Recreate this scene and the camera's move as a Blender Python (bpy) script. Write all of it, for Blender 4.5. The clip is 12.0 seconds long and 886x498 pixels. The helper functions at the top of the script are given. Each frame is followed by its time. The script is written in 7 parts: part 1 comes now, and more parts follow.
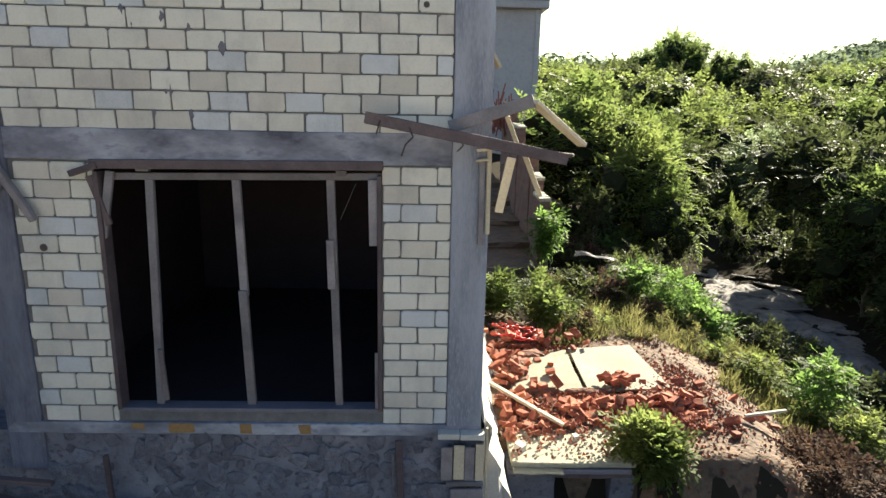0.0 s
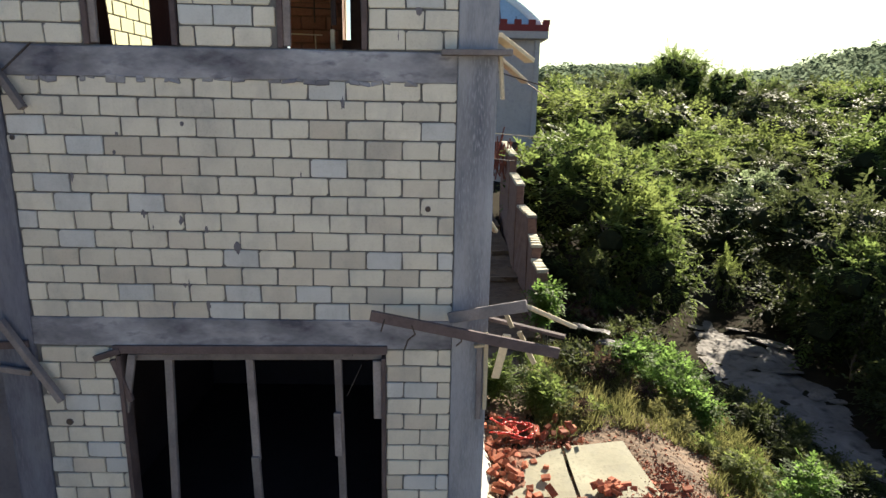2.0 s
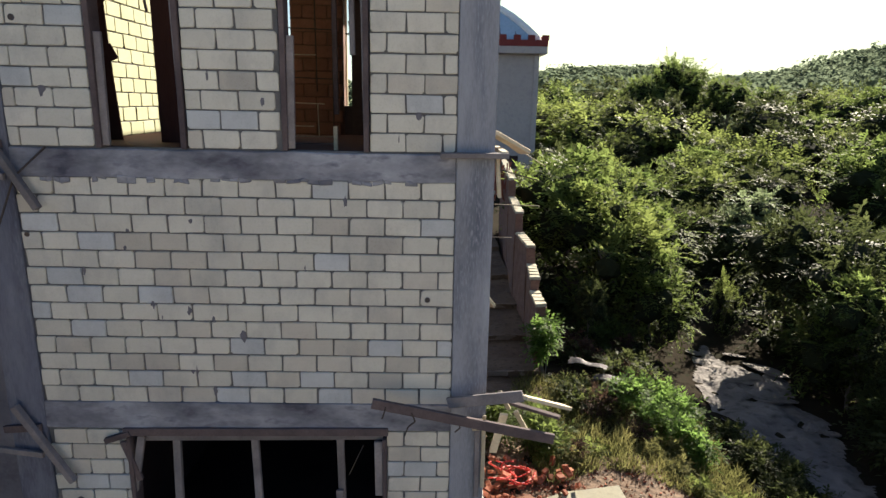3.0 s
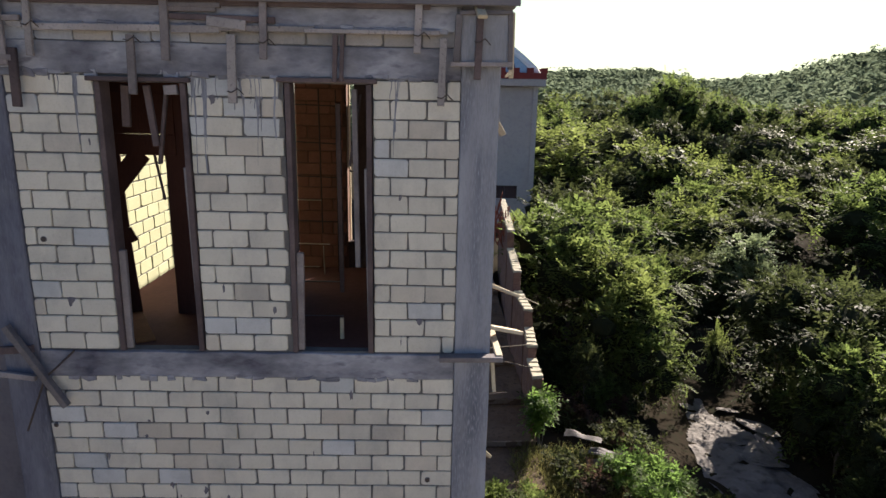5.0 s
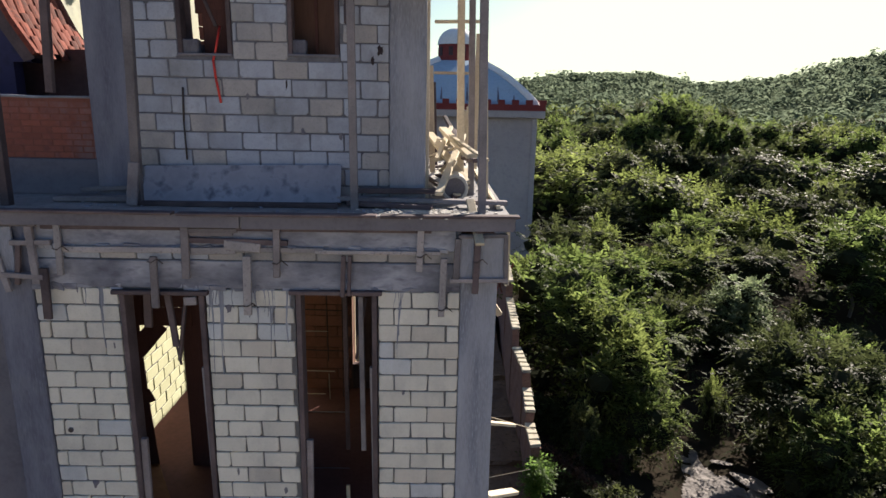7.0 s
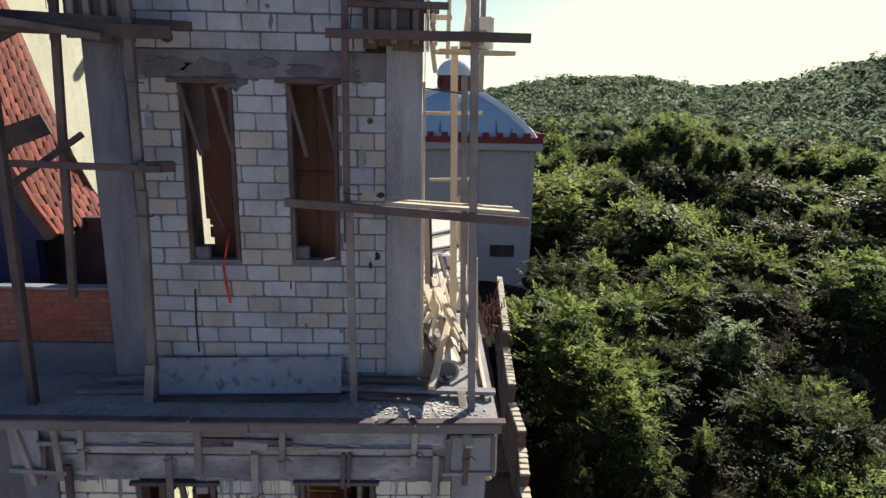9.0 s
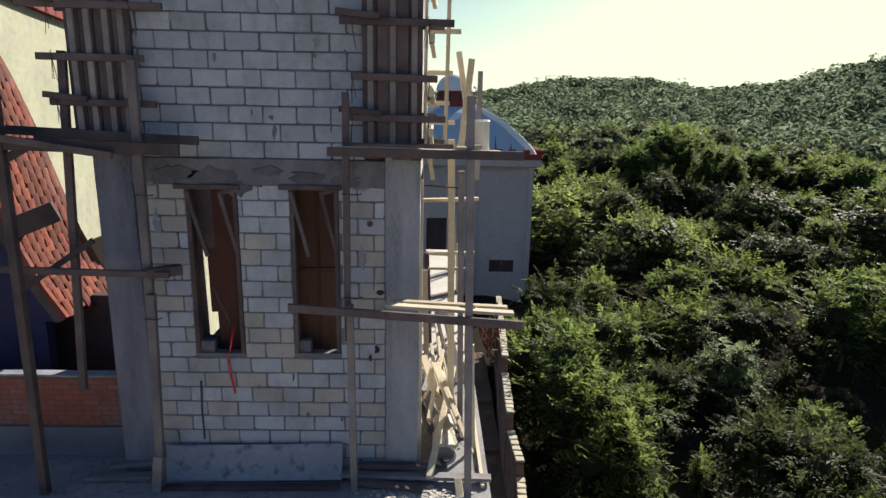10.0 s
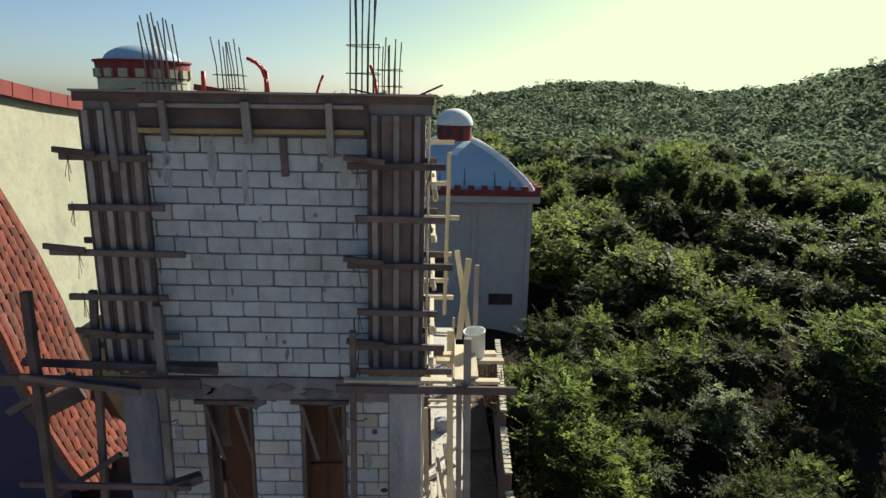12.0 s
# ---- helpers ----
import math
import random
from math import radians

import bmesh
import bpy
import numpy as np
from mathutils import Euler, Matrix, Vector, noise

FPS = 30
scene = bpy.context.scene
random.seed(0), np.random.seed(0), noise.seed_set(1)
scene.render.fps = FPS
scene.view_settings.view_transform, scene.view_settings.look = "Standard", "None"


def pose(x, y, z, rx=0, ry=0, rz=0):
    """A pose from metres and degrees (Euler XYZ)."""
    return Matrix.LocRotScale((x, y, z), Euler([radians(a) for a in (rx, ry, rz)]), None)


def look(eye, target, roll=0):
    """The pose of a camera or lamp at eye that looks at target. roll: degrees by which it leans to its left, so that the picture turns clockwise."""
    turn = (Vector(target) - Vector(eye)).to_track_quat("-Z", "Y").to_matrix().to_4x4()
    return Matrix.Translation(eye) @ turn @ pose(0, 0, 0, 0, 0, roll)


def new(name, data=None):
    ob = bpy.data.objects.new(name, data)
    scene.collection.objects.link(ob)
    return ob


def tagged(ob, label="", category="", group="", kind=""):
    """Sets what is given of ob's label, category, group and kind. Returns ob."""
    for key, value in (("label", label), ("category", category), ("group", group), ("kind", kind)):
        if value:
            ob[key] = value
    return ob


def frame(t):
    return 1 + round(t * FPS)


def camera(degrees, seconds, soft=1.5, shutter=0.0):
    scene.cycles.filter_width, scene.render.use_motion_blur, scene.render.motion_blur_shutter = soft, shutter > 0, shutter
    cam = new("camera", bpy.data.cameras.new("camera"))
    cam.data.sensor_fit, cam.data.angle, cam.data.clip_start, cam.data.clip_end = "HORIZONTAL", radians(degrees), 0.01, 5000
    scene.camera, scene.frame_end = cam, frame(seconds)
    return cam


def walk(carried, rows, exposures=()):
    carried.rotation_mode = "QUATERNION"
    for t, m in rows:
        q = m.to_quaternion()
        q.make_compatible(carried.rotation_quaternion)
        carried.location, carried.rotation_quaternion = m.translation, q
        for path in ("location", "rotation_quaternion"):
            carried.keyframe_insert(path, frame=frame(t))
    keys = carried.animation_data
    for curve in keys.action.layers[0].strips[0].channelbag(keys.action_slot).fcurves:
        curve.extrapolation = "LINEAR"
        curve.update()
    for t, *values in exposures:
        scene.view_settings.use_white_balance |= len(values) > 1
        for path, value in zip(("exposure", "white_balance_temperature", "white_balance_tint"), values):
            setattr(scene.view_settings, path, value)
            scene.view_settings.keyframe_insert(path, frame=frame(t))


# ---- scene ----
cam = camera(71.0, 12.0)
ROWS = [  # seconds, x, y, z: a slow lift straight up in front of the wall
    (0, -0.178, -6.874, 2.857),
    (0.5, -0.186, -6.880, 3.368),
    (1, -0.194, -6.880, 3.915),
    (1.5, -0.203, -6.875, 4.455),
    (2, -0.219, -6.870, 5.009),
    (2.5, -0.230, -6.873, 5.544),
    (3, -0.228, -6.880, 6.078),
    (5, -0.258, -6.890, 8.434),
    (5.5, -0.283, -6.877, 9.011),
    (6, -0.305, -6.870, 9.576),
    (6.5, -0.315, -6.860, 10.167),
    (7, -0.305, -6.857, 10.781),
    (9, -0.259, -6.888, 13.257),
    (9.5, -0.245, -6.895, 13.887),
    (10, -0.248, -6.884, 14.511),
    (10.5, -0.262, -6.850, 15.171),
    (11, -0.275, -6.835, 15.850),
    (11.5, -0.276, -6.850, 16.601),
    (12, -0.291, -6.885, 17.368),
]
# the lens closes down as it rises out of the shade
EXPOSURES = [(0.0, 2.2, 5750, 23), (1.5, 1.92, 5750, 24), (3.0, 1.62, 5750, 28), (5.5, 1.40, 5650, 33), (7.0, 1.32, 5600, 33), (9.5, 1.16, 5500, 30), (12.0, 0.95, 5550, 22)]
walk(cam, [(t, pose(x, y, z, 76.69, -1.10, -0.88)) for t, x, y, z in ROWS], EXPOSURES)

# ---- world, sun, exposure ----
SUN_AZ, SUN_EL = 36.0, 28.5  # degrees clockwise from +y, degrees above the horizon
world = bpy.data.worlds.new("sky")
scene.world = world
world.use_nodes = True
wn = world.node_tree.nodes
sky = wn.new("ShaderNodeTexSky")
sky.sky_type = "NISHITA"
sky.sun_disc = False
sky.sun_elevation, sky.sun_rotation = radians(SUN_EL), radians(SUN_AZ)
sky.air_density, sky.dust_density, sky.ozone_density = 0.8, 0.9, 1.3
haze = wn.new("ShaderNodeMix")  # the evening haze takes some blue out of the whole sky
haze.data_type, haze.blend_type = "RGBA", "MULTIPLY"
haze.inputs["Factor"].default_value = 1.0
haze.inputs["B"].default_value = (0.94, 1.0, 0.82, 1.0)
world.node_tree.links.new(sky.outputs[0], haze.inputs["A"])
glare = wn.new("ShaderNodeMix")  # the milky haze round the sun is no brighter than this pale yellow-green
glare.data_type, glare.blend_type = "RGBA", "DARKEN"
glare.inputs["Factor"].default_value = 1.0
glare.inputs["B"].default_value = (9.2, 10.0, 5.2, 1.0)
world.node_tree.links.new(haze.outputs["Result"], glare.inputs["A"])
world.node_tree.links.new(glare.outputs["Result"], wn["Background"].inputs[0])
wn["Background"].inputs[1].default_value = 0.055
sun = new("sun", bpy.data.lights.new("sun", "SUN"))
sun.data.energy, sun.data.angle, sun.data.color = 5.0, radians(0.6), (1.0, 0.91, 0.58)
az, el = radians(SUN_AZ), radians(SUN_EL)
SUN_DIR = Vector((math.sin(az) * math.cos(el), math.cos(az) * math.cos(el), math.sin(el)))
sun.matrix_world = look(SUN_DIR * 60, (0, 0, 0))


# ---- materials ----
def mat(name, c1, c2, scale=3.0, c3=None, grain=40.0, rough=0.85, bump=0.15, metal=0.0, stretch=(1, 1, 1), island=0.0, per_object=0.0,
        patch=0.5, through_light=0.0, spec=0.3, dist=0.01, wash=0.0):
    """A surface of two or three colours mixed by coarse patches and fine grain, with a fine relief."""
    m = bpy.data.materials.new(name)
    m.use_nodes = True
    nt = m.node_tree
    n, ln = nt.nodes, nt.links
    bsdf = n["Principled BSDF"]
    tc = n.new("ShaderNodeTexCoord")
    mp = n.new("ShaderNodeMapping")
    mp.inputs["Scale"].default_value = stretch
    geo = n.new("ShaderNodeNewGeometry")
    oi = n.new("ShaderNodeObjectInfo")
    shift = n.new("ShaderNodeVectorMath")
    shift.operation = "MULTIPLY_ADD"
    ln.new(oi.outputs["Random"], shift.inputs[0])
    shift.inputs[1].default_value = (37.0, 53.0, 71.0)
    ln.new(tc.outputs["Object"], shift.inputs[2])
    ln.new(shift.outputs[0], mp.inputs["Vector"])
    big = n.new("ShaderNodeTexNoise")
    big.inputs["Scale"].default_value, big.inputs["Detail"].default_value = scale, 6.0
    big.inputs["Roughness"].default_value = 0.62
    fine = n.new("ShaderNodeTexNoise")
    fine.inputs["Scale"].default_value, fine.inputs["Detail"].default_value = grain, 3.0
    for t in (big, fine):
        ln.new(mp.outputs[0], t.inputs["Vector"])
    ramp = n.new("ShaderNodeMapRange")
    ramp.inputs["From Min"].default_value, ramp.inputs["From Max"].default_value = 0.5 - patch * 0.45, 0.5 + patch * 0.45
    ln.new(big.outputs["Fac"], ramp.inputs["Value"])
    mix = n.new("ShaderNodeMix")
    mix.data_type = "RGBA"
    ln.new(ramp.outputs[0], mix.inputs["Factor"])
    mix.inputs["A"].default_value, mix.inputs["B"].default_value = (*c1, 1), (*c2, 1)
    out = mix.outputs["Result"]
    if c3:
        third = n.new("ShaderNodeMix")
        third.data_type = "RGBA"
        fr = n.new("ShaderNodeMapRange")
        fr.inputs["From Min"].default_value, fr.inputs["From Max"].default_value = 0.52, 0.72
        ln.new(fine.outputs["Fac"], fr.inputs["Value"])
        ln.new(fr.outputs[0], third.inputs["Factor"])
        ln.new(out, third.inputs["A"])
        third.inputs["B"].default_value = (*c3, 1)
        out = third.outputs["Result"]
    hsv = n.new("ShaderNodeHueSaturation")
    val = n.new("ShaderNodeMath")
    val.operation = "MULTIPLY_ADD"
    src = geo.outputs["Random Per Island"] if island else oi.outputs["Random"]
    ln.new(src, val.inputs[0])
    amount = island or per_object
    val.inputs[1].default_value, val.inputs[2].default_value = amount, 1.0 - amount / 2
    gr = n.new("ShaderNodeMath")
    gr.operation = "MULTIPLY_ADD"
    ln.new(fine.outputs["Fac"], gr.inputs[0])
    gr.inputs[1].default_value, gr.inputs[2].default_value = 0.5, 0.75
    mul = n.new("ShaderNodeMath")
    mul.operation = "MULTIPLY"
    ln.new(val.outputs[0], mul.inputs[0])
    ln.new(gr.outputs[0], mul.inputs[1])
    ln.new(mul.outputs[0], hsv.inputs["Value"])
    if wash:  # grime in clouds that run on over all the pieces of a wall
        pos = n.new("ShaderNodeMapping")
        pos.inputs["Scale"].default_value = (1.0, 1.0, 0.6)
        ln.new(geo.outputs["Position"], pos.inputs["Vector"])
        cloud = n.new("ShaderNodeTexNoise")
        cloud.inputs["Scale"].default_value, cloud.inputs["Detail"].default_value, cloud.inputs["Roughness"].default_value = 1.6, 8.0, 0.68
        ln.new(pos.outputs[0], cloud.inputs["Vector"])
        cr = n.new("ShaderNodeMapRange")
        cr.inputs["From Min"].default_value, cr.inputs["From Max"].default_value = 0.48, 0.70
        cr.inputs["To Min"].default_value, cr.inputs["To Max"].default_value = 0.0, wash
        ln.new(cloud.outputs["Fac"], cr.inputs["Value"])
        grime = n.new("ShaderNodeMix")
        grime.data_type = "RGBA"
        ln.new(cr.outputs[0], grime.inputs["Factor"])
        ln.new(out, grime.inputs["A"])
        grime.inputs["B"].default_value = (0.20, 0.205, 0.22, 1)
        out = grime.outputs["Result"]
    ln.new(out, hsv.inputs["Color"])
    ln.new(hsv.outputs[0], bsdf.inputs["Base Color"])
    bsdf.inputs["Roughness"].default_value, bsdf.inputs["Metallic"].default_value = rough, metal
    bsdf.inputs["Specular IOR Level"].default_value = spec
    if bump:
        bp = n.new("ShaderNodeBump")
        bp.inputs["Strength"].default_value, bp.inputs["Distance"].default_value = bump, dist
        add = n.new("ShaderNodeMath")
        ln.new(fine.outputs["Fac"], add.inputs[0])
        ln.new(big.outputs["Fac"], add.inputs[1])
        ln.new(add.outputs[0], bp.inputs["Height"])
        ln.new(bp.outputs[0], bsdf.inputs["Normal"])
    if through_light:
        tl = n.new("ShaderNodeBsdfTranslucent")
        ms = n.new("ShaderNodeMixShader")
        hs = n.new("ShaderNodeHueSaturation")
        hs.inputs["Hue"].default_value, hs.inputs["Saturation"].default_value, hs.inputs["Value"].default_value = 0.495, 0.95, 3.4
        ln.new(hsv.outputs[0], hs.inputs["Color"])
        ln.new(hs.outputs[0], tl.inputs["Color"])
        ms.inputs[0].default_value = through_light
        ln.new(bsdf.outputs[0], ms.inputs[1])
        ln.new(tl.outputs[0], ms.inputs[2])
        ln.new(ms.outputs[0], n["Material Output"].inputs["Surface"])
    return m


M_BLOCK = mat("concrete_block", (0.54, 0.52, 0.46), (0.62, 0.60, 0.53), 2.5, (0.49, 0.47, 0.44), 55, per_object=0.16, bump=0.3, wash=0.4)
M_BLOCK_B = mat("concrete_block_blue", (0.45, 0.47, 0.485), (0.53, 0.545, 0.555), 2.5, (0.43, 0.44, 0.46), 55, per_object=0.16, bump=0.3, wash=0.4)
M_BLOCK_T = mat("concrete_block_tan", (0.47, 0.44, 0.385), (0.54, 0.51, 0.45), 2.5, (0.42, 0.39, 0.35), 55, per_object=0.16, bump=0.3, wash=0.4)
# plain block with the yellow of the sunlight put into its colour
M_BLOCK_SUN = mat("sun_tinted_block", (0.40, 0.405, 0.25), (0.47, 0.475, 0.31), 2.5, (0.36, 0.36, 0.23), 50, per_object=0.15, bump=0.3)
M_BLOCK_SB = mat("slurry_stained_block", (0.275, 0.30, 0.365), (0.385, 0.415, 0.48), 1.8, (0.26, 0.275, 0.32), 30, per_object=0.24, bump=0.4, wash=0.85)
M_BLOCK_ST = mat("slurry_stained_block_tan", (0.285, 0.272, 0.272), (0.385, 0.368, 0.358), 1.8, (0.24, 0.232, 0.238), 30, per_object=0.2, bump=0.4, wash=0.85)
M_MORTAR_T = mat("smeared_mortar", (0.075, 0.075, 0.09), (0.17, 0.17, 0.19), 3, None, 40, bump=0.4)
M_CONC_S = mat("slurry_stained_concrete", (0.055, 0.053, 0.07), (0.19, 0.185, 0.215), 1.5, (0.11, 0.105, 0.13), 18, stretch=(1.6, 1.6, 0.8), bump=0.5, patch=0.5, wash=0.4)
M_BRICK_O = mat("sooty_parapet_brick", (0.20, 0.065, 0.045), (0.26, 0.09, 0.06), 1.2, (0.15, 0.055, 0.045), 10, per_object=0.22, bump=0.3, wash=0.45)
M_MORTAR = mat("mortar", (0.10, 0.10, 0.105), (0.17, 0.165, 0.165), 6, None, 60, bump=0.3)
M_CONC = mat("cast_concrete", (0.125, 0.135, 0.175), (0.36, 0.375, 0.425), 1.1, (0.25, 0.26, 0.31), 24, stretch=(2.6, 2.6, 0.5), bump=0.6, patch=0.5, wash=0.7)
M_CONC_L = mat("pale_concrete", (0.42, 0.40, 0.36), (0.55, 0.52, 0.46), 1.6, (0.36, 0.34, 0.30), 26, bump=0.3)
M_BEAM = mat("blotched_cast_concrete", (0.06, 0.06, 0.085), (0.37, 0.38, 0.43), 1.3, (0.13, 0.13, 0.165), 7, stretch=(0.8, 0.8, 1.7), bump=0.7, patch=0.4, wash=0.35)
# cast concrete copy, darkened for the lens falloff at the left; blotches its own
M_CONC_B = mat("blue_grey_cast_concrete", (0.06, 0.064, 0.095), (0.19, 0.198, 0.25), 1.1, (0.13, 0.135, 0.18), 24, stretch=(2.6, 2.6, 0.5), bump=0.6, patch=0.5, wash=0.5)
M_CONC_D = mat("stained_concrete", (0.09, 0.086, 0.108), (0.20, 0.19, 0.215), 1.2, (0.13, 0.125, 0.143), 20, bump=0.4, patch=0.7)
M_TERRACE = mat("dusty_terrace_screed", (0.17, 0.165, 0.175), (0.33, 0.32, 0.31), 1.3, (0.13, 0.125, 0.135), 14, bump=0.7, patch=0.5, wash=0.45)
M_WOOD = mat("weathered_wood", (0.115, 0.102, 0.108), (0.26, 0.232, 0.235), 2.2, None, 46, per_object=0.6, bump=0.4, patch=0.5, wash=0.4)
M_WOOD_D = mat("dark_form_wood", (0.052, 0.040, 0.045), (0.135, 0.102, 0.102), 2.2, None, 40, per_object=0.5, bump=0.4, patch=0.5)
M_WOOD_L = mat("bleached_wood", (0.20, 0.185, 0.19), (0.36, 0.33, 0.325), 2.2, (0.14, 0.125, 0.13), 30, per_object=0.4, bump=0.4, wash=0.3)
# new timber, used as well to colour older boards that stand in the sun
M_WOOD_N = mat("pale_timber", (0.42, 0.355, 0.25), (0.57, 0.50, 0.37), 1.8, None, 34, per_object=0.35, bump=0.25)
M_PLY = mat("whitish_board", (0.22, 0.205, 0.145), (0.335, 0.315, 0.23), 1.2, (0.20, 0.18, 0.13), 12, bump=0.4, patch=0.5, wash=0.2)
M_GREYBOARD = mat("grey_board", (0.22, 0.22, 0.265), (0.32, 0.32, 0.37), 1.4, (0.10, 0.10, 0.13), 7, bump=0.15)
M_BRICK = mat("red_brick", (0.21, 0.052, 0.028), (0.37, 0.125, 0.062), 4.0, (0.27, 0.12, 0.07), 14, per_object=0.8, bump=0.4)
M_BRICK_I = mat("broken_brick", (0.20, 0.058, 0.030), (0.32, 0.115, 0.06), 3.0, (0.17, 0.07, 0.045), 30, island=0.8, bump=0.3)
M_STONE = mat("rubble_stone", (0.075, 0.075, 0.095), (0.19, 0.19, 0.22), 2.2, (0.05, 0.05, 0.06), 14, per_object=0.5, bump=0.6)
M_STEEL = mat("rusty_rebar", (0.055, 0.05, 0.055), (0.10, 0.075, 0.06), 6, None, 60, rough=0.7, metal=0.4, bump=0.2)
M_RED = mat("red_conduit", (0.50, 0.035, 0.025), (0.58, 0.06, 0.04), 4, None, 30, rough=0.45, bump=0.05)
M_BUCKET = mat("white_plastic", (0.62, 0.64, 0.64), (0.70, 0.71, 0.70), 3, (0.5, 0.5, 0.48), 12, rough=0.4, bump=0.05)
# dark brown that carries part of the rooms' shade
M_DARK = mat("interior_shade", (0.055, 0.036, 0.038), (0.095, 0.062, 0.06), 1.2, None, 14, bump=0.2)
# near-black that puts shade into the colour of room surfaces and holes
M_SHADE = mat("painted_shade", (0.026, 0.018, 0.022), (0.04, 0.028, 0.032), 1.2, None, 14, bump=0.2)
M_CREAM = mat("cream_plaster", (0.32, 0.32, 0.225), (0.44, 0.435, 0.32), 0.7, (0.30, 0.30, 0.22), 4, bump=0.5, dist=0.03, patch=0.6, wash=0.35)
M_TILE = mat("red_roof_tile", (0.095, 0.022, 0.013), (0.18, 0.046, 0.026), 3.0, (0.045, 0.015, 0.013), 16, per_object=0.8, bump=0.3, wash=0.15)
M_TRIM = mat("red_trim_paint", (0.17, 0.032, 0.03), (0.23, 0.05, 0.042), 1.5, None, 20, bump=0.15)
# deep blue that carries the shade and flare tint on the gable
M_BLUEW = mat("blue_shade_wall", (0.022, 0.024, 0.068), (0.034, 0.036, 0.09), 0.8, (0.018, 0.019, 0.045), 8, bump=0.2)
M_CASTLE = mat("grey_plaster", (0.38, 0.35, 0.345), (0.46, 0.43, 0.415), 0.35, (0.33, 0.305, 0.31), 3, bump=0.1)
M_DOME = mat("pale_blue_dome", (0.30, 0.41, 0.51), (0.39, 0.50, 0.58), 0.4, (0.27, 0.37, 0.46), 4, bump=0.08)
M_WHITE = mat("white_paint", (0.70, 0.70, 0.68), (0.78, 0.78, 0.75), 0.8, None, 8, bump=0.05)
M_GROUND = mat("forest_soil", (0.020, 0.016, 0.012), (0.034, 0.027, 0.018), 0.5, (0.016, 0.018, 0.010), 3, rough=1.0, bump=0.5, dist=0.05, spec=0.03)
M_DIRT = mat("pale_dirt", (0.078, 0.047, 0.029), (0.165, 0.103, 0.062), 0.9, (0.045, 0.028, 0.019), 7, bump=1.0, dist=0.06, patch=0.3)
M_ROCK = mat("grey_rock", (0.115, 0.103, 0.10), (0.24, 0.215, 0.20), 0.9, (0.06, 0.055, 0.05), 2.6, bump=1.0, dist=0.12, patch=0.35)
M_LEAF = mat("green_leaves", (0.036, 0.056, 0.013), (0.072, 0.096, 0.022), 0.5, None, 3, rough=0.6, island=0.7, bump=0, through_light=0.45, spec=0.1)
M_LEAF_Y = mat("yellow_green_leaves", (0.046, 0.062, 0.014), (0.082, 0.102, 0.025), 0.5, None, 3, rough=0.6, island=0.7, bump=0, through_light=0.45, spec=0.1)
M_CREEPER = mat("bright_creeper_leaves", (0.044, 0.083, 0.015), (0.070, 0.116, 0.024), 0.8, None, 4, rough=0.55, island=0.6, bump=0, through_light=0.5, spec=0.1)
# darker leaf copy, used as well for trees that stand in shade
M_LEAF_D = mat("dark_leaves", (0.024, 0.032, 0.011), (0.043, 0.052, 0.017), 0.5, None, 3, rough=0.6, island=0.7, bump=0, through_light=0.32, spec=0.1)
# very dark green that paints the shade inside the crowns
M_LEAF_I = mat("crown_shade", (0.016, 0.020, 0.011), (0.026, 0.030, 0.016), 0.8, None, 4, rough=0.9, bump=0.6, dist=0.1, spec=0.02)
M_LEAF_P = mat("pale_leaves", (0.07, 0.095, 0.045), (0.11, 0.135, 0.07), 0.5, None, 3, rough=0.5, island=0.8, bump=0, through_light=0.4, spec=0.15)
# reddish dead weeds, darkened for the shade they stand in
M_WEED = mat("withered_weeds", (0.032, 0.020, 0.016), (0.064, 0.040, 0.025), 0.6, None, 3, rough=0.8, island=0.8, bump=0, through_light=0.2, spec=0.1)
M_LITTER = mat("leaf_litter", (0.085, 0.055, 0.036), (0.17, 0.115, 0.075), 0.9, (0.06, 0.04, 0.028), 6, bump=0.8, dist=0.05)
M_GRASS = mat("dry_grass", (0.062, 0.070, 0.020), (0.125, 0.115, 0.040), 0.9, None, 3, rough=0.8, island=0.9, bump=0, through_light=0.3, spec=0.1)
M_BARK = mat("grey_bark", (0.10, 0.085, 0.07), (0.17, 0.15, 0.125), 3, None, 20, bump=0.5)
# leaf colour lightened and greyed to carry the haze over the hills
M_FAR = mat("hazed_hill_forest", (0.050, 0.068, 0.044), (0.074, 0.092, 0.058), 0.09, None, 0.5, rough=0.9, spec=0.0, island=0.1, bump=0, through_light=0.45, patch=0.3)


# ---- building helpers ----
def finish(name, bm, material, smooth=False):
    me = bpy.data.meshes.new(name)
    bm.to_mesh(me)
    bm.free()
    me.materials.append(material)
    if smooth:
        me.polygons.foreach_set("use_smooth", [True] * len(me.polygons))
    return me


def part(name, bm, material, parent, label="", smooth=False):
    ob = new(name, finish(name, bm, material, smooth))
    ob.parent = parent
    if label:
        ob["label"] = label
    return ob


def thing(name, label, category, place=(0, 0, 0), group="", kind=""):
    ob = new(name)
    ob.location = place
    ob.empty_display_size = 0.1
    return tagged(ob, label, category, group, kind)


def single(name, bm, material, label, category, group="", kind="", smooth=False):
    return tagged(new(name, finish(name, bm, material, smooth)), label, category, group, kind)


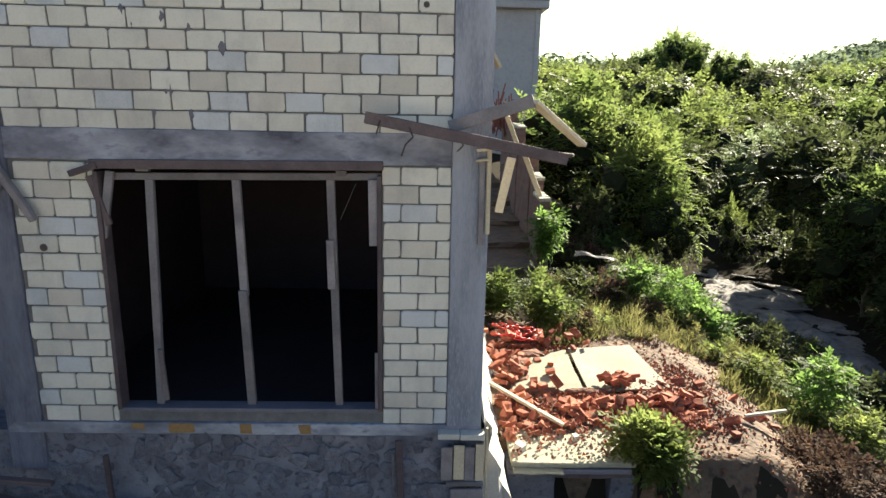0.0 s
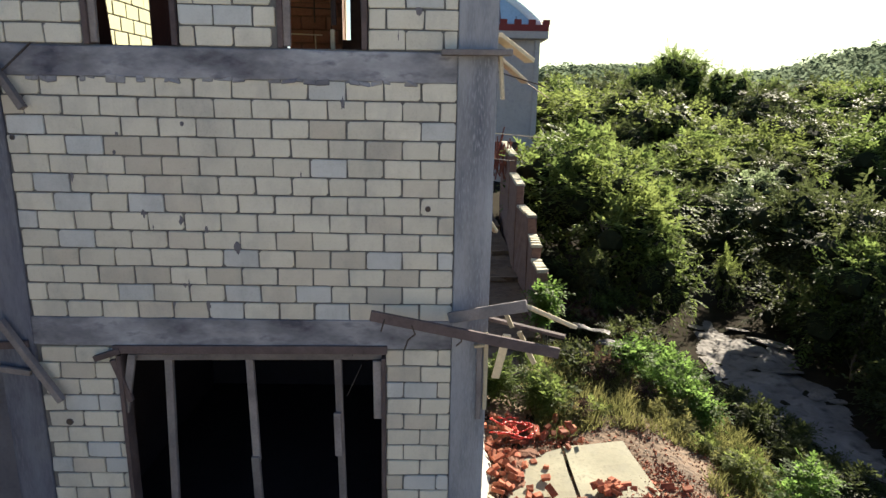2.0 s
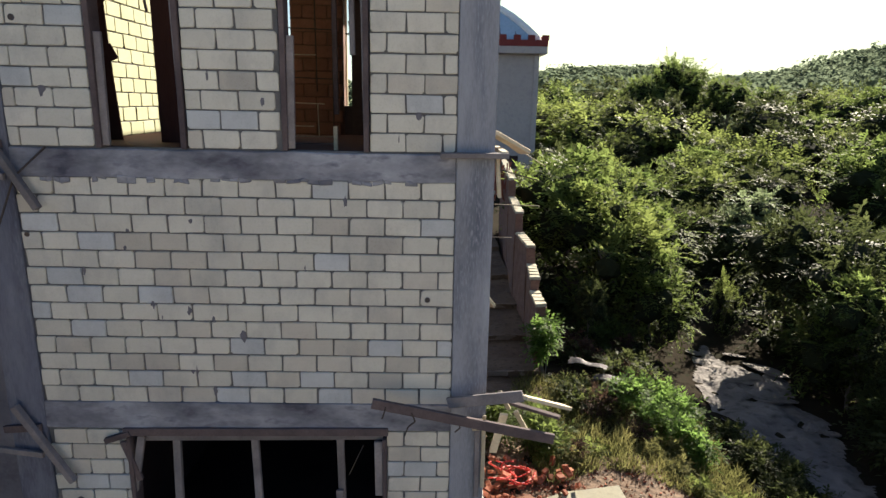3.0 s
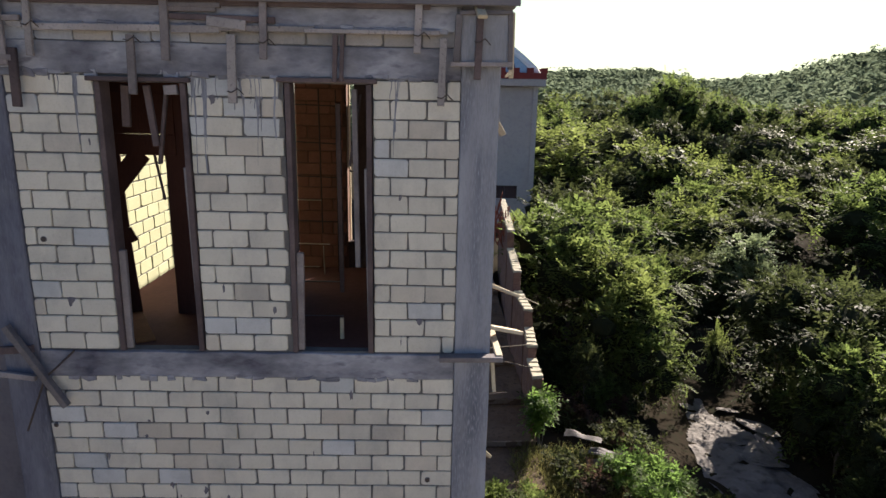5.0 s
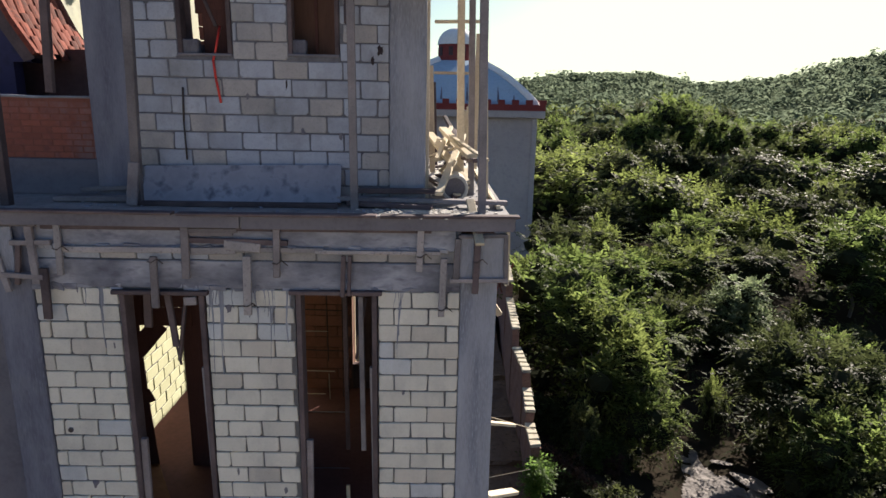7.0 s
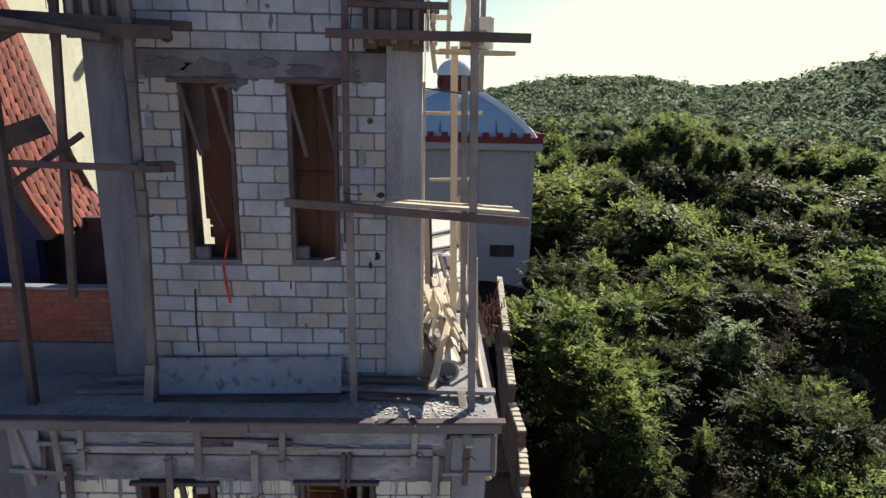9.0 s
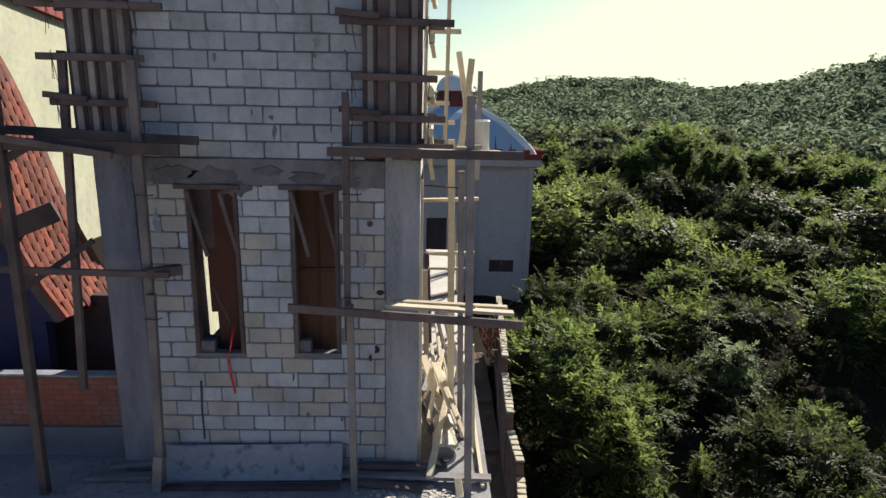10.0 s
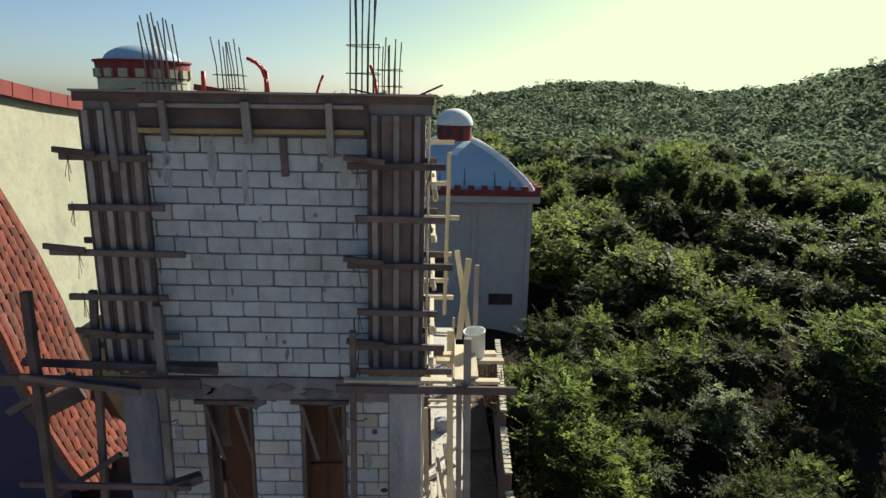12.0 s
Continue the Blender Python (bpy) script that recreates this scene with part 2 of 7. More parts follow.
def box(bm, x0, x1, y0, y1, z0, z1, m=None, bevel=0.0):
    made = bmesh.ops.create_cube(bm, size=1.0)["verts"]
    for v in made:
        v.co = Vector(((x0 + x1) / 2 + v.co.x * (x1 - x0), (y0 + y1) / 2 + v.co.y * (y1 - y0), (z0 + z1) / 2 + v.co.z * (z1 - z0)))
    if bevel:
        edges = list({e for v in made for e in v.link_edges})
        made = [v for v in bmesh.ops.bevel(bm, geom=edges, offset=bevel, segments=1, affect="EDGES")["verts"]]
    if m is not None:
        for v in made:
            v.co = m @ v.co
    return made


rng_p = random.Random(3)


def plank(bm, a, b, w, h, roll=0.0, bevel=0.006):
    """A sawn board from a to b, w wide (sideways) and h thick (upwards before the roll)."""
    a, b = Vector(a), Vector(b)
    d = b - a
    if abs(d.z) > 0.8 * d.length:  # upright: the width lies across the front
        yy = d.normalized()
        xx = (Vector((1, 0, 0)) - yy * yy.x).normalized()
        q = Matrix((xx, yy, xx.cross(yy))).transposed().to_4x4()
    else:
        q = d.to_track_quat("Y", "Z").to_matrix().to_4x4()
    m = Matrix.Translation((a + b) / 2) @ q @ pose(0, 0, 0, 0, roll, 0)
    made = box(bm, -w / 2, w / 2, -d.length / 2, d.length / 2, -h / 2, h / 2, None, bevel)
    k = (rng_p.random() - 0.5) * 0.012
    for v in made:
        v.co.z += k * math.cos(v.co.y * 1.3)
        v.co = m @ v.co
    return made


def tube(bm, a, b, r0, r1=None, n=8, caps=True):
    a, b = Vector(a), Vector(b)
    d = b - a
    m = Matrix.Translation((a + b) / 2) @ d.to_track_quat("Z", "Y").to_matrix().to_4x4()
    return bmesh.ops.create_cone(bm, cap_ends=caps, segments=n, radius1=r0, radius2=r0 if r1 is None else r1, depth=d.length, matrix=m)["verts"]


def path_tube(bm, pts, r, n=6):
    for a, b in zip(pts, pts[1:]):
        tube(bm, a, b, r, None, n)


def roughen(verts, amount, scale=3.0, seed=0.0):
    for v in verts:
        p = v.co * scale + Vector((seed, seed * 1.7, -seed))
        v.co += noise.noise_vector(p) * amount


def solid(name, label, category, x0, x1, y0, y1, z0, z1, material, kind="structure", bevel=0.01, rough=0.0, cuts=(), parent=None):
    """A cast or built block, cut into a grid so that its faces can be a little uneven."""
    bm = bmesh.new()
    box(bm, x0, x1, y0, y1, z0, z1, None, bevel)
    if rough:
        long = [e for e in bm.edges if e.calc_length() > 0.5]
        bmesh.ops.subdivide_edges(bm, edges=long, cuts=10, use_grid_fill=True)
        roughen(bm.verts, rough, 2.3, x0 + z0)
    if parent is not None:
        return part(name, bm, material, parent, label)
    return single(name, bm, material, label, category, kind=kind)


# ---- block walls ----
PITCH, COURSE, JOINT = 0.405, 0.208, 0.012
block_meshes = {}
rng_b = random.Random(5)


def block_mesh(length, height, depth, material):
    key = (round(length, 2), round(height, 3), round(depth, 2), material.name, rng_b.randrange(12))
    if key not in block_meshes:
        bm = bmesh.new()
        l, h, d, c = key[0] / 2, key[1] / 2, key[2], 0.007
        ring = []
        for sx, sz in ((-1, -1), (1, -1), (1, 1), (-1, 1)):  # corners worn round, some chipped
            q = rng_b.choice((0.004, 0.005, 0.007, 0.010, 0.016, 0.026))
            ex, ez = l + rng_b.uniform(-0.008, 0.004), h + rng_b.uniform(-0.007, 0.003)
            two = [(sx * (ex - q), sz * ez), (sx * ex, sz * (ez - q))]
            ring += two if sx * sz < 0 else two[::-1]
        f = [bm.verts.new((x - math.copysign(c, x), 0, z - math.copysign(c, z))) for x, z in ring]
        s = [bm.verts.new((x, c, z)) for x, z in ring]
        k = [bm.verts.new((x, d, z)) for x, z in ring]
        bm.faces.new(f)
        bm.faces.new(k[::-1])
        for i in range(8):
            j = (i + 1) % 8
            bm.faces.new((f[j], f[i], s[i], s[j]))
            bm.faces.new((s[j], s[i], k[i], k[j]))
        bmesh.ops.recalc_face_normals(bm, faces=bm.faces)
        block_meshes[key] = finish("block", bm, material)
    return block_meshes[key]


def cut_spans(a, b, holes):
    spans = [(a, b)]
    for h0, h1 in holes:
        out = []
        for s0, s1 in spans:
            if h1 <= s0 or h0 >= s1:
                out.append((s0, s1))
            else:
                if h0 > s0:
                    out.append((s0, h0))
                if h1 < s1:
                    out.append((h1, s1))
        spans = out
    return spans


def lay_blocks(parent, x0, x1, z0, rows, phase, y=0.0, holes=(), depth=0.12, turn=None, tan=0.13, blue=0.15, course=COURSE, stained=False, cream=False):
    """Running bond: the first row has an upright joint at phase, every second one lies half a block over."""
    for k in range(rows):
        zb = z0 + k * course
        zm = zb + course / 2
        start = phase + (PITCH / 2 if k % 2 else 0.0)
        i = math.floor((x0 - start) / PITCH)
        row_holes = [(h[0], h[1]) for h in holes if h[2] < zm < h[3]]
        while start + i * PITCH < x1:
            a, b = max(x0, start + i * PITCH), min(x1, start + (i + 1) * PITCH)
            i += 1
            for s0, s1 in cut_spans(a, b, row_holes):
                if s1 - s0 < 0.05:
                    continue
                r = rng_b.random()
                m = M_BLOCK_SUN if cream else (M_BLOCK_ST if r < tan else M_BLOCK_SB) if stained else M_BLOCK_T if r < tan else M_BLOCK_B if r < tan + blue else M_BLOCK
                ob = new("block", block_mesh(s1 - s0 - JOINT, course - JOINT, depth, m))
                ob.parent = parent
                p = Matrix.Translation(((s0 + s1) / 2, y - rng_b.random() * 0.008, zm)) @ pose(0, 0, 0, rng_b.uniform(-0.5, 0.5), rng_b.uniform(-0.5, 0.5), rng_b.uniform(-0.7, 0.7))
                ob.matrix_basis = turn @ p if turn is not None else p


def wall_core(name, label, x0, x1, z0, z1, y0, y1, holes=(), material=None):
    """The mortar bed of a wall, with real openings through it."""
    bm = bmesh.new()
    xs = sorted({x0, x1, *[h[0] for h in holes], *[h[1] for h in holes]})
    zs = sorted({z0, z1, *[h[2] for h in holes], *[h[3] for h in holes]})
    for a, b in zip(xs, xs[1:]):
        for c, d in zip(zs, zs[1:]):
            if not any(h[0] <= a and b <= h[1] and h[2] <= c and d <= h[3] for h in holes):
                box(bm, a, b, y0, y1, c, d)
    bmesh.ops.remove_doubles(bm, verts=bm.verts, dist=0.001)
    return single(name, bm, material or M_MORTAR, label, "wall", kind="structure")


# ---- the building: storeys ----
XL, XC0, XC1 = -4.82, 0.04, 0.46  # left end of the block wall, the corner column
WIN_G = (-3.89, -0.735, -0.79, 2.15)
WIN_1, WIN_2 = (-3.88, -2.89, 5.53, 8.58), (-1.87, -0.91, 5.53, 8.60)
wall_g = wall_core("wall_ground_storey", "pale concrete block wall round a large unglazed opening", XL, XC0, -0.97, 2.17, 0.02, 0.15, (WIN_G,))
wall_m = wall_core("wall_middle_storey", "pale concrete block wall in running bond between two beams", XL, XC0, 2.5, 5.2, 0.02, 0.15)
wall_u = wall_core("wall_upper_storey", "pale concrete block wall with two tall unglazed openings", XL, XC0, 5.5, 8.68, 0.02, 0.15, (WIN_1, WIN_2))
wall_strip = wall_core("wall_strip", "thin course of blocks above the upper beam", XL, XC0, 8.97, 9.4, 0.012, 0.15)

# cast concrete frame
solid("beam_lower", "rough cast concrete beam over the ground opening, blue-grey", "beam", XL, XC0, -0.02, 0.2, 2.17, 2.515, M_BEAM, rough=0.012)
solid("beam_middle", "rough cast concrete floor beam with a ragged lower edge", "beam", XL, XC0, -0.02, 0.2, 5.2, 5.515, M_BEAM, rough=0.014)
solid("beam_upper", "stained cast concrete lintel beam with drips", "beam", XL, XC0, -0.02, 0.2, 8.66, 8.985, M_BEAM, rough=0.012)
solid("sill_beam", "cast concrete ground beam under the wall", "beam", XL - 0.4, XC1, -0.03, 0.2, -1.115, -0.965, M_BEAM, rough=0.01)
solid("corner_column", "board-marked cast concrete corner column", "column", XC0, XC1, -0.025, 0.4, -1.0, 5.5, M_CONC, rough=0.008)
solid("corner_column_upper", "board-marked cast concrete corner column", "column", XC0, XC1, -0.02, 0.4, 5.52, 9.0, M_CONC, rough=0.008)
solid("left_column", "wide cast concrete column beside the block wall, streaked blue-grey", "column", -5.24, XL, -0.025, 0.4, -1.6, 9.4, M_CONC_B, rough=0.008)

# room shell behind the front wall
def slab(name, label, x0, x1, y0, y1, z0, z1, material, category="floor"):
    return solid(name, label, category, x0, x1, y0, y1, z0, z1, material, bevel=0.0)

# floor, ceiling and walls coloured near-black for the ground room's shade
slab("floor_ground", "dark bare concrete floor of the ground room", XL, XC1, 0.2, 9.0, -1.1, -0.95, M_SHADE)
slab("ceiling_ground", "bare concrete ceiling of the ground room", XL, XC1, 0.2, 9.0, 2.25, 2.45, M_SHADE, "ceiling")
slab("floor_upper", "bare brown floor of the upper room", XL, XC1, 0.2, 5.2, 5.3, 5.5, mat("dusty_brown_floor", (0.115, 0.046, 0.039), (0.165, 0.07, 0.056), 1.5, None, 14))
slab("wall_ground_back", "dark back wall of the ground room", XL, XC1, 5.5, 5.7, -0.95, 2.25, M_SHADE, "wall")
slab("wall_side_lower", "bare side wall of the building", 0.3, 0.455, 0.4, 9.0, -1.6, 5.3, M_SHADE, "wall")
slab("wall_left_lower", "bare inner wall of the ground room", -4.95, XL, 0.2, 9.0, -1.6, 5.3, M_SHADE, "wall")
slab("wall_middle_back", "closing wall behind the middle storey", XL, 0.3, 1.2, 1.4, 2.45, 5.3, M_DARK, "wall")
# upper room: its left wall is of blocks and catches the sun through the open side
slab("wall_upper_left", "inner wall bed behind pale blocks", -5.0, -4.79, 0.2, 5.0, 5.3, 9.4, M_MORTAR, "wall")
inner_left = thing("wall_inner_left", "sunlit pale block wall inside the upper room", "wall", kind="structure")
turn_l = Matrix.Translation((-4.775, 0.0, 0.0)) @ pose(0, 0, 0, 0, 0, 90)
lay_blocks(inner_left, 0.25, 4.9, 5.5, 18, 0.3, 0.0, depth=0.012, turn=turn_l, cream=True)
slab("wall_upper_back", "brown unplastered back wall of the upper room", -2.6, -1.73, 3.95, 4.2, 5.3, 9.4, mat("tan_mortar", (0.13, 0.07, 0.05), (0.18, 0.10, 0.07), 3, None, 30), "wall")
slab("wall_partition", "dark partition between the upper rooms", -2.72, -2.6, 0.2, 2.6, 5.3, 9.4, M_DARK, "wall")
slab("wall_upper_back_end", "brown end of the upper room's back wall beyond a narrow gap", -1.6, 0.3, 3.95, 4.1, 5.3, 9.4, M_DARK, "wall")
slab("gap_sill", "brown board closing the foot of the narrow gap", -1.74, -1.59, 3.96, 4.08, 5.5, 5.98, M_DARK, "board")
slab("wall_upper_gap", "pale sunlit wall seen through the narrow gap", -2.6, -2.4, 7.0, 9.5, 5.0, 9.2, M_BLOCK_SUN, "wall")
# hidden wall added so that no sun falls on the room's floor
slab("wall_side_upper", "unseen side wall added to keep sun out of the upper room", 0.3, 0.455, 0.4, 4.3, 5.3, 9.4, M_DARK, "wall")

# unseen wall added at the left to keep light off the lower front
slab("wall_neighbour", "unseen dark wall added to shade the lower left", -9.8, -9.5, -11.0, -1.5, -3.2, 6.5, M_CONC_D, "wall")

# roof terrace slab with a projecting lip
slab("roof_terrace", "dusty grey concrete terrace slab with a projecting lip", -9.0, 0.58, -0.15, 3.7, 9.4, 9.55, M_TERRACE)
# same slab as the terrace, coloured paler for the sun on it
slab("terrace_walk", "narrow sunlit concrete walk along the edge of the building", -0.42, 0.58, 3.7, 14.0, 9.4, 9.55, M_CONC_L)

# blocks of the front
lay_blocks(wall_g, WIN_G[1], XC0, -0.965, 15, -0.523)
lay_blocks(wall_g, XL, WIN_G[0], -0.965, 15, -4.365)
lay_blocks(wall_m, XL, XC0, 2.506, 13, -0.346)
lay_blocks(wall_u, WIN_2[1], XC0, 5.53, 15, -0.522)
lay_blocks(wall_u, WIN_1[1], WIN_2[0], 5.53, 15, -2.318)
lay_blocks(wall_u, XL, WIN_1[0], 5.53, 15, -4.69)
lay_blocks(wall_strip, XL, XC0, 8.985, 2, -1.2, tan=0.75, stained=True)

# ---- the tower on the terrace ----
TY = 0.72
TW_1, TW_2 = (-3.27, -2.64, 11.26, 13.42), (-2.0, -1.4, 11.27, 13.43)
wall_t = wall_core("wall_tower_lower", "block wall of the tower with two narrow unglazed openings", -3.88, -0.82, 9.55, 13.5, TY + 0.007, TY + 0.15, (TW_1, TW_2), M_MORTAR_T)
wall_t2 = wall_core("wall_tower_upper", "pale block wall between timber column forms", -3.75, -1.05, 13.8, 17.2, TY + 0.014, TY + 0.15, (), M_MORTAR_T)
lay_blocks(wall_t, -3.88, -0.82, 9.55, 19, -3.29 + 0.1, TY, holes=(TW_1, TW_2), tan=0.3, stained=True)
lay_blocks(wall_t2, -3.75, -1.05, 13.8, 15, -3.29 + PITCH / 2, TY, course=0.2085, tan=0.0, stained=True)
solid("tower_beam", "rough cast beam with overspilled concrete", "beam", -3.88, -0.82, TY - 0.03, TY + 0.2, 13.47, 13.8, M_CONC_S, rough=0.02)
solid("tower_column_left", "cast concrete column, streaked blue-grey", "column", -4.33, -3.88, TY - 0.03, TY + 0.42, 9.55, 13.9, M_CONC_B, rough=0.008)
solid("tower_column_right", "cast concrete column, streaked blue-grey", "column", -0.82, -0.39, TY - 0.03, TY + 0.42, 9.55, 13.9, M_CONC, rough=0.008)
solid("tower_column_left_upper", "fresh cast column inside its timber form", "column", -4.4, -3.76, 0.672, 1.1, 13.9, 17.2, M_CONC_D)
solid("tower_column_right_upper", "fresh cast column inside its timber form", "column", -1.04, -0.42, 0.672, 1.1, 13.9, 17.2, M_CONC_D)
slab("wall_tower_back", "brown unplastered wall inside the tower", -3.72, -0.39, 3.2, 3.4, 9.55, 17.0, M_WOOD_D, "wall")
# gap left between these two walls to light the tower's inside
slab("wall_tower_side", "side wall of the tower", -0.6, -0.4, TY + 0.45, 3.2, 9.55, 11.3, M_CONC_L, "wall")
slab("wall_tower_side_upper", "side wall of the tower above a gap added for light", -0.6, -0.4, TY + 0.45, 3.2, 13.5, 17.0, M_CONC_L, "wall")
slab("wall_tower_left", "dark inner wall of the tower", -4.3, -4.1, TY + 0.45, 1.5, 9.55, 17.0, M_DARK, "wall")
slab("wall_behind_tower", "pale sunlit wall seen through the gap in the tower", -5.1, -4.9, 4.6, 6.6, 9.55, 13.4, M_CREAM, "wall")
slab("tower_roof", "cast roof slab of the tower", -4.4, -0.3, 0.66, 3.5, 17.2, 17.4, M_CONC_D, "roof")


# smears of mortar left on the block faces
rs_m = random.Random(55)
for wall_name, x0, x1, z0, z1, y, count in (("tower", -3.85, -0.85, 9.9, 16.8, TY - 0.006, 34), ("middle", XL, XC0, 2.6, 5.1, -0.006, 16), ("upper", XL, XC0, 5.6, 8.6, -0.006, 18)):
    bm = bmesh.new()
    for i in range(count):
        x, z = rs_m.uniform(x0 + 0.1, x1 - 0.1), z0 + round(rs_m.uniform(0, z1 - z0) / COURSE) * COURSE + rs_m.uniform(0.02, 0.16)
        if wall_name == "upper" and any(w[0] - 0.1 < x < w[1] + 0.1 for w in (WIN_1, WIN_2)):
            continue
        if wall_name == "tower" and (any(w[0] - 0.1 < x < w[1] + 0.1 and w[2] - 0.1 < z < w[3] + 0.1 for w in (TW_1, TW_2)) or 13.4 < z < 13.85):
            continue
        w, h = rs_m.uniform(0.012, 0.05), rs_m.uniform(0.03, 0.10)
        rim = [bm.verts.new((x + w * math.cos(t * 0.7) * rs_m.uniform(0.5, 1.2), y + 0.006, z + h * math.sin(t * 0.7) * rs_m.uniform(0.5, 1.2))) for t in range(9)]
        mid = bm.verts.new((x, y - 0.007, z))
        for j in range(9):
            bm.faces.new((rim[j], rim[(j + 1) % 9], mid))
    bmesh.ops.recalc_face_normals(bm, faces=bm.faces)
    single("mortar_smears", bm, M_CONC_D, "dark grey smears of mortar on the block wall", "mortar", kind="stuff", smooth=True)


# ---- openings: timber left in them ----
def timber(t, name, a, b, w, h, m):
    """One sawn piece of a thing that stands at its own base."""
    bm = bmesh.new()
    plank(bm, Vector(a) - t.location, Vector(b) - t.location, w, h)
    return part(name, bm, m, t)


def frame_thing(name, label, pieces, category="window frame"):
    """pieces: rows of name, a, b, width, thickness, material."""
    t = thing(name, label, category, pieces[0][1])
    inv = Vector(pieces[0][1])
    for n, a, b, w, h, m in pieces:
        bm = bmesh.new()
        plank(bm, Vector(a) - inv, Vector(b) - inv, w, h)
        part(n, bm, m, t)
    return t


g0, g1, gz0, gz1 = WIN_G
opening = frame_thing("opening_formwork", "weathered brown timber formwork and props in the large opening", [("head_board", (g0 - 0.02, -0.03, 2.13), (g1 + 0.02, -0.03, 2.16), 0.05, 0.10, M_WOOD_D)])
timber(opening, "soffit_board", (g0, 0.1, 2.1), (g1, 0.1, 2.12), 0.26, 0.03, M_WOOD_D)
timber(opening, "rail", (-3.75, 0.1, 1.985), (g1, 0.1, 2.03), 0.05, 0.08, M_WOOD)
timber(opening, "prop", (-3.335, 0.12, 1.98), (-3.43, 0.12, -0.79), 0.09, 0.07, M_WOOD)
timber(opening, "prop", (-2.375, 0.12, 1.98), (-2.35, 0.12, 0.6), 0.09, 0.07, M_WOOD)
timber(opening, "prop", (-2.36, 0.1, 0.68), (-2.33, 0.12, -0.79), 0.1, 0.07, M_WOOD)
timber(opening, "prop", (-1.32, 0.12, 2.0), (-1.27, 0.12, -0.79), 0.09, 0.07, M_WOOD)
timber(opening, "cleat", (-1.33, 0.05, 1.3), (-1.32, 0.05, 0.72), 0.09, 0.04, M_WOOD)
timber(opening, "cleat", (-3.36, 0.05, -0.05), (-3.33, 0.05, -0.7), 0.06, 0.04, M_WOOD)
timber(opening, "jamb_board", (-3.86, 0.06, 2.05), (-3.86, 0.06, -0.79), 0.05, 0.2, M_WOOD_D)
timber(opening, "jamb_board", (-3.72, 0.02, 2.05), (-3.87, 0.02, 1.3), 0.09, 0.05, M_WOOD)
timber(opening, "jamb_board", (-0.76, 0.06, 2.05), (-0.76, 0.06, -0.79), 0.05, 0.2, M_WOOD_D)
timber(opening, "jamb_board", (-0.83, 0.02, 2.0), (-0.82, 0.02, 1.25), 0.12, 0.04, M_WOOD)
timber(opening, "jamb_board", (-0.79, 0.02, -0.05), (-0.79, 0.02, -0.78), 0.07, 0.04, M_WOOD)
timber(opening, "brace", (-4.12, -0.06, 2.02), (-3.82, -0.05, 2.12), 0.06, 0.07, M_WOOD_D)
timber(opening, "brace", (-3.93, -0.02, 2.0), (-3.78, 0.02, 1.45), 0.07, 0.05, M_WOOD_D)
timber(opening, "wire_hanger", (-1.02, 0.0, 1.96), (-1.2, 0.0, 1.55), 0.012, 0.012, M_STEEL)
timber(opening, "packing", (-3.45, 0.06, 2.07), (-3.3, 0.06, 2.07), 0.06, 0.05, M_WOOD)
timber(opening, "packing", (-1.25, 0.06, 2.07), (-1.13, 0.06, 2.07), 0.06, 0.06, M_WOOD)
frame_thing("opening_sill", "blue-grey concrete sill of the large opening", [("sill", (g0, 0.08, -0.8), (g1, 0.08, -0.79), 0.2, 0.05, M_CONC_D)], "sill")
# ochre stains under the sill
bm = bmesh.new()
for x, w in ((-3.75, 0.16), (-3.3, 0.3), (-2.45, 0.14), (-1.75, 0.15)):
    v = box(bm, x, x + w, -0.036, -0.028, -1.09, -0.97)
    roughen(v, 0.01, 5, x)
single("ochre_stain", bm, mat("ochre", (0.22, 0.13, 0.05), (0.3, 0.18, 0.08), 6, None, 30), "ochre stains on the ground beam", "stain", kind="stuff")


def tall_frame(w):
    x0, x1, z0, z1 = w
    return [
        ("jamb_board", (x0 + 0.05, 0.08, z1), (x0 + 0.04, 0.08, z0), 0.06, 0.22, M_WOOD_D),
        ("jamb_board", (x1 - 0.04, 0.08, z1), (x1 - 0.04, 0.08, z0), 0.06, 0.22, M_WOOD_D),
        ("jamb_post", (x0 + 0.12, 0.03, z0 + 1.2), (x0 + 0.1, 0.03, z0 + 0.02), 0.08, 0.05, M_WOOD),
        ("jamb_post", (x1 - 0.07, 0.02, z1 - 0.9), (x1 - 0.04, 0.02, z0 + 0.05), 0.06, 0.06, M_WOOD),
        ("soffit_board", (x0 - 0.05, 0.06, z1 + 0.03), (x1 + 0.05, 0.06, z1 + 0.03), 0.26, 0.05, M_WOOD_D),
    ]


M_TAN = mat("tan_board", (0.20, 0.085, 0.035), (0.26, 0.12, 0.05), 1.5, None, 12, stretch=(3, 3, 0.5))
M_TAN_D = mat("brown_panel", (0.065, 0.033, 0.022), (0.105, 0.055, 0.036), 1.5, (0.07, 0.035, 0.022), 12, stretch=(3, 3, 0.5))
M_BROWN = mat("red_brown_board", (0.062, 0.026, 0.021), (0.10, 0.042, 0.032), 1.5, (0.055, 0.022, 0.018), 12, stretch=(3, 3, 0.5))
rows_1 = tall_frame(WIN_1) + [
    ("stud", (-3.36, 0.1, 8.55), (-3.3, 0.1, 7.9), 0.07, 0.05, M_WOOD_D), ("stud", (-3.16, 0.12, 8.5), (-3.3, 0.14, 7.7), 0.04, 0.05, M_WOOD_D),
    ("packing", (-3.13, 0.0, 8.5), (-2.99, 0.0, 8.51), 0.06, 0.1, M_WOOD),
    ("stud", (-3.62, 0.16, 8.55), (-3.66, 0.2, 8.1), 0.09, 0.05, M_WOOD_D)]
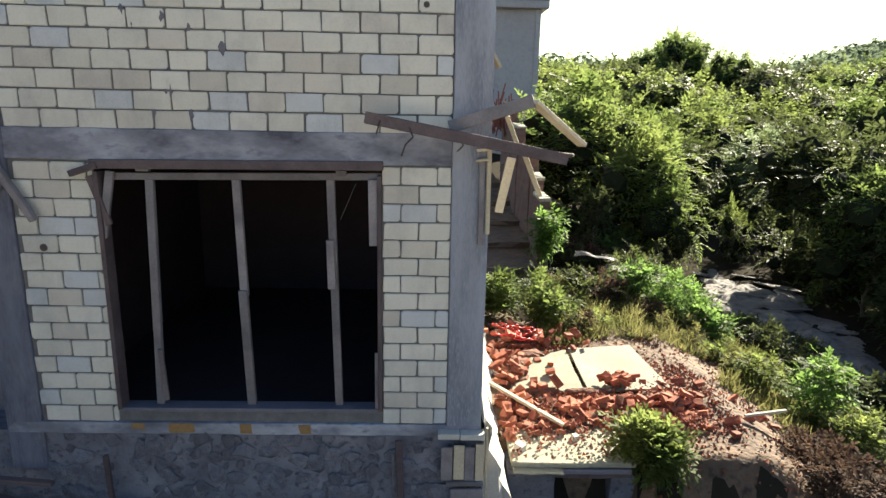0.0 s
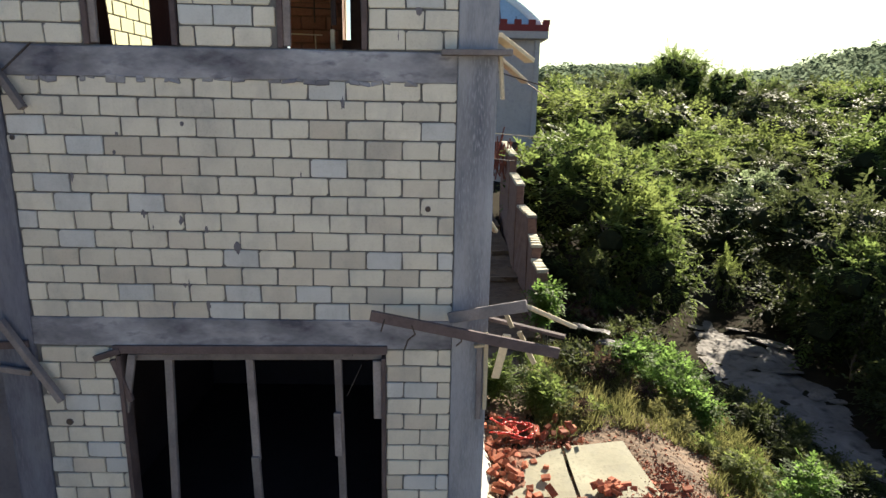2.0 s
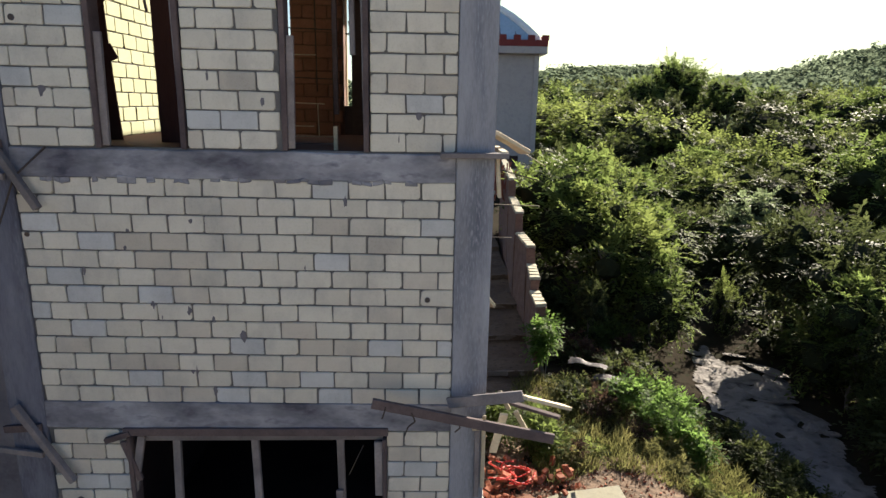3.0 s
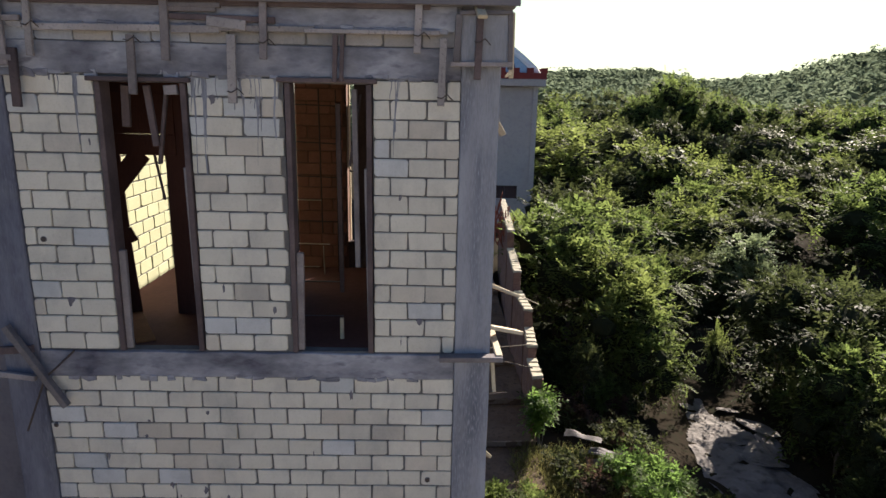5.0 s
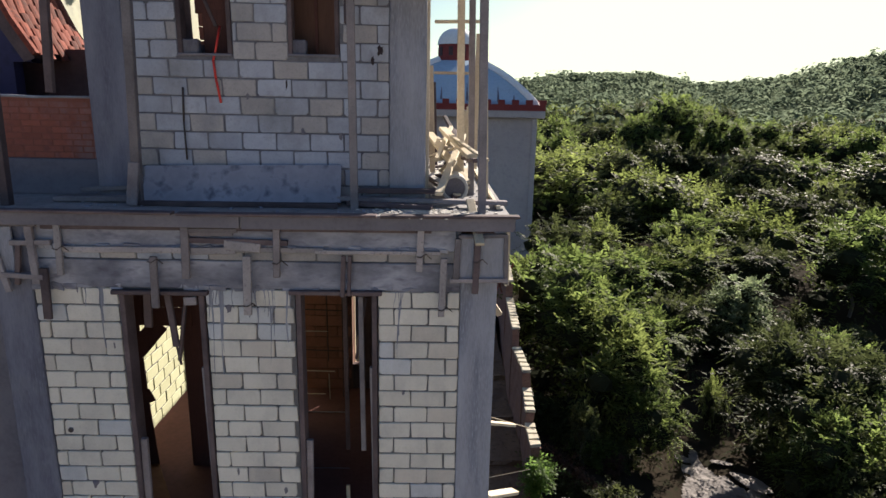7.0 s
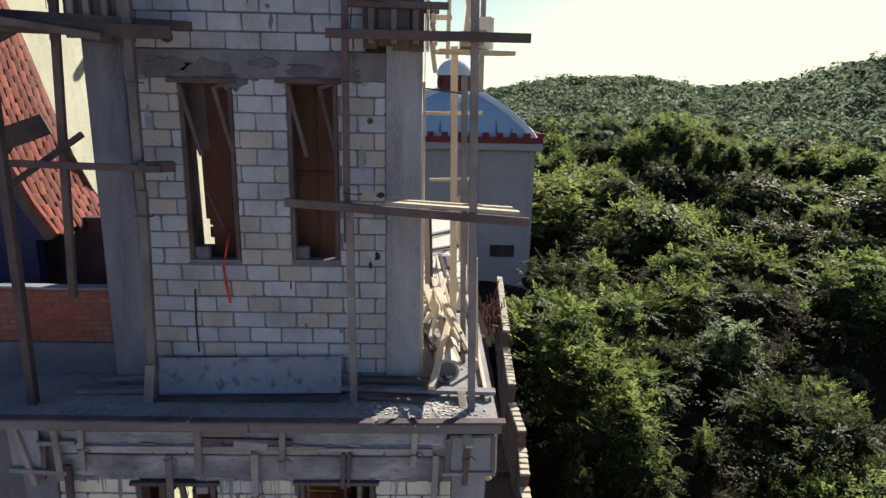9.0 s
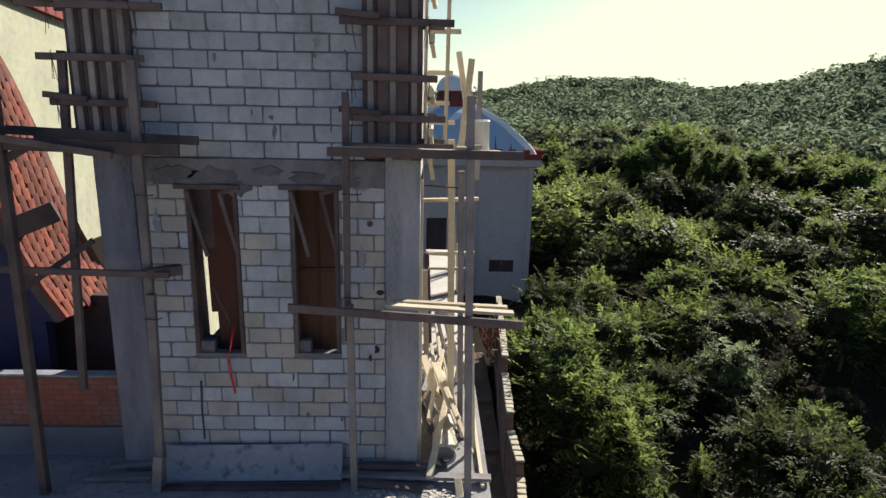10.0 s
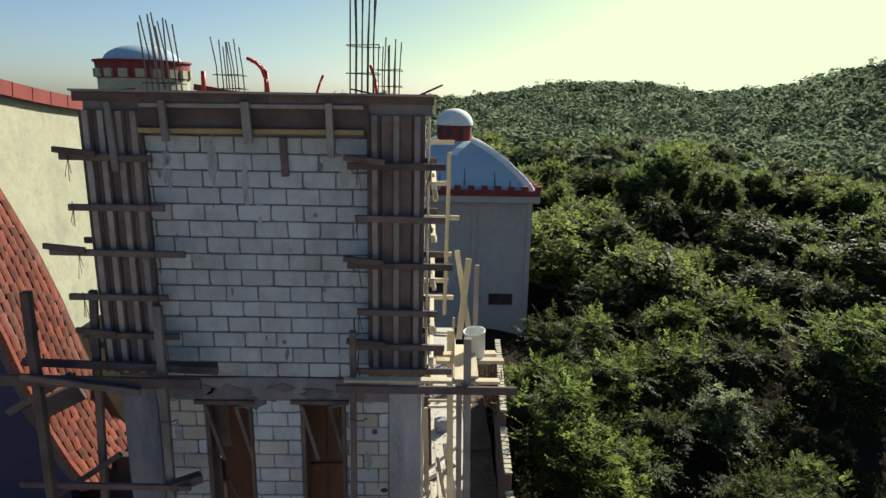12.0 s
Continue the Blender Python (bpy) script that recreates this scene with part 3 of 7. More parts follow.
frame_thing("tall_opening_frame", "brown timber boards lining the tall opening before a sunlit wall", rows_1)
BY = 1.38
screen = [("board", (-3.63 + 0.27 * i + 0.01 * (i % 2), BY, 9.35), (-3.62 + 0.27 * i, BY - 0.02 * i, 5.5), 0.268, 0.025, M_BROWN) for i in range(4)]
screen += [("board", (-4.7, BY, 9.35), (-4.7, BY, 5.5), 0.2, 0.025, M_BROWN), ("board", (-4.52, BY, 9.35), (-4.44, BY, 6.7), 0.24, 0.025, M_BROWN), ("board", (-4.46, BY, 6.72), (-4.38, BY, 5.5), 0.26, 0.025, M_BROWN),
           ("splinter", (-4.34, BY - 0.01, 6.7), (-4.26, BY - 0.01, 6.52), 0.1, 0.02, M_BROWN), ("torn_board", (-4.5, BY - 0.02, 7.2), (-4.06, BY - 0.02, 7.72), 0.02, 0.26, M_BROWN),
           ("splinter", (-3.9, BY - 0.02, 7.75), (-3.8, BY - 0.02, 7.1), 0.035, 0.02, M_WOOD_D)]
screen += [("cross_board", (-4.66, BY - 0.03, 7.83 + 0.26 * i), (-3.6, BY - 0.03, 7.82 + 0.26 * i + 0.01 * (i % 2)), 0.02, 0.27, M_BROWN) for i in range(6)]
frame_thing("board_screen", "screen of red-brown boards with a torn gap, before a sunlit wall", screen, "screen")
frame_thing("floor_board", "tan board lying on the floor of the upper room", [("plank", (-3.72, 0.3, 5.515), (-4.36, 1.34, 5.515), 0.22, 0.02, M_TAN)], "plank")
rows_2 = tall_frame(WIN_2) + [
    ("stud", (-1.12, 0.1, 8.55), (-1.1, 0.1, 6.55), 0.06, 0.05, M_WOOD), ("stud", (-1.06, 0.2, 8.5), (-1.2, 0.25, 7.7), 0.03, 0.03, M_WOOD_D),
    ("stub", (-1.36, 0.5, 5.78), (-1.36, 0.5, 5.5), 0.05, 0.04, M_WOOD_N), ("stud", (-1.42, 0.9, 8.4), (-1.45, 1.2, 5.9), 0.06, 0.05, M_WOOD_D)]
frame_thing("tall_opening_frame", "brown timber boards lining the tall opening before a brown wall", rows_2)

# blocks of the wall behind, the dim brown light put into their colour
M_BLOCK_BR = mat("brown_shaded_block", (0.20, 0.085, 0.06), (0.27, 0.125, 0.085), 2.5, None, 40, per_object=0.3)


def brown_blocks(parent, x0, x1, z0, rows, y):
    for k in range(rows):
        start = x0 - (PITCH / 2 if k % 2 else 0)
        while start < x1:
            a, b = max(x0, start), min(x1, start + PITCH)
            start += PITCH
            if b - a > 0.06:
                ob = new("block", block_mesh(b - a - 0.012, 0.196, 0.02, M_BLOCK_BR))
                ob.parent = parent
                ob.location = ((a + b) / 2, y - 0.018, z0 + 0.208 * (k + 0.5))


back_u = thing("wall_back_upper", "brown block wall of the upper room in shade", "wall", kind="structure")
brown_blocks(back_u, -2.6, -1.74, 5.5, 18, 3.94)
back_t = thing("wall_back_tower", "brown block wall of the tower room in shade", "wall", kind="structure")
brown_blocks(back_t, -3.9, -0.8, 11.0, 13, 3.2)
frame_thing("rebar_grid", "thin reinforcing bars standing before the brown wall", [
    ("bar", (-2.14, 3.6, 8.6), (-2.12, 3.6, 6.2), 0.02, 0.02, M_STEEL), ("bar", (-2.1, 3.5, 6.0), (-2.09, 3.5, 5.5), 0.02, 0.02, M_WOOD_N), ("bar", (-1.86, 3.6, 8.6), (-1.86, 3.6, 5.5), 0.016, 0.016, M_STEEL),
    ("bar", (-2.55, 3.58, 8.35), (-1.8, 3.58, 8.33), 0.018, 0.018, M_STEEL), ("bar", (-2.55, 3.58, 7.75), (-1.8, 3.58, 7.72), 0.018, 0.018, M_STEEL), ("bar", (-2.55, 3.58, 7.18), (-1.8, 3.58, 7.16), 0.018, 0.018, M_STEEL),
    ("bar", (-2.55, 3.58, 6.78), (-2.12, 3.58, 6.78), 0.018, 0.018, M_WOOD_N), ("bar", (-2.55, 3.58, 6.42), (-1.8, 3.58, 6.4), 0.018, 0.018, M_STEEL), ("bar", (-2.55, 3.58, 6.02), (-2.0, 3.58, 6.01), 0.02, 0.02, M_WOOD_N),
    ("bar", (-2.55, 3.4, 5.66), (-2.15, 3.4, 5.66), 0.016, 0.016, M_WOOD_N), ("bar", (-2.5, 3.0, 5.52), (-1.75, 3.0, 5.52), 0.018, 0.018, M_WOOD), ("bar", (-2.2, 1.3, 5.52), (-1.45, 1.3, 5.52), 0.014, 0.014, M_WOOD)], "rebar")
# pale strips added to draw the gap's bright sunlit edges
frame_thing("gap_edge_strips", "pale strips added for the sunlit edges of the narrow gap", [
    ("jamb", (-1.76, 4.5, 8.8), (-1.76, 4.5, 5.55), 0.035, 0.08, M_WOOD_N), ("ledge", (-1.8, 4.6, 5.56), (-1.3, 4.6, 5.56), 0.14, 0.05, M_WOOD_N), ("brace", (-1.7, 4.4, 7.4), (-1.5, 4.4, 6.5), 0.03, 0.03, M_STEEL),
    ("brace", (-1.78, 4.4, 7.2), (-1.5, 4.4, 7.15), 0.03, 0.03, M_STEEL)], "frame")

# narrow openings of the tower
for w, lab in ((TW_1, "dark timber frame with slanting braces in the narrow opening"), (TW_2, "dark timber frame in the narrow opening before a brown wall")):
    x0, x1, z0, z1 = w
    y = TY
    frame_thing("narrow_opening_frame", lab, [
        ("jamb_board", (x0 + 0.03, y + 0.07, z1), (x0 + 0.03, y + 0.07, z0), 0.05, 0.16, M_WOOD_D),
        ("jamb_board", (x1 - 0.03, y + 0.07, z1), (x1 - 0.03, y + 0.07, z0), 0.05, 0.16, M_WOOD_D),
        ("head_board", (x0 - 0.12, y - 0.01, z1 + 0.03), (x1 + 0.05, y - 0.01, z1 + 0.03), 0.1, 0.06, M_WOOD_D),
        ("brace", (x0 + 0.02, y - 0.02, z1 - 0.02), (x0 + 0.22, y + 0.02, z1 - 0.85), 0.05, 0.06, M_WOOD_D),
        ("brace", (x1 - 0.2, y - 0.02, z1 - 0.05), (x1 - 0.03, y + 0.02, z1 - 0.8), 0.05, 0.06, M_WOOD_D),
        ("brace", (x1 - 0.22, y - 0.02, z1 - 0.06), (x1 - 0.02, y - 0.02, z1 + 0.02), 0.05, 0.05, M_WOOD_D),
        ("sill_board", (x0, y + 0.06, z0 + 0.01), (x1, y + 0.06, z0 + 0.01), 0.16, 0.03, M_CONC_D),
    ])
frame_thing("brown_partition", "brown boards standing inside the tower opening", [
    ("panel", (-2.79, 1.0, 13.45), (-2.77, 1.0, 11.75), 0.74, 0.03, M_BROWN), ("panel", (-3.2, 0.98, 13.45), (-3.18, 0.98, 12.62), 0.3, 0.02, M_WOOD_D), ("panel", (-2.76, 1.0, 11.8), (-2.74, 1.0, 10.6), 0.6, 0.03, M_BROWN), ("panel", (-3.40, 1.02, 13.45), (-3.36, 1.02, 11.0), 0.34, 0.03, M_WOOD_D), ("panel", (-3.1, 1.05, 11.4), (-3.08, 1.05, 10.6), 0.5, 0.03, M_WOOD_D), ("lath", (-3.1, 0.98, 12.1), (-2.9, 0.98, 11.6), 0.04, 0.03, M_WOOD_D), ("panel", (-1.72, 1.02, 13.45), (-1.7, 1.02, 10.6), 0.6, 0.03, M_TAN_D), ("lath", (-1.95, 0.99, 12.35), (-1.45, 0.99, 12.36), 0.03, 0.05, M_BROWN), ("lath", (-1.72, 0.99, 13.4), (-1.71, 0.99, 11.3), 0.04, 0.02, M_BROWN)], "boards")
bm = bmesh.new()
path_tube(bm, [(-2.83, 0.9, 11.6), (-2.85, 0.74, 11.29), (-2.86, 0.69, 11.2), (-2.84, 0.68, 11.0), (-2.80, 0.69, 10.72)], 0.014, 8)
single("red_hose", bm, M_RED, "red plastic conduit hanging over the sill", "hose", smooth=True)

bm = bmesh.new()
path_tube(bm, [(-3.235, 0.69, 10.89), (-3.25, 0.685, 10.5), (-3.246, 0.69, 10.05)], 0.012, 6)
single("steel_rod", bm, M_STEEL, "thin dark rod standing against the block wall", "rod", smooth=True)

# ---- cornice formwork under the terrace ----
cornice = thing("cornice_formwork", "weathered timber formwork boards nailed along the cornice", "formwork", (-2.0, -0.1, 9.2))


def at_cornice(name, a, b, w, h, m):
    bm = bmesh.new()
    o = Vector((-2.0, -0.1, 9.2))
    plank(bm, Vector(a) - o, Vector(b) - o, w, h)
    return part(name, bm, m, cornice)


solid("cornice_band", "smooth bluish concrete band under the terrace lip", "cornice", XL, -0.02, -0.06, 0.01, 9.14, 9.4, M_BEAM, rough=0.006)
at_cornice("edge_board", (-5.6, -0.165, 9.475), (-2.4, -0.165, 9.47), 0.03, 0.15, M_CONC_D)
at_cornice("edge_board", (-2.38, -0.17, 9.47), (0.62, -0.165, 9.485), 0.03, 0.16, M_CONC_D)
for a, b, w, m in (
    ((-4.45, -0.085, 9.11), (-3.02, -0.085, 9.12), 0.07, M_WOOD_L), ((-2.98, -0.085, 9.115), (-2.48, -0.085, 9.125), 0.08, M_WOOD_L),
    ((-2.5, -0.08, 9.135), (-1.5, -0.08, 9.14), 0.06, M_WOOD_L), ((-1.6, -0.09, 9.125), (-0.2, -0.09, 9.13), 0.045, M_WOOD_L),
    ((-3.0, -0.09, 9.31), (-2.5, -0.09, 9.315), 0.05, M_WOOD), ((-3.0, -0.09, 9.24), (-1.9, -0.09, 9.22), 0.06, M_WOOD_D),
    ((-2.6, -0.1, 9.2), (-2.2, -0.1, 9.16), 0.1, M_WOOD_L), ((-4.6, -0.09, 9.37), (-0.3, -0.09, 9.385), 0.05, M_WOOD_D)):
    at_cornice("rail", a, b, 0.04, w, m)
battens = {}
for x, zt, zb, w, m in ((-4.42, 9.42, 8.82, 0.07, M_WOOD_L), (-3.4, 9.05, 8.45, 0.08, M_WOOD), (-3.03, 9.42, 8.8, 0.085, M_WOOD), (-2.365, 9.07, 8.38, 0.09, M_WOOD_L),
                     (-2.02, 9.44, 8.83, 0.075, M_WOOD), (-1.29, 9.09, 8.61, 0.05, M_WOOD_D), (-1.22, 9.09, 8.62, 0.04, M_WOOD_D), (-0.425, 9.47, 8.92, 0.075, M_WOOD_L),
                     (-0.168, 9.08, 8.39, 0.075, M_WOOD_L), (-0.012, 9.31, 8.84, 0.07, M_WOOD), (0.21, 9.46, 8.67, 0.075, M_WOOD_D), (-4.62, 8.9, 8.3, 0.09, M_WOOD_D)):
    battens[round(x, 2)] = at_cornice("batten", (x + 0.01, -0.115, zt), (x - 0.01, -0.115, zb), w, 0.045, m)
at_cornice("corner_panel", (0.27, -0.075, 9.36), (0.285, -0.075, 8.82), 0.52, 0.03, M_CONC)
at_cornice("batten", (0.53, -0.1, 9.36), (0.545, -0.1, 8.78), 0.05, 0.05, M_WOOD)
at_cornice("rail", (-0.08, -0.11, 8.82), (0.57, -0.11, 8.83), 0.05, 0.05, M_WOOD)
at_cornice("rail", (0.0, -0.11, 9.335), (0.55, -0.11, 9.35), 0.05, 0.04, M_WOOD)
at_cornice("side_batten", (0.58, 0.15, 9.38), (0.59, 0.15, 8.7), 0.05, 0.06, M_WOOD_N)
at_cornice("side_batten", (0.56, -0.02, 8.75), (0.58, 0.55, 8.74), 0.03, 0.03, M_WOOD_N)
for n_, a, b, w, h, m in (
    ("corner_panel", (-5.12, -0.075, 9.36), (-5.11, -0.075, 8.82), 0.36, 0.03, M_CONC), ("batten", (-5.2, -0.11, 9.44), (-5.02, -0.11, 8.62), 0.07, 0.05, M_WOOD),
    ("batten", (-4.72, -0.12, 9.45), (-4.70, -0.12, 8.72), 0.08, 0.05, M_WOOD), ("batten", (-4.86, -0.1, 9.2), (-4.93, -0.1, 8.7), 0.06, 0.04, M_WOOD_D),
    ("rail", (-5.5, -0.13, 9.44), (-4.62, -0.14, 9.42), 0.05, 0.08, M_WOOD), ("rail", (-5.3, -0.12, 8.84), (-4.62, -0.12, 8.8), 0.05, 0.06, M_WOOD),
    ("rail", (-4.95, -0.1, 9.18), (-4.5, -0.1, 9.19), 0.05, 0.06, M_WOOD), ("rail", (-3.0, -0.1, 9.345), (-2.45, -0.1, 9.35), 0.04, 0.05, M_WOOD),
    ("lip_board", (-5.55, -0.2, 9.565), (-3.1, -0.2, 9.56), 0.13, 0.03, M_WOOD_D), ("lip_board", (-3.05, -0.2, 9.555), (-0.9, -0.205, 9.565), 0.13, 0.03, M_WOOD_D),
    ("lip_board", (-0.86, -0.2, 9.56), (0.66, -0.19, 9.575), 0.13, 0.03, M_WOOD_D)):
    at_cornice(n_, a, b, w, h, m)
for x, z in ((-4.42, 9.13), (-2.02, 9.0), (-0.42, 9.1), (0.21, 9.05), (-3.4, 9.0), (-0.17, 8.48), (-2.37, 8.5)):
    bm = bmesh.new()
    o = Vector((-2.0, -0.1, 9.2))
    path_tube(bm, [Vector(p) - o for p in ((x - 0.05, -0.145, z), (x, -0.15, z - 0.012), (x + 0.06, -0.145, z + 0.03), (x + 0.12, -0.13, z - 0.03))], 0.006, 5)
    part("tie_wire", bm, M_STEEL, min(battens.items(), key=lambda kv: abs(kv[0] - x))[1], "dark twisted tie wire")

# cement drips that ran down the blocks: thin tapering runs joined at their heads
bm = bmesh.new()
r = random.Random(11)


def run_down(x, w, l, y=-0.006):
    rows = []
    for k in range(7):
        f = k / 6
        half = w * (0.5 * (1 - f) ** 1.6 + 0.13) * r.uniform(0.8, 1.2)
        cx, z = x + 0.012 * math.sin(f * 5 + x * 9), 8.7 - l * f
        rows.append([bm.verts.new(p) for p in ((cx - half, 0.003, z), (cx, y - 0.004, z), (cx + half, 0.003, z))])
    for p, q in zip(rows, rows[1:]):
        for i in range(2):
            bm.faces.new((p[i], p[i + 1], q[i + 1], q[i]))


for xc, n in ((-2.72, 8), (-2.1, 7), (-0.72, 6), (-4.2, 3), (-2.45, 3)):
    for i in range(n):
        run_down(xc + r.uniform(-0.13, 0.15), r.uniform(0.02, 0.11), r.uniform(0.15, 0.45) if i % 3 else r.uniform(0.5, 1.15))
bmesh.ops.recalc_face_normals(bm, faces=bm.faces)
single("cement_drip", bm, M_CONC, "grey cement runs below the upper beam", "stain", kind="stuff")
bm = bmesh.new()
for z0, y0, xa, xb in ((8.68, 0.0, XL, XC0), (9.16, -0.055, XL, XC0), (5.2, 0.0, XL, XC0), (13.49, TY, -3.85, -0.85)):
    x = xa
    while x < xb - 0.2:
        w, l = r.uniform(0.05, 0.17), 0.012 + 0.075 * abs(noise.noise(Vector((x * 1.7, z0, 0.3)))) + r.uniform(0, 0.015)
        if r.random() < 0.7:
            v = box(bm, x, x + w, y0 - 0.02, y0 + 0.004, z0 - l, z0 + 0.02, None, 0.008)
            roughen(v, 0.03, 9, x)
        x += w
single("mortar_spill", bm, M_BEAM, "ragged concrete overspill under the beams", "stain", kind="stuff")

# holes in the blocks, each a rim with a raised dark disc for shade
for x, y, z, rr in ((-0.26, 0.0, 3.84, 0.034), (-4.61, 0.0, 6.85, 0.034), (-1.01, TY, 13.02, 0.04), (-4.53, 0.0, 1.18, 0.045), (-4.75, 0.0, 4.55, 0.03), (-3.35, TY, 13.93, 0.07)):
    t = thing("hole_disc", "dark disc drawn for a hole in the block wall", "conduit", (x, y, z), "conduit ends")
    bm = bmesh.new()
    tube(bm, (0, 0.01, 0), (0, -0.012, 0), rr, rr, 12)
    part("rim", bm, M_CONC_D, t)
    bm = bmesh.new()
    tube(bm, (0, 0.0, 0), (0, -0.016, 0), rr * 0.82, rr * 0.82, 12)
    part("bore", bm, M_STEEL, t)

def splash(bm, x, z, w, h, y, seed, proud=0.012):
    """A ragged flat lump on a wall that faces the front."""
    q = random.Random(seed)
    rim = [(x + w * math.cos(i * math.tau / 18) * q.uniform(0.55, 1.1), z + h * math.sin(i * math.tau / 18) * q.uniform(0.5, 1.15)) for i in range(18)]
    outer = [bm.verts.new((a, y + 0.004, b)) for a, b in rim]
    inner = [bm.verts.new((x + (a - x) * 0.82, y - proud, z + (b - z) * 0.82)) for a, b in rim]
    bm.faces.new(inner)
    for i in range(18):
        j = (i + 1) % 18
        bm.faces.new((outer[i], outer[j], inner[j], inner[i]))


bm = bmesh.new()
for i, (x, z, w, h) in enumerate(((-2.9, 13.58, 0.42, 0.16), (-3.35, 13.62, 0.36, 0.11), (-2.62, 13.45, 0.22, 0.12), (-1.75, 13.6, 0.3, 0.09), (-1.3, 13.56, 0.25, 0.13), (-2.25, 13.66, 0.2, 0.07))):
    splash(bm, x, z, w, h, TY - 0.028, 10 + i, 0.008)
bmesh.ops.recalc_face_normals(bm, faces=bm.faces)
single("beam_slurry", bm, mat("dark_slurry", (0.055, 0.053, 0.068), (0.13, 0.125, 0.148), 3, None, 30, bump=0.5), "dark slurry smeared over the tower beam", "stain", kind="stuff")
bm = bmesh.new()
for i, (x, z, w, h) in enumerate(((-2.95, 16.6, 0.07, 0.34), (-2.57, 16.35, 0.06, 0.40), (-2.42, 16.0, 0.05, 0.24), (-3.5, 16.5, 0.09, 0.3), (-1.35, 16.55, 0.1, 0.28), (-2.1, 15.55, 0.10, 0.09),
                                  (-1.6, 15.15, 0.08, 0.12), (-3.2, 15.4, 0.12, 0.08), (-3.65, 12.9, 0.07, 0.3), (-1.1, 12.6, 0.06, 0.2))):
    splash(bm, x, z, w, h, TY - 0.001, 40 + i, 0.004)
bmesh.ops.recalc_face_normals(bm, faces=bm.faces)
single("slurry_smears", bm, M_CONC, "blue-grey slurry run down over the tower blocks", "stain", kind="stuff")
# flat black patches carry the shade inside broken-out joints
bm = bmesh.new()
for i, (x, z, w, h) in enumerate(((-0.89, 12.13, 0.06, 0.04), (-0.93, 11.35, 0.05, 0.07), (-1.02, 11.23, 0.025, 0.06), (-2.03, 10.95, 0.014, 0.075))):
    splash(bm, x, z, w, h, TY - 0.005, 70 + i, 0.003)
bmesh.ops.recalc_face_normals(bm, faces=bm.faces)
single("broken_joints", bm, M_SHADE, "flat black patches for the shade in broken-out joints", "hole", kind="stuff")
for i, (x, z) in enumerate(((-3.14, 11.36), (-1.9, 11.37))):
    bm = bmesh.new()
    v = box(bm, x - 0.1, x + 0.1, TY + 0.02, TY + 0.14, z - 0.09, z + 0.08, None, 0.012)
    roughen(v, 0.015, 6, i)
    single("broken_block", bm, M_CONC_S, "broken half block lying on the sill of the narrow opening", "block", "sill blocks")

# ---- bracket of planks at the corner ----
tp = thing("plank_bracket", "rough planks lashed across the corner column, one end in the sun", "planks", (0, -0.2, 2.5))
o = Vector((0, -0.2, 2.5))
# planks reaching into the sun take the paler timber colour
for n, a, b, w, h, m in (
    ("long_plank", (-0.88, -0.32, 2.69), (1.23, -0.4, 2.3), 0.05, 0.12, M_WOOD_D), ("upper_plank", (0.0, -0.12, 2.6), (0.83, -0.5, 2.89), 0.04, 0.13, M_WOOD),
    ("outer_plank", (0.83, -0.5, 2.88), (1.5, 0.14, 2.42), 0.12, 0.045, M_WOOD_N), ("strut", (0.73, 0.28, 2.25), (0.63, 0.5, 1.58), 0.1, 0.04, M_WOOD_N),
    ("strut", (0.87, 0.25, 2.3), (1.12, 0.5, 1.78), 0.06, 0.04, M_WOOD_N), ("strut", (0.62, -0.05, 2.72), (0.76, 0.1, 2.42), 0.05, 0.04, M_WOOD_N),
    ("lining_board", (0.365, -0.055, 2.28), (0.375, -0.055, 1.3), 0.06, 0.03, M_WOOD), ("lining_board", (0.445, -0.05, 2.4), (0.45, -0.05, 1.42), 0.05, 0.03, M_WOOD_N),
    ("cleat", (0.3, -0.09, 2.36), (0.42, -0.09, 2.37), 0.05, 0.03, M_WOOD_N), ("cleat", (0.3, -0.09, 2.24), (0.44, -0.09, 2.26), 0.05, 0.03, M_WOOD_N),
    ("cross_plank", (0.5, 0.6, 2.35), (1.4, 0.1, 2.3), 0.08, 0.04, M_WOOD_D)):
    bm = bmesh.new()
    plank(bm, Vector(a) - o, Vector(b) - o, w, h)
    part(n, bm, m, tp)
bm = bmesh.new()
for p in ([(-0.42, -0.38, 2.6), (-0.38, -0.39, 2.5), (-0.46, -0.37, 2.42), (-0.5, -0.36, 2.3)], [(0.1, -0.36, 2.52), (0.14, -0.38, 2.42), (0.08, -0.37, 2.36)], [(-0.72, -0.36, 2.66), (-0.76, -0.37, 2.52)]):
    path_tube(bm, [Vector(q) - o for q in p], 0.009, 5)
    part("lashing", bm, M_STEEL, tp, "dark hanging wire lashing")
    bm = bmesh.new()
bm.free()

tp = thing("column_head_boards", "pale boards nailed round the head of the corner column", "planks", (0.2, -0.1, 5.5))
o = Vector((0.2, -0.1, 5.5))
for n, a, b, w, h, m in (
    ("cap_board", (-0.14, -0.1, 5.515), (0.6, -0.1, 5.525), 0.14, 0.06, M_WOOD), ("cap_board", (0.56, -0.12, 5.55), (0.54, 0.7, 5.56), 0.08, 0.04, M_WOOD_N),
    ("tilted_board", (0.47, 0.35, 5.74), (0.92, 0.8, 5.5), 0.14, 0.05, M_WOOD_N), ("side_board", (0.49, 0.02, 5.5), (0.53, 0.04, 5.05), 0.04, 0.12, M_WOOD_N),
    ("rod", (0.5, 0.3, 5.35), (1.05, 0.35, 5.2), 0.015, 0.015, M_STEEL)):
    bm = bmesh.new()
    plank(bm, Vector(a) - o, Vector(b) - o, w, h)
    part(n, bm, m, tp)
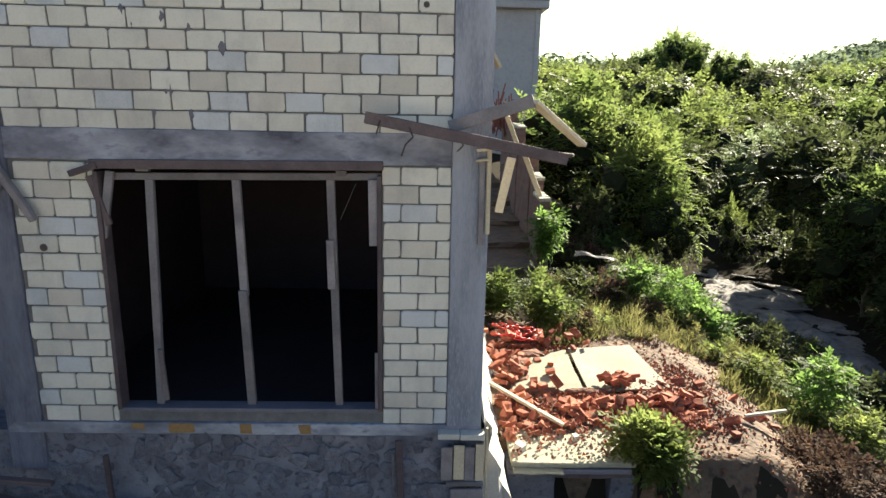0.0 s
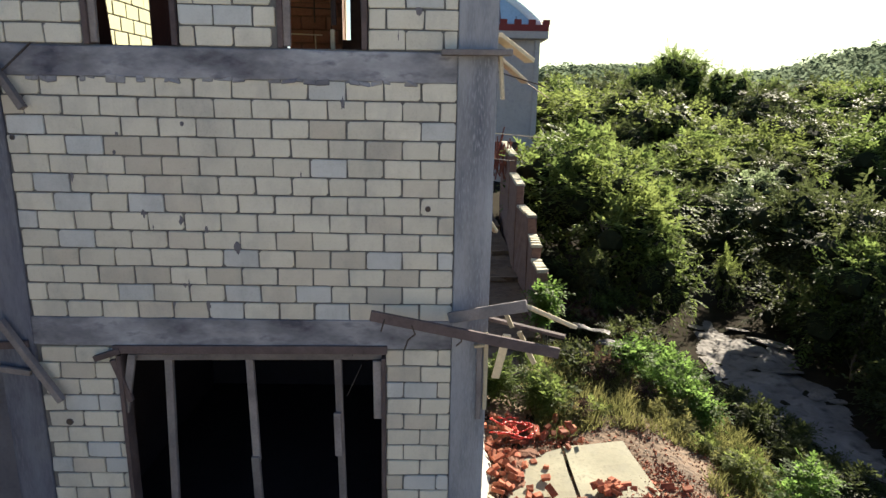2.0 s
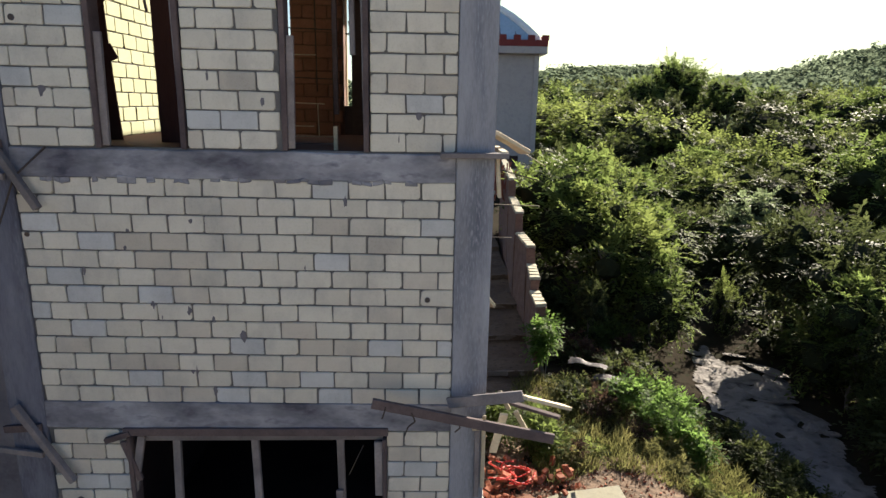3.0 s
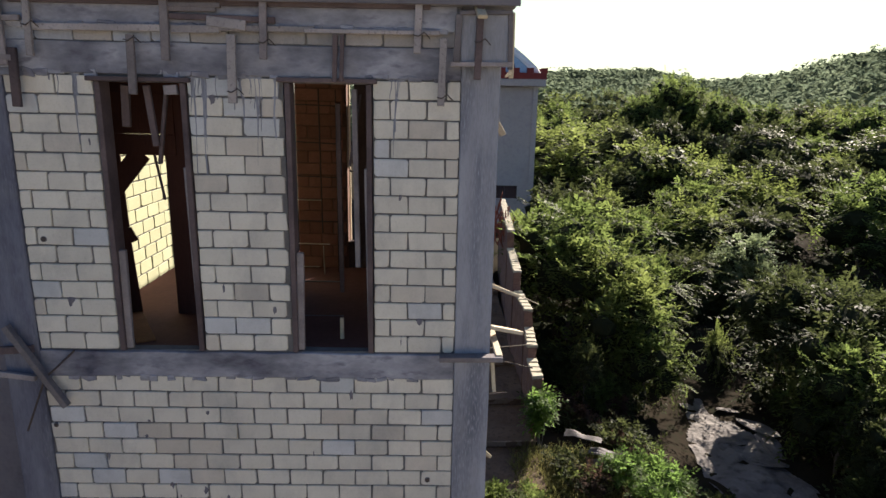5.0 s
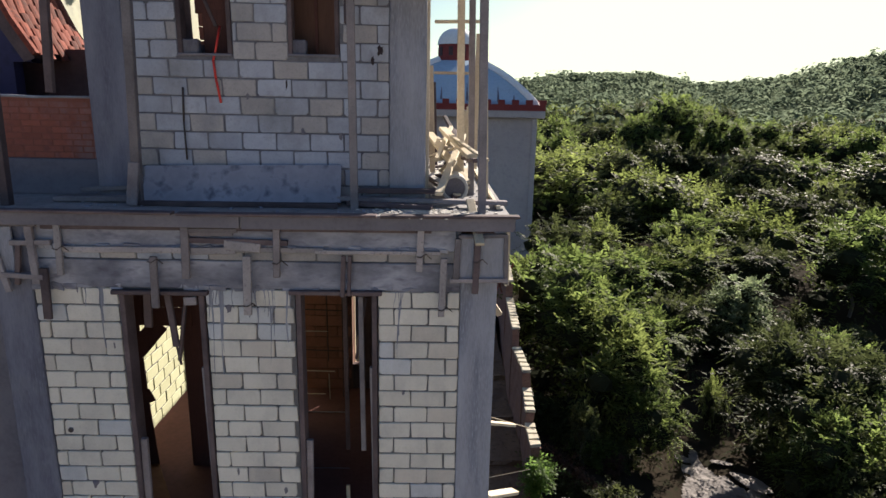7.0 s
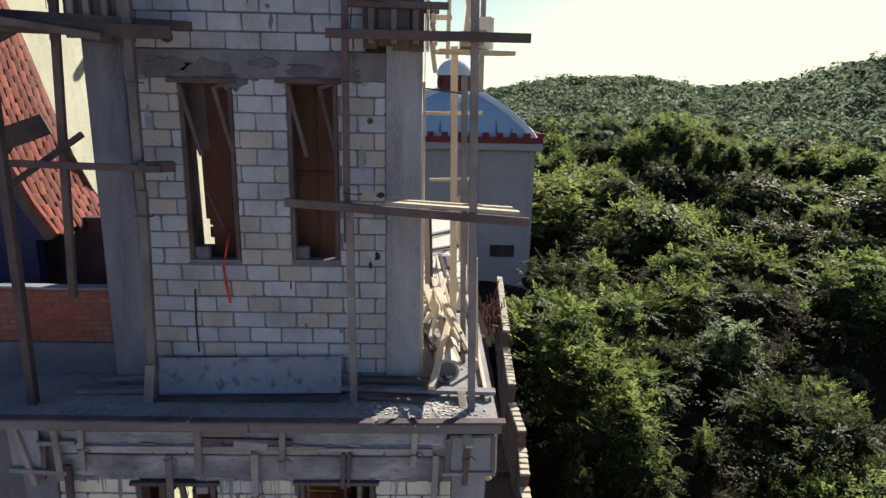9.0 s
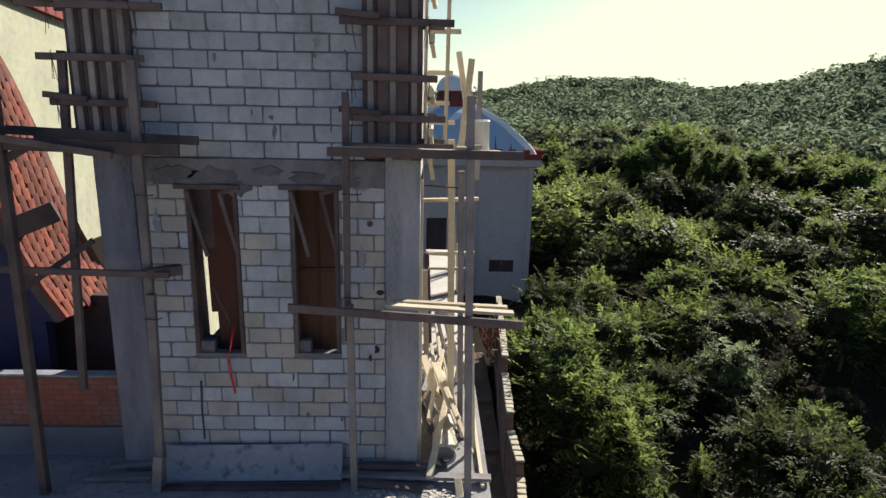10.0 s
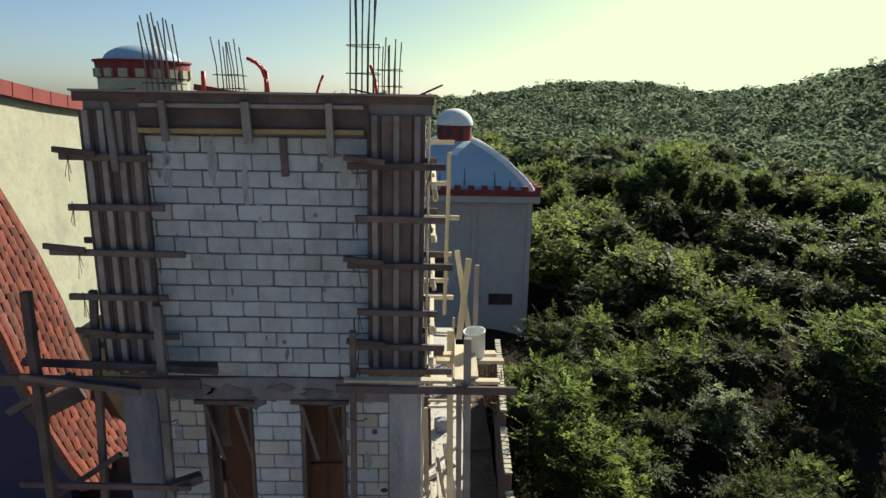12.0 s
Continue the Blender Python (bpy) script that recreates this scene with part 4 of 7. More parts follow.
tp = thing("side_props", "sunlit planks and rods propped along the side of the building", "planks", (0.5, 2.0, 5.0))
o = Vector((0.5, 2.0, 5.0))
# pale timber colour here includes the sun on the planks
for n, a, b, w, h, m in (
    ("plank", (0.46, 2.2, 5.8), (1.18, 2.95, 5.33), 0.12, 0.05, M_WOOD_N), ("rod", (0.46, 2.6, 5.75), (1.6, 3.2, 5.1), 0.015, 0.015, M_WOOD_N),
    ("rod", (0.46, 2.4, 4.6), (1.5, 2.9, 4.5), 0.012, 0.012, M_WOOD_N), ("stub", (0.46, 0.9, 8.3), (0.62, 0.95, 8.05), 0.08, 0.06, M_WOOD_N),
    ("rod", (0.46, 1.4, 4.3), (0.9, 1.6, 4.25), 0.015, 0.015, M_STEEL), ("stub", (0.46, 1.2, 3.6), (0.66, 1.4, 3.3), 0.07, 0.05, M_WOOD_N)):
    bm = bmesh.new()
    plank(bm, Vector(a) - o, Vector(b) - o, w, h)
    part(n, bm, m, tp)

# struts at the left column
for z, lab in ((1.75, "grey timber strut nailed against the wide column"), (5.1, "grey timber strut with rods at the wide column")):
    frame_thing("timber_strut", lab, [
        ("strut", (-5.1, -0.12, z + 0.75), (-4.52, -0.12, z - 0.24), 0.07, 0.09, M_WOOD), ("rail", (-5.6, -0.1, z + 0.2), (-4.85, -0.1, z + 0.1), 0.05, 0.07, M_WOOD),
        ("cleat", (-5.3, -0.06, z + 0.42), (-4.86, -0.06, z + 0.45), 0.05, 0.09, M_WOOD_D)], "strut")
bm = bmesh.new()
path_tube(bm, [(-5.0, -0.15, 4.55), (-4.75, -0.1, 5.2), (-4.4, -0.05, 5.53)], 0.012, 6)
single("bent_bar", bm, M_STEEL, "bent dark reinforcing bar by the wide column", "rebar")
solid("wall_left_annex", "dark recessed wall beyond the wide column", "wall", -9.0, -5.24, 0.5, 0.7, -2.0, 9.4, M_CONC_D)

# ---- the terrace ----
frame_thing("leaning_board", "grey painted board leaning against the foot of the tower", [("board", (-3.72, 0.55, 9.76), (-1.39, 0.55, 9.81), 0.03, 0.47, M_GREYBOARD)], "board")
lb = bpy.data.objects["leaning_board"]
lb.rotation_euler = (radians(-24), 0, 0)
frame_thing("terrace_planks", "loose planks lying across the terrace edge", [
    ("plank", (-1.43, 0.55, 9.64), (0.6, 0.5, 9.62), 0.14, 0.05, M_WOOD), ("plank", (-1.3, 0.45, 9.6), (-0.3, 0.28, 9.59), 0.12, 0.05, M_WOOD_D),
    ("plank", (-3.7, 0.3, 9.58), (-1.4, 0.34, 9.58), 0.1, 0.05, M_WOOD_D), ("plank", (-4.75, 0.5, 9.59), (-3.9, 0.52, 9.6), 0.14, 0.06, M_WOOD),
    ("plank", (-4.5, 0.62, 9.68), (-3.95, 0.7, 9.7), 0.12, 0.05, M_WOOD), ("plank", (-1.2, 0.62, 9.72), (-0.2, 0.58, 9.73), 0.1, 0.06, M_WOOD_D),
    ("tipped_board", (0.15, 0.42, 9.66), (0.23, -0.27, 9.28), 0.1, 0.04, M_WOOD_N), ("edge_plank", (0.48, 0.35, 9.58), (0.46, 4.5, 9.58), 0.05, 0.05, M_WOOD_N)], "planks")
bm = bmesh.new()
loops_p = [[bm.verts.new((q * math.cos(math.tau * i / 24), y, q * math.sin(math.tau * i / 24))) for i in range(24)] for q, y in ((0.13, 0.45), (0.13, -0.44), (0.14, -0.45), (0.165, -0.45), (0.17, -0.44), (0.17, 0.45))]
for p, q in zip(loops_p, loops_p[1:] + loops_p[:1]):
    for i in range(24):
        bm.faces.new((p[i], p[(i + 1) % 24], q[(i + 1) % 24], q[i]))
bmesh.ops.recalc_face_normals(bm, faces=bm.faces)
pipe = single("concrete_pipe", bm, M_CONC_L, "short pale pipe lying on the sunlit terrace", "pipe", smooth=False)
pipe.location = (-0.02, 1.3, 9.735)
bm = bmesh.new()
bmesh.ops.create_cone(bm, cap_ends=True, segments=24, radius1=0.131, radius2=0.131, depth=0.04, matrix=pose(-0.02, 0.92, 9.735, 90, 0, 0))
single("pipe_plug", bm, M_WOOD, "grey-brown wooden plug in the mouth of the pipe", "plug")
pile = thing("timber_pile", "heap of pale sawn timbers and offcuts on the terrace", "timber", (0, 2.5, 9.6))
r = random.Random(4)
for i in range(26):
    bm = bmesh.new()
    x, y, l, a = r.uniform(-0.28, 0.3), r.uniform(1.2, 4.2), r.uniform(0.7, 2.4), r.uniform(-16, 16)
    z = 0.02 + r.random() ** 1.5 * 0.55
    d = Vector((math.sin(radians(a)), math.cos(radians(a)), r.uniform(-0.2, 0.25))) * l / 2
    c = Vector((x * 0.8, y - 2.5, z + abs(d.z)))
    plank(bm, c - d, c + d, r.choice((0.06, 0.09, 0.12)), r.choice((0.03, 0.05)))
    part("timber", bm, M_WOOD_N if r.random() < 0.75 else M_WOOD_D, pile)
bm = bmesh.new()
r = random.Random(21)
for i in range(230):
    x, y = r.uniform(-4.6, 0.55), r.uniform(-0.1, 0.7) if i < 90 else r.uniform(1.0, 9.0)
    if i >= 90:
        x = r.uniform(-0.35, 0.5)
    s = r.uniform(0.004, 0.02)
    v = box(bm, x, x + s * r.uniform(1, 3), y, y + s * 1.5, 9.548, 9.552 + s * 0.8)
    roughen(v, s * 0.5, 20, i)
single("terrace_crumbs", bm, M_CONC, "crumbs of mortar and chips on the terrace", "debris", kind="stuff")

# pale chips drawn as the corner's sun patch, boards and battens along the walk
bm = bmesh.new()
for i in range(420):
    x, y = -0.35 + r.gauss(0, 0.3), 0.15 + r.gauss(0, 0.13)
    s = r.uniform(0.005, 0.022)
    v = box(bm, x, x + s * r.uniform(1, 3), y, y + s * 1.5, 9.548, 9.552 + s * 0.5)
    roughen(v, s * 0.6, 20, i)
single("mortar_chips", bm, M_CONC_L, "pale chips standing in for the sun patch at the terrace corner", "debris", kind="stuff")
for i, (a, b, w, h, m) in enumerate((((-0.42, 13.4, 9.62), (0.45, 13.3, 9.63), 0.12, 0.06, M_WOOD_N), ((-0.4, 10.2, 9.6), (0.4, 11.1, 9.6), 0.14, 0.05, M_WOOD),
                                     ((-0.42, 8.3, 9.61), (0.5, 9.0, 9.62), 0.12, 0.05, M_WOOD_D), ((-0.36, 4.65, 9.61), (0.3, 5.3, 9.62), 0.11, 0.05, M_WOOD_D))):
    bm = bmesh.new()
    plank(bm, a, b, w, h)
    single("loose_plank", bm, m, "sawn plank lying across the sunlit walk", "plank", "planks on the walk")
for x, y, z, w, m in ((-0.34, 5.4, 11.15, 0.16, M_WOOD_D), (-0.33, 6.2, 10.9, 0.13, M_WOOD), (-0.36, 4.4, 11.4, 0.1, M_WOOD_N), (-0.35, 7.4, 11.0, 0.12, M_WOOD_D)):
    bm = bmesh.new()
    plank(bm, (x + 0.06, y, 9.55), (x, y + 0.1, z), w, 0.04)
    single("standing_board", bm, m, "rough board standing at the edge of the walk", "board", "boards along the walk")
for x, y, z in ((0.44, 6.2, 10.7), (0.45, 7.6, 10.6), (0.46, 9.0, 10.9), (0.45, 11.0, 11.0)):
    bm = bmesh.new()
    plank(bm, (x, y, 9.55), (x - 0.02, y, z), 0.07, 0.06)
    single("edge_post", bm, M_WOOD_N, "short pale timber post on the edge of the walk", "post", "edge posts")
bm = bmesh.new()
box(bm, -0.15, 0.15, -0.12, 0.12, 0, 0.3, None, 0.02)
roughen(bm.verts, 0.01, 6, 3)
single("cement_bag", bm, M_GREYBOARD, "grey bag standing on the sunlit walk", "bag").matrix_basis = pose(0.02, 6.9, 9.55, 0, 0, 12)

# posts and ledgers of the scaffold
sc = thing("scaffold", "rough square timber scaffold posts and ledgers round the tower", "scaffold", (0, 0.2, 9.55))
o = Vector((0, 0.2, 9.55))
timber(sc, "post", (0.27, 0.15, 9.55), (0.17, 0.2, 14.58), 0.09, 0.09, M_WOOD)
timber(sc, "post", (-1.2, 0.3, 9.55), (-1.22, 0.3, 12.1), 0.085, 0.085, M_WOOD)
timber(sc, "post", (-1.26, 0.38, 11.6), (-1.24, 0.34, 14.6), 0.075, 0.075, M_WOOD_D)
timber(sc, "post", (-3.69, 0.3, 9.55), (-3.6, 0.3, 12.2), 0.1, 0.08, M_WOOD)
timber(sc, "post", (-3.66, 0.38, 11.4), (-3.6, 0.34, 14.9), 0.1, 0.08, M_WOOD)
timber(sc, "post", (-5.12, 0.2, 9.55), (-5.06, 0.2, 15.1), 0.1, 0.1, M_WOOD_D)
timber(sc, "post", (-4.72, 0.6, 10.8), (-4.5, 0.6, 15.0), 0.09, 0.07, M_WOOD_D)
timber(sc, "foot", (-3.72, 0.2, 9.57), (-3.68, 0.26, 10.05), 0.12, 0.04, M_WOOD)
timber(sc, "ledger", (-5.6, 0.18, 13.98), (-3.1, 0.22, 13.93), 0.05, 0.14, M_WOOD_D)
timber(sc, "ledger", (-5.35, 0.4, 14.12), (-2.95, 0.42, 14.02), 0.05, 0.1, M_WOOD_D)
timber(sc, "ledger", (-5.2, 0.1, 14.06), (-3.8, 0.12, 13.86), 0.05, 0.08, M_WOOD_D)
timber(sc, "ledger", (-1.42, 0.1, 13.95), (0.78, 0.1, 13.94), 0.05, 0.1, M_WOOD_D)
timber(sc, "ledger", (-1.35, 0.3, 13.98), (0.6, 0.35, 13.95), 0.12, 0.04, M_WOOD_N)
timber(sc, "ledger", (-1.92, 0.1, 12.12), (0.87, 0.12, 11.93), 0.05, 0.1, M_WOOD_D)
timber(sc, "ledger", (-0.8, 0.3, 12.1), (0.78, 0.35, 12.0), 0.13, 0.04, M_WOOD_N)
timber(sc, "ledger", (-0.7, 0.45, 12.1), (0.72, 0.5, 12.02), 0.1, 0.04, M_WOOD_N)
timber(sc, "ledger", (-5.5, 0.25, 12.5), (-3.35, 0.27, 12.45), 0.05, 0.08, M_WOOD_D)
timber(sc, "brace", (-5.2, 0.4, 12.2), (-4.3, 0.45, 12.82), 0.05, 0.07, M_WOOD_D)
timber(sc, "stub", (-3.6, 0.25, 12.47), (-3.3, 0.5, 12.46), 0.14, 0.12, M_WOOD_D)
timber(sc, "brace", (-5.45, 0.15, 13.55), (-4.7, 0.3, 14.0), 0.05, 0.09, M_WOOD_D)
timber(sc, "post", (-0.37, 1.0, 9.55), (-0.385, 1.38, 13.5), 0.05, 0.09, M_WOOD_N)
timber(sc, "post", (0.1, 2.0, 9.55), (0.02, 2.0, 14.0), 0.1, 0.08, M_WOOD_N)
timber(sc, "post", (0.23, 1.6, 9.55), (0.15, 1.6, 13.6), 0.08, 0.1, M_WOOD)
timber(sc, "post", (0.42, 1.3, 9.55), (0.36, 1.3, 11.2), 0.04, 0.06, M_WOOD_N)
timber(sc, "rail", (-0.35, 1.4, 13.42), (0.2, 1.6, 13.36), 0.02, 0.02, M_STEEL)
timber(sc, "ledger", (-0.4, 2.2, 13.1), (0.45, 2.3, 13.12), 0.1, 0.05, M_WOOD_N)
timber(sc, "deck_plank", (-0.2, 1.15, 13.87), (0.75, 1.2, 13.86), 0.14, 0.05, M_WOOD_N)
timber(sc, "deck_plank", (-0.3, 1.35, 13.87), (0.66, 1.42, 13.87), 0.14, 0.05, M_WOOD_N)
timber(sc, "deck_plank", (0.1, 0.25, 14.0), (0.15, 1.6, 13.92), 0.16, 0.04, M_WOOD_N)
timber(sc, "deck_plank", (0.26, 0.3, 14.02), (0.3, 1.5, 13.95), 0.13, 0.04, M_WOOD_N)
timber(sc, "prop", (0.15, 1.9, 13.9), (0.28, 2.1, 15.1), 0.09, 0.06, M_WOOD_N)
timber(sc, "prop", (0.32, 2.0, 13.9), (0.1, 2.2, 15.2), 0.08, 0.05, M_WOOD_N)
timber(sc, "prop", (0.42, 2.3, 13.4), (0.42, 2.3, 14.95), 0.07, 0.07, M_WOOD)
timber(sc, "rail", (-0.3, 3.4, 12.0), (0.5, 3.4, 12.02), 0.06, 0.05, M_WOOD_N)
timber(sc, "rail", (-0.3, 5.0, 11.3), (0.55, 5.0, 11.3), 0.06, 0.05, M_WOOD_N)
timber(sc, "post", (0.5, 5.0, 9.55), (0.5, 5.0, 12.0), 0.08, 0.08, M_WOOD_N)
for x, z in ((-3.6, 13.4), (-3.58, 12.5), (-3.62, 11.9), (-1.2, 13.45), (-1.2, 12.2), (0.2, 12.1), (0.2, 13.95), (-5.08, 13.95)):
    bm = bmesh.new()
    oo = Vector((x, 0.28, z)) - o
    path_tube(bm, [oo + Vector(p) for p in ((-0.09, 0, 0.0), (0, -0.06, 0.01), (0.08, -0.05, 0.0), (0.13, 0.02, 0.0))], 0.008, 5)
    part("lashing", bm, M_STEEL, sc, "dark wire lashing")

# bucket on the scaffold deck
bucket = thing("bucket", "dirty white plastic bucket standing on the scaffold deck", "bucket", (0.37, 1.28, 13.9))
bm = bmesh.new()
prof = [(0.115, 0.0), (0.12, 0.01), (0.148, 0.36), (0.156, 0.362), (0.156, 0.385), (0.144, 0.385), (0.138, 0.36), (0.112, 0.02), (0.0, 0.02)]
ringv = [[bm.verts.new((rr * math.cos(i * math.tau / 20), rr * math.sin(i * math.tau / 20), z)) for i in range(20)] for rr, z in prof[:-1]]
for a, b in zip(ringv, ringv[1:]):
    for i in range(20):
        bm.faces.new((a[i], a[(i + 1) % 20], b[(i + 1) % 20], b[i]))
bm.faces.new(ringv[0][::-1])
bm.faces.new(ringv[-1])
part("pail", bm, M_BUCKET, bucket, smooth=True)
bm = bmesh.new()
path_tube(bm, [(0.155 * math.cos(a), -0.16 * math.sin(a) * 0.5, 0.36 - 0.13 * math.sin(a)) for a in [i * math.pi / 8 for i in range(9)]], 0.004, 5)
part("handle", bm, M_STEEL, bucket)
bucket.rotation_euler = (0, radians(-7), radians(30))

# ---- column forms of the tower ----
def column_form(name, label, x0, x1, seed, wale_z, out_left, out_right, stud_x):
    t = thing(name, label, "formwork", ((x0 + x1) / 2, 0.55, 13.85))
    o = Vector(((x0 + x1) / 2, 0.55, 13.85))
    r = random.Random(seed)
    x = x0
    while x < x1 - 0.04:
        w = min(r.choice((0.17, 0.21, 0.26)), x1 - x)
        bm = bmesh.new()
        y = 0.64 + r.uniform(-0.01, 0.01)
        plank(bm, Vector((x + w / 2, y, 13.85 + r.uniform(-0.05, 0.06))) - o, Vector((x + w / 2, y, 17.2)) - o, w - 0.01, 0.025)
        part("form_board", bm, M_WOOD_D, t)
        x += w
    for sx in stud_x:
        bm = bmesh.new()
        plank(bm, Vector((sx, 0.6, 13.9)) - o, Vector((sx, 0.6, 17.2)) - o, 0.07, 0.04)
        part("stud", bm, M_WOOD, t)
    for i, z in enumerate(wale_z):
        bm = bmesh.new()
        a, b = out_left[i], out_right[i]
        plank(bm, Vector((a, 0.545, z + r.uniform(-0.02, 0.02))) - o, Vector((b, 0.545, z)) - o, 0.05, 0.08)
        wale = part("wale", bm, M_WOOD_D, t)
        bm = bmesh.new()
        plank(bm, Vector((a + 0.12, 1.1, z + 0.04)) - o, Vector((b - 0.1, 1.1, z + 0.02)) - o, 0.05, 0.08)
        part("wale", bm, M_WOOD_D, t)
        if i % 2 == 0:
            bm = bmesh.new()
            plank(bm, Vector((a - 0.04, 0.49, z + 0.1)) - o, Vector((a + 0.45, 0.5, z + 0.05)) - o, 0.05, 0.07)
            part("wale", bm, M_WOOD_D, t)
        for sx in (x0 - 0.12, x1 + 0.05):
            bm = bmesh.new()
            for k in range(3):
                dx = r.uniform(-0.04, 0.07)
                path_tube(bm, [Vector(p) - o for p in ((sx, 0.52, z + 0.07), (sx + 0.02, 0.5, z), (sx + dx, 0.51, z - r.uniform(0.15, 0.32)))], 0.004, 4)
            bmesh.ops.create_circle(bm, segments=8, radius=0.03, matrix=Matrix.Translation(Vector((sx, 0.51, z + 0.08)) - o) @ pose(0, 0, 0, 90, 0, 0))
            part("tie_wire", bm, M_STEEL, wale, "dark hanging tie wire")
    return t


column_form("column_form", "dark timber column formwork with projecting wales and wire ties", -4.46, -3.72, 1,
            (16.65, 16.06, 15.49, 14.93, 14.42, 14.03), (-4.68, -4.64, -4.93, -4.76, -4.66, -4.9), (-3.6, -3.5, -3.3, -3.55, -3.45, -3.0), (-4.36, -4.18, -3.97, -3.8))
column_form("column_form", "dark timber column formwork with projecting wales and wire ties", -1.08, -0.37, 2,
            (16.61, 15.96, 15.38, 14.77, 14.31, 13.99), (-1.3, -1.22, -1.32, -1.2, -1.3, -1.25), (-0.13, -0.12, -0.02, -0.2, -0.1, 0.0), (-0.98, -0.72, -0.47))
# sunlit side of the right form, the sun put into paler wood
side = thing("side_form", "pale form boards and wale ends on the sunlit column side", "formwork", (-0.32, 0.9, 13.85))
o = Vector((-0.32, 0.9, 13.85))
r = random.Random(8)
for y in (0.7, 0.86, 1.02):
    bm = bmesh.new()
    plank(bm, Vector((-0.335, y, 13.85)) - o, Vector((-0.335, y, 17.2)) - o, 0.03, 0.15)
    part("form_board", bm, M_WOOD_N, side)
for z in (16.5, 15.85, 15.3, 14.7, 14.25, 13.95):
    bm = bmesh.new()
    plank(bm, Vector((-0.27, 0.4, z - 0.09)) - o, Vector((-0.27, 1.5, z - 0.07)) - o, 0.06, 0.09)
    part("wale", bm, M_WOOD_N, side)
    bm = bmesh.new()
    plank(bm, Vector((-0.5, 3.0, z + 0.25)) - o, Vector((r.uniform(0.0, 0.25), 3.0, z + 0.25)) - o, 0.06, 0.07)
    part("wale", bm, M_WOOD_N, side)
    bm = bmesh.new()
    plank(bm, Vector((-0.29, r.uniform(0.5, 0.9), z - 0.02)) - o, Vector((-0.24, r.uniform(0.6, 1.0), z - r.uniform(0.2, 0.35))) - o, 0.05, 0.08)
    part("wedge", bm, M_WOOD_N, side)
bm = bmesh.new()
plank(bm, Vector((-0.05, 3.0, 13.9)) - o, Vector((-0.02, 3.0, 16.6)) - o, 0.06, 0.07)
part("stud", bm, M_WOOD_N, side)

# form round the tower's roof edge
top = thing("roof_edge_form", "brown board formwork round the edge of the tower roof", "formwork", (-2.3, 0.6, 17.2))
o = Vector((-2.3, 0.6, 17.2))
timber(top, "top_board", (-4.46, 0.56, 17.36), (-2.2, 0.56, 17.37), 0.04, 0.12, M_WOOD_D)
timber(top, "top_board", (-2.2, 0.56, 17.37), (-0.28, 0.56, 17.39), 0.04, 0.11, M_WOOD_D)
timber(top, "rail", (-3.7, 0.55, 17.27), (-1.1, 0.55, 17.29), 0.05, 0.05, M_WOOD)
timber(top, "rail", (-3.75, 0.58, 16.98), (-1.1, 0.58, 17.0), 0.05, 0.06, mat("ochre_board", (0.22, 0.16, 0.08), (0.3, 0.22, 0.12), 2, None, 20))
timber(top, "panel", (-3.75, 0.62, 17.13), (-1.05, 0.62, 17.15), 0.02, 0.3, M_WOOD_D)
timber(top, "lip", (-4.45, 0.52, 17.43), (-0.25, 0.53, 17.44), 0.14, 0.025, M_WOOD)
timber(top, "stud", (-3.42, 0.5, 17.33), (-3.4, 0.5, 16.86), 0.08, 0.05, M_WOOD)
timber(top, "stud", (-2.47, 0.5, 17.33), (-2.44, 0.5, 16.85), 0.1, 0.05, M_WOOD)
timber(top, "stud", (-1.5, 0.5, 17.33), (-1.48, 0.5, 16.7), 0.08, 0.05, M_WOOD)
timber(top, "stud", (-4.05, 0.52, 17.3), (-4.02, 0.52, 16.5), 0.08, 0.05, M_WOOD)
timber(top, "hanger", (-2.08, 0.68, 16.92), (-2.07, 0.68, 16.45), 0.09, 0.03, M_WOOD_D)
timber(top, "splinter", (-0.45, 0.7, 17.44), (-0.18, 0.62, 17.56), 0.03, 0.02, M_WOOD_D)
timber(top, "splinter", (-1.25, 0.6, 17.5), (-0.95, 0.6, 17.44), 0.02, 0.02, M_STEEL)
timber(top, "side_board", (-0.27, 0.55, 17.33), (-0.27, 3.4, 17.33), 0.03, 0.2, M_WOOD_N)

# starter bars
def starter(label, cx, cy, half, height, n, seed, rings, lean):
    t = thing("starter_bars", label, "rebar", (cx, cy, 17.4), "starter bars")
    r = random.Random(seed)
    for i in range(n):
        bm = bmesh.new()
        u = (i + 0.5) / n * 2 - 1
        x, y = u * half, (half * 0.8 if i % 2 else -half * 0.8)
        h = height * r.uniform(0.85, 1.0)
        path_tube(bm, [(x, y, -0.1), (x + lean * 0.4 + r.uniform(-0.01, 0.01), y, h * 0.5), (x + lean + r.uniform(-0.03, 0.03), y, h)], 0.009, 6)
        part("bar", bm, M_STEEL, t)
    for z in rings:
        bm = bmesh.new()
        e = half + 0.03
        k = lean * z / height
        path_tube(bm, [(-e + k, -e * 0.8, z), (e + k, -e * 0.8, z + 0.01), (e + k, e * 0.8, z), (-e + k, e * 0.8, z + 0.01), (-e + k, -e * 0.8, z)], 0.006, 5)
        part("stirrup", bm, M_STEEL, t)


